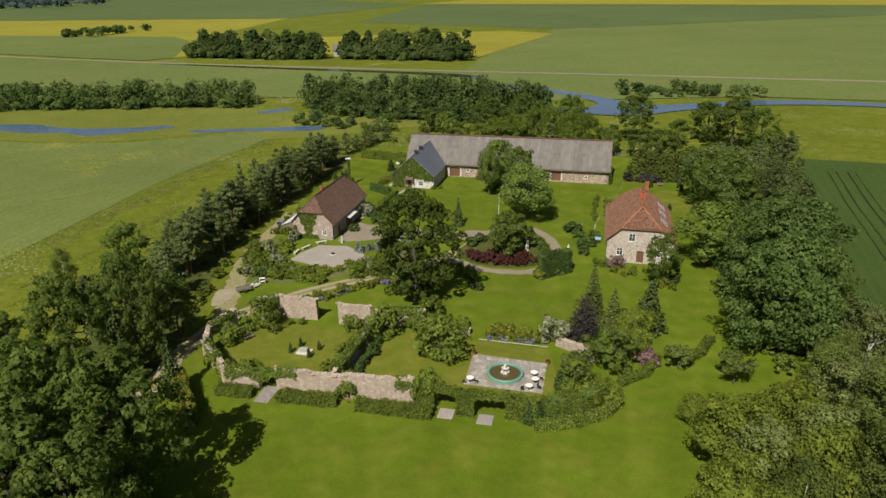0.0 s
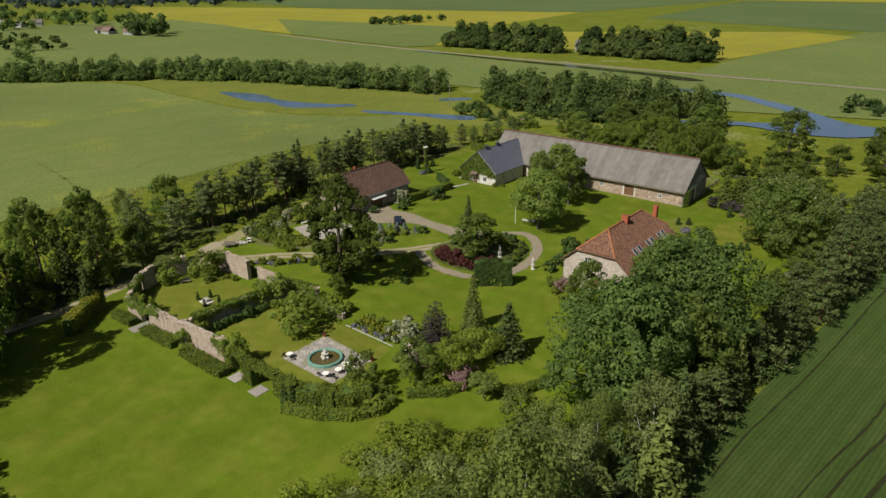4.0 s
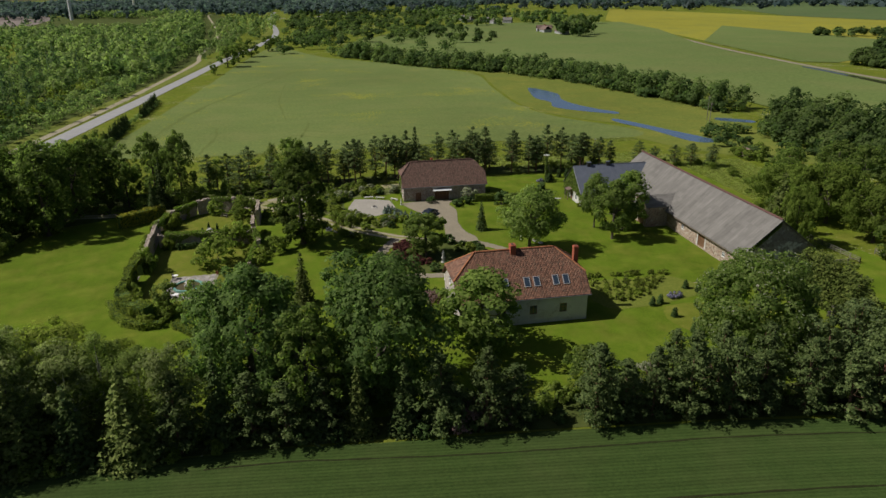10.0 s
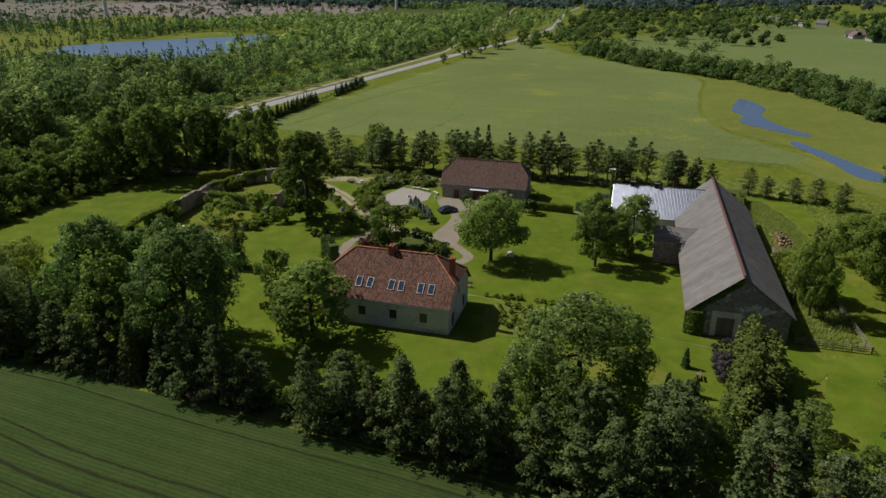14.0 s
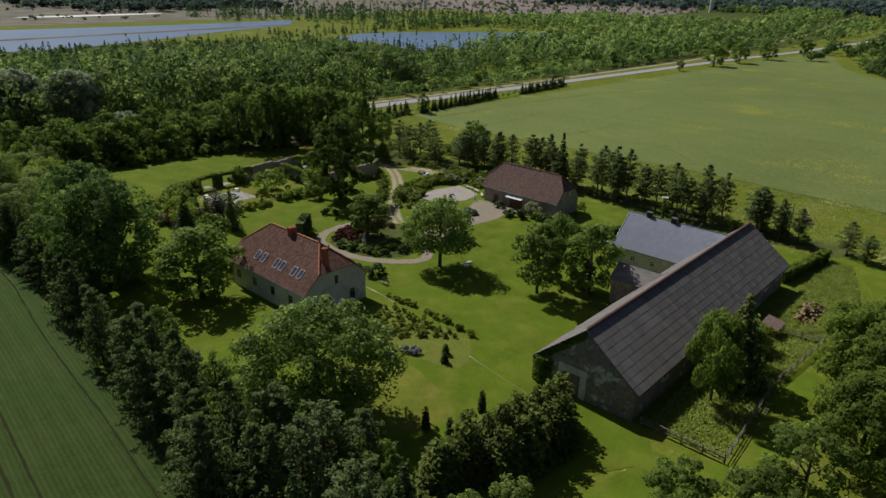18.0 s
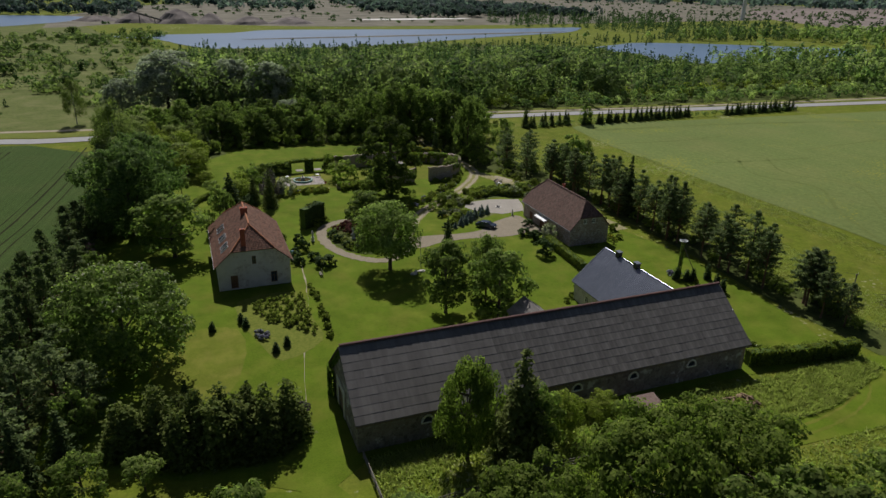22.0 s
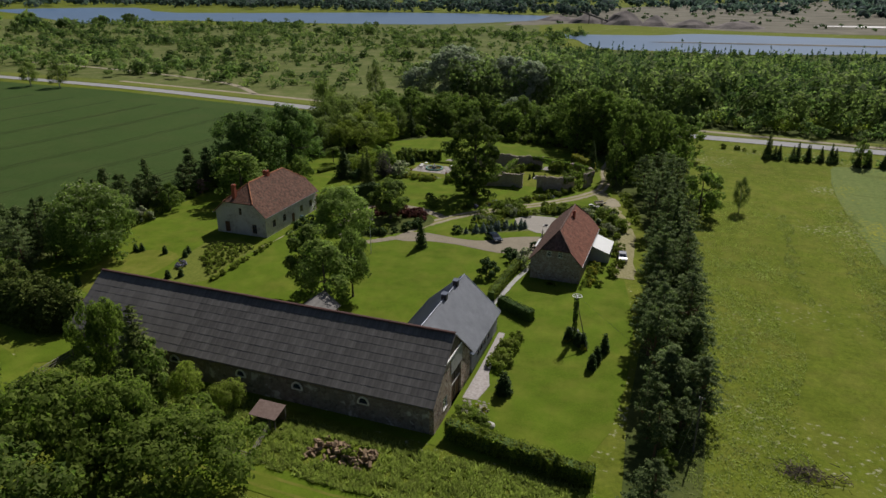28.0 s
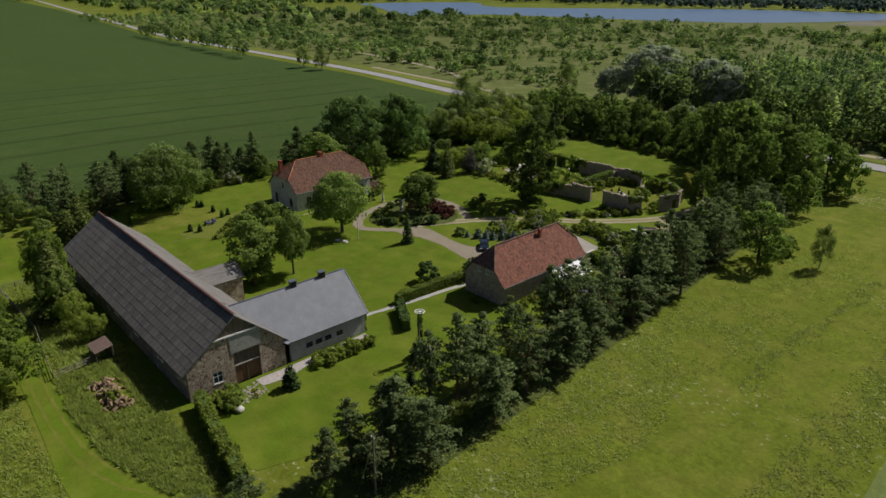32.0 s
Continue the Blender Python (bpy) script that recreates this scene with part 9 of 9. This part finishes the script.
woodland("verge_wood", scatter(242, 230, -1150, -430, -40, 60, (8, 14), (3.2, 5.2), lambda x, y: 19 + (x + 430) * 0.085 < y < min(58, 30 - (x + 430) * 0.12) - 4), FARLEAF, "trees between the road and the narrow path", 242, 70, 1.1)
woodland("field_end_bushes", scatter(243, 46, -720, -490, 66, 160, (6, 11), (4.5, 8), lambda x, y: abs(y - 62 - (-480 - x) * 0.32) < 26) + scatter(244, 120, -1150, -680, 70, 300, (6, 12), (4.5, 8)), FARBELT, "large round bushes beyond the end of the rye field", 243, 120, 1.2)
woodland("headland_spruces", scatter(245, 330, -640, -380, -640, -300, (11, 17), (2.4, 3.6), lambda x, y: not in_lake(x, y)), FARCONIFER, "dark spruce wood on the headland between the lakes", 245, 60, 1.2, True)
woodland("quarry_wood", scatter(246, 420, -640, -330, -1180, -740, (10, 15), (6, 11)), HAZEWOOD, "dark wood behind the quarry", 246, 40, 3.0)
woodland("west_horizon_forest", scatter(247, 1300, -3000, -1340, -760, 260, (13, 19), (9, 16), lambda x, y: abs(y - 40) > 14), HAZEWOOD, "dark forest stretching to the horizon", 247, 34, 4.6)
woodland("north_west_woods", scatter(248, 420, -2900, -1300, 300, 1500, (11, 17), (9, 17), lambda x, y: noise.noise(Vector((x * 0.003, y * 0.004, 3.0))) > 0.0), HAZEWOOD, "scattered woods beyond the village", 248, 40, 4.6)
woodland("village_trees", scatter(218, 220, -1500, -860, 300, 520, (8, 14), (5, 8)), FARBELT, "trees round the distant village", 214, 46, 2.4)
woodland("farm_trees", scatter(219, 16, -690, -610, 372, 420, (13, 18), (6, 8)) + scatter(220, 14, -560, -520, 620, 720, (6, 10), (5, 7)), FARBELT, "group of trees beside a distant farm", 215, 100, 1.9)
woodland("west_scrub", scatter(221, 260, -1600, -560, 70, 300, (5, 11), (4, 8)), FARBELT, "scrub along the distant river", 216, 50, 2.2)


def far_ring():
    rng = random.Random(300)
    out = []
    for i in range(2300):
        a = rng.uniform(0, 2 * math.pi)
        d = rng.uniform(1900, 3300)
        x, y = d * math.cos(a), d * math.sin(a)
        if y > 900 and abs(x) < 0.8 * y and d < 2900:
            continue
        out.append((x, y, rng.uniform(12, 20), rng.uniform(24, 46)))
    return out


woodland("distant_forest", far_ring(), HAZEWOOD, "dark forest along the horizon", 301, 34, 8.0)
woodland("quarry_forest", scatter(302, 900, -600, 900, -2400, -900, (10, 16), (10, 18), lambda x, y: y < -1000 - 0.3 * x or x > 250), HAZEWOOD, "dark forest behind the lakes", 302, 40, 4.5)
woodland("shore_forest", scatter(303, 600, 60, 1100, -1000, -560, (9, 14), (4, 8), lambda x, y: not in_lake(x, y) and y < -800 - 0.1 * (x - 400)), HAZEWOOD, "dark trees on the far lake shore", 303, 40, 2.6)
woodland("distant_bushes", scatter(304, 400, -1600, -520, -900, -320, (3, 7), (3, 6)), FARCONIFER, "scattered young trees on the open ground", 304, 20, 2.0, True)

woodland("lakeside_forest", scatter(305, 900, 650, 2500, -1900, -640, (12, 18), (12, 24), lambda x, y: not in_lake(x, y) and y < -560 - 0.18 * (x - 600)), HAZEWOOD, "dark forest beyond the wide lake", 305, 36, 4.6)
woodland("verge_bushes", scatter(233, 420, -1150, -330, -40, 8, (3, 8), (2, 4), lambda x, y: y < 8 - 0.14 * max(0, -x - 560)), FARLEAF, "bushes and young trees along the road", 233, 46, 1.2)

woodland("quarry_scrub", scatter(306, 620, -1400, 110, -1600, -600, (1.5, 4.5), (2, 6)), FARCONIFER, "scattered scrub on the quarry ground", 306, 16, 2.2)
woodland("clipped_row_bushes", along(240, [(-104, 33.4), (-128, 32.4), (-186, 31.4), (-243, 31)], 1.6, 0.8, (1.2, 2.6), (1.0, 1.8)), FARLEAF, "low bushes between the roadside spruces", 240, 40, 0.5)

woodland("path_bushes", scatter(241, 520, -430, -50, -40, 14, (2.5, 6.5), (2.0, 3.8), lambda x, y: -30 < y - min(15, -6 + (-60 - x) * 0.115) < -4), FARLEAF, "bushes along the narrow path", 241, 60, 0.75)

woodland("pasture_forest", scatter(307, 520, 560, 2500, -640, -130, (8, 13), (8, 16), lambda x, y: not in_lake(x, y) and y < -120 - 0.11 * (x - 520)), FARLEAF, "woods beyond the rough pasture", 307, 26, 4.5)

# quarry heaps
rg = random.Random(44)
for x, y, r, h in ((57, -655, 34, 15), (10, -640, 40, 20), (-28, -632, 30, 15), (-70, -612, 34, 12), (-120, -620, 44, 10), (100, -690, 40, 8)):
    bm = bmesh.new()
    r, h = r * 0.75, h * 0.72
    lathe(bm, [(r, -0.5), (r * 0.72, h * 0.36), (r * 0.4, h * 0.75), (r * 0.12, h)], 20)
    for v in bm.verts:
        k = 1 + 0.25 * noise.noise(Vector((v.co.x * 0.07, v.co.y * 0.07, x)))
        v.co = Vector((v.co.x * k, v.co.y * k * 0.8, v.co.z * k))
    ob = solid("spoil_mound", bm, SPOIL, "grey-brown heap of quarried stone", "spoil heap", "", "quarry heaps")
    ob.matrix_basis = pose(x, y, 0, 0, 0, rg.uniform(0, 90))
cv = thing("quarry_conveyor", 42, -628, "slanting steel conveyor between stone heaps", "conveyor")
bm = bmesh.new()
tube(bm, [(-22, 0, 1.5), (20, 4, 15)], [0.9, 0.9], 4)
part("belt_frame", bm, BLACKMETAL, cv)
for px, hz in ((-8, 6), (8, 11)):
    part("trestle", boxes((px - 0.4, px + 0.4, 1, 2, 0, hz - 0.5)), BLACKMETAL, cv)


def far_house(x, y, turn, w, l, h, roof, label):
    e = thing("village_house", x, y, label, "house", "village houses", turn=turn)
    part("house_body", boxes((-l / 2, l / 2, -w / 2, w / 2, -0.3, h)), GREYWALL, e)
    bm = bmesh.new()
    slab(bm, [(-l / 2 - 0.4, -w / 2 - 0.4, h - 0.2), (l / 2 + 0.4, -w / 2 - 0.4, h - 0.2), (l / 2 + 0.4, 0, h + w * 0.45), (-l / 2 - 0.4, 0, h + w * 0.45)], 0.2)
    slab(bm, [(l / 2 + 0.4, w / 2 + 0.4, h - 0.2), (-l / 2 - 0.4, w / 2 + 0.4, h - 0.2), (-l / 2 - 0.4, 0, h + w * 0.45), (l / 2 + 0.4, 0, h + w * 0.45)], 0.2)
    part("roof", bm, roof, e)
    part("chimney", boxes((-0.4, 0.4, -0.4, 0.4, h + w * 0.3, h + w * 0.45 + 1)), BRICK, e)
    for i in (-0.3, 0.0, 0.3):
        part("window", boxes((i * l - 0.5, i * l + 0.5, -w / 2 - 0.03, -w / 2 - 0.003, 1.0, 2.2)), GLASS, e)


for x, y, t in ((-1008, 352, 20), (-962, 366, 35), (-922, 370, 10), (-980, 340, 80), (-1050, 350, 15), (-1100, 346, 40), (-1160, 345, 0), (-940, 395, 60)):
    far_house(x, y, t, 9, 14, 4, SLATE, "distant village house with grey roof")
for x, y, t in ((-703, 376, 0), (-720, 380, 80), (-668, 384, 10)):
    far_house(x, y, t, 9, 18, 3.4, TIN, "distant farm building with a rusty roof")
far_house(-196, 486, 20, 9, 14, 4, SLATE, "grey-roofed farmhouse half hidden by the copse")
rg = random.Random(51)
for i in range(26):
    far_house(-3300 + i * 40 + rg.uniform(-60, 60), 3700 + rg.uniform(-160, 160), rg.uniform(0, 90), 14, 30, 9, SLATE, "pale far-off town building on the horizon")


def turbine(x, y, turn):
    e = thing("wind_turbine", x, y, "tall white wind turbine beyond the forest", "wind turbine", "wind turbines", turn=turn)
    bm = bmesh.new()
    tube(bm, [(0, 0, -1), (0, 0, 50), (0, 0, 105)], [3.2, 2.5, 1.6], 16)
    part("tower", bm, POLEWHITE, e)
    part("nacelle", boxes((-5, 5, -2, 2, 104.5, 108.5), bevel=0.5), POLEWHITE, e)
    for i in range(3):
        a = math.radians(30 + 120 * i)
        bm = bmesh.new()
        d = Vector((0, math.sin(a), math.cos(a)))
        hub = Vector((6, 0, 106.5))
        tube(bm, [hub, hub + d * 12, hub + d * 48], [1.0, 1.7, 0.3], 6)
        part("blade", bm, POLEWHITE, e)


for x, y in ((-850, -655), (-1312, -330), (-1930, -360)):
    turbine(x, y, 20)

# tall grass in the unmown corners
def tall_grass(name, places, label, seed, h=(0.12, 0.3), mat=BLADE, wide=1.0):
    rng = np.random.default_rng(seed)
    xy = np.array(places)
    n = len(xy)
    a = rng.uniform(0, 6.283, n)
    hh = rng.uniform(h[0], h[1], n)
    w = rng.uniform(0.04, 0.1, n) * wide
    z = np.array([slope(v) for v in xy[:, 1]])
    dx, dy = np.cos(a) * w, np.sin(a) * w
    lx, ly = rng.normal(0, 0.22, n) * wide, rng.normal(0, 0.22, n) * wide
    vs = np.stack([np.stack([xy[:, 0] - dx, xy[:, 1] - dy, z], 1), np.stack([xy[:, 0] + dx, xy[:, 1] + dy, z], 1), np.stack([xy[:, 0] + lx, xy[:, 1] + ly, z + hh], 1)], 1)
    tagged(new(name, mesh_of(name, vs.reshape(-1, 3), np.arange(3 * n).reshape(n, 3), mat)), label, "grass", "", "stuff")


def spots(seed, n, x0, x1, y0, y1, clump=0.0, keep=None):
    rng = random.Random(seed)
    out = []
    while len(out) < n:
        x, y = rng.uniform(x0, x1), rng.uniform(y0, y1)
        if keep and not keep(x, y):
            n -= 0.3
            continue
        if clump and noise.noise(Vector((x * clump, y * clump, seed))) < rng.uniform(-0.45, 0.35):
            n -= 0.05
            continue
        out.append((x, y))
    return out


def drift(x, y):
    """Uneven edge of a stand of grass."""
    return noise.noise(Vector((x * 0.09, y * 0.06, 2.0))) + 0.4 * noise.noise(Vector((x * 0.35, y * 0.3, 9.0)))


tall_grass("tall_grass", spots(61, 24000, -121, -88, 82, 215, 0.16, lambda x, y: not (-113 < x + 4 * drift(x, y) < -102)), "uncut meadow grass with seed heads", 61)
tall_grass("tall_grass", spots(66, 20000, -108, -87, 96, 214, 0.5, lambda x, y: (abs(x + 94) / 8) ** 2 + (abs(y - 162) / 46) ** 2 < 1.0 + 1.6 * drift(x, y)), "long pale grass gone to seed beside the pines", 66, (0.1, 0.24), SEEDHEAD)
tall_grass("tall_grass", spots(67, 13000, -122, -111, 82, 215, 0.5, lambda x, y: abs(x + 119) < 2.6 + 5 * drift(x, y)), "rough pale verge between meadow and rye", 67, (0.1, 0.26), SEEDHEAD)
tall_grass("tall_grass", spots(68, 6000, -112, -100, 90, 146, 0.6, lambda x, y: abs(x + 105.4) < 0.9 + 2.4 * drift(x, y)), "line of tall pale weeds across the meadow", 68, (0.1, 0.3), SEEDHEAD)
tall_grass("tall_grass", spots(63, 12000, -39, -2.6, 195.6, 205.2, 0.12, lambda x, y: y > 196), "long rough grass inside the fence", 63, (0.3, 0.7), BLADE, 1.6)
tall_grass("tall_grass", spots(64, 22000, -84, -42, 211, 232, 0.9), "long rough grass beyond the mown lane", 64, (0.2, 0.5), BLADE, 1.2)
tall_grass("tall_grass", spots(69, 26000, -78, -40, 197.6, 207, 0.9, lambda x, y: not (abs(x + 49.6) < 4.4 and abs(y - 201.4) < 2) and y < 206.4 - 0.3 * max(0, -x - 62) - 0.5 * drift(x, y)), "lush tufts of rough grass behind the barn", 69, (0.25, 0.7), BLADE, 1.3)
tall_grass("tall_grass", spots(65, 8000, -240, -96, 40, 140, 0.08, lambda x, y: -122 < x), "uncut meadow grass with seed heads", 65)


# ---- small pieces: roof sheets and paving ----
def one_sheet(w, d, t=0.03):
    bm = boxes((0, w, 0, d, 0, t))
    me = bpy.data.meshes.new("roof_sheet")
    bm.to_mesh(me)
    bm.free()
    me.materials.append(SLATE)
    return me


SW, SD = 1.14, 1.1
sheet = one_sheet(SW + 0.012, SD + 0.05, 0.02)
rg = random.Random(77)
far_v, far_f = [], []
base = [Vector((x, y, z)) for x in (0, SW + 0.012) for y in (0, SD + 0.05) for z in (0, 0.02)]
quads = ((0, 1, 3, 2), (4, 6, 7, 5), (0, 4, 5, 1), (2, 3, 7, 6), (1, 5, 7, 3), (0, 2, 6, 4))
for side in (1, -1):
    y_edge, z_edge, k_side = (BY1, BEN, kn) if side == 1 else (BY0, BES, ks)
    tilt = math.atan(k_side)
    run = math.hypot(BR - z_edge, BYM - y_edge)
    for c in range(50):
        for r in range(int(run / SD) + 1):
            x = BX0 + c * SW
            s = r * SD
            if x + SW > BX1 + 0.05 or s + SD > run + 0.15:
                continue
            if side == -1 and PX0 - 0.4 < x + SW / 2 < PX1 + 0.4 and s < 4.9 - 1.7 * abs(x + SW / 2 - pxm):
                continue
            if side == -1 and x < GX1 and s < (run - 0.8) * (1 - abs(x + SW / 2 - gxm) / 6.2):
                continue
            lift = 0.03 + rg.uniform(0, 0.008) + 0.004 * (c % 2)
            m = Matrix.Translation((x, y_edge, z_edge)) @ (Matrix.Rotation(math.pi, 4, "Z") @ Matrix.Translation((-SW, 0, 0)) if side == 1 else Matrix.Identity(4)) @ Matrix.Rotation(tilt, 4, "X") @ Matrix.Translation((0, s, lift)) @ Matrix.Rotation(-0.014 + rg.uniform(-0.006, 0.004), 4, "X") @ Matrix.Rotation(rg.uniform(-0.008, 0.008), 4, "Z")
            if side == 1 and c < 33:
                ob = new("roof_sheet", sheet)
                ob.parent = barn_roof
                ob.matrix_basis = m
            else:
                k = len(far_v)
                far_v += [m @ v for v in base]
                far_f += [[k + i for i in q] for q in quads]
rest = part("roof_covering", mesh_of("roof_covering", far_v, far_f, SLATE_REST), None, barn_roof)
tagged(rest, kind="stuff")

# crazy paving round the pool
terrace = patch("terrace", [(-20.4, 84.8), (-9.5, 84.2), (-9.5, 76.4), (-20.2, 76.4)], 0.02, mottled("paving_joint", (0.2, 0.19, 0.13), (0.28, 0.26, 0.18), 6.0, 0.2, 0.95, 0.3, 0.02), "paved terrace of irregular stone slabs round the pool", "terrace")
shapes = []
rg = random.Random(88)
for i in range(8):
    bm = bmesh.new()
    k = rg.choice((5, 6, 7))
    ring = [(0.47 * rg.uniform(0.85, 1.1) * math.cos(2 * math.pi * j / k + rg.uniform(-0.15, 0.15)), 0.47 * rg.uniform(0.85, 1.1) * math.sin(2 * math.pi * j / k + rg.uniform(-0.15, 0.15))) for j in range(k)]
    top = [bm.verts.new((x, y, 0.035)) for x, y in ring]
    low = [bm.verts.new((x * 1.04, y * 1.04, 0.0)) for x, y in ring]
    bm.faces.new(top)
    for j in range(k):
        bm.faces.new((top[(j + 1) % k], top[j], low[j], low[(j + 1) % k]))
    bmesh.ops.recalc_face_normals(bm, faces=bm.faces[:])
    me = bpy.data.meshes.new("paving_slab")
    bm.to_mesh(me)
    bm.free()
    me.materials.append(PAVING)
    shapes.append(me)
for i in range(12):
    for j in range(9):
        x, y = -19.8 + i * 0.9 + (0.45 if j % 2 else 0) + rg.uniform(-0.08, 0.08), 76.9 + j * 0.86 + rg.uniform(-0.08, 0.08)
        if x > -9.8 or math.hypot(x + 15.0, y - 80.1) < 2.9:
            continue
        ob = new("paving_slab", rg.choice(shapes))
        ob.parent = terrace
        ob.matrix_basis = pose(x, y, 0.022, 0, 0, rg.uniform(0, 360)) @ Matrix.Diagonal((1.08, 1.08, 1, 1))
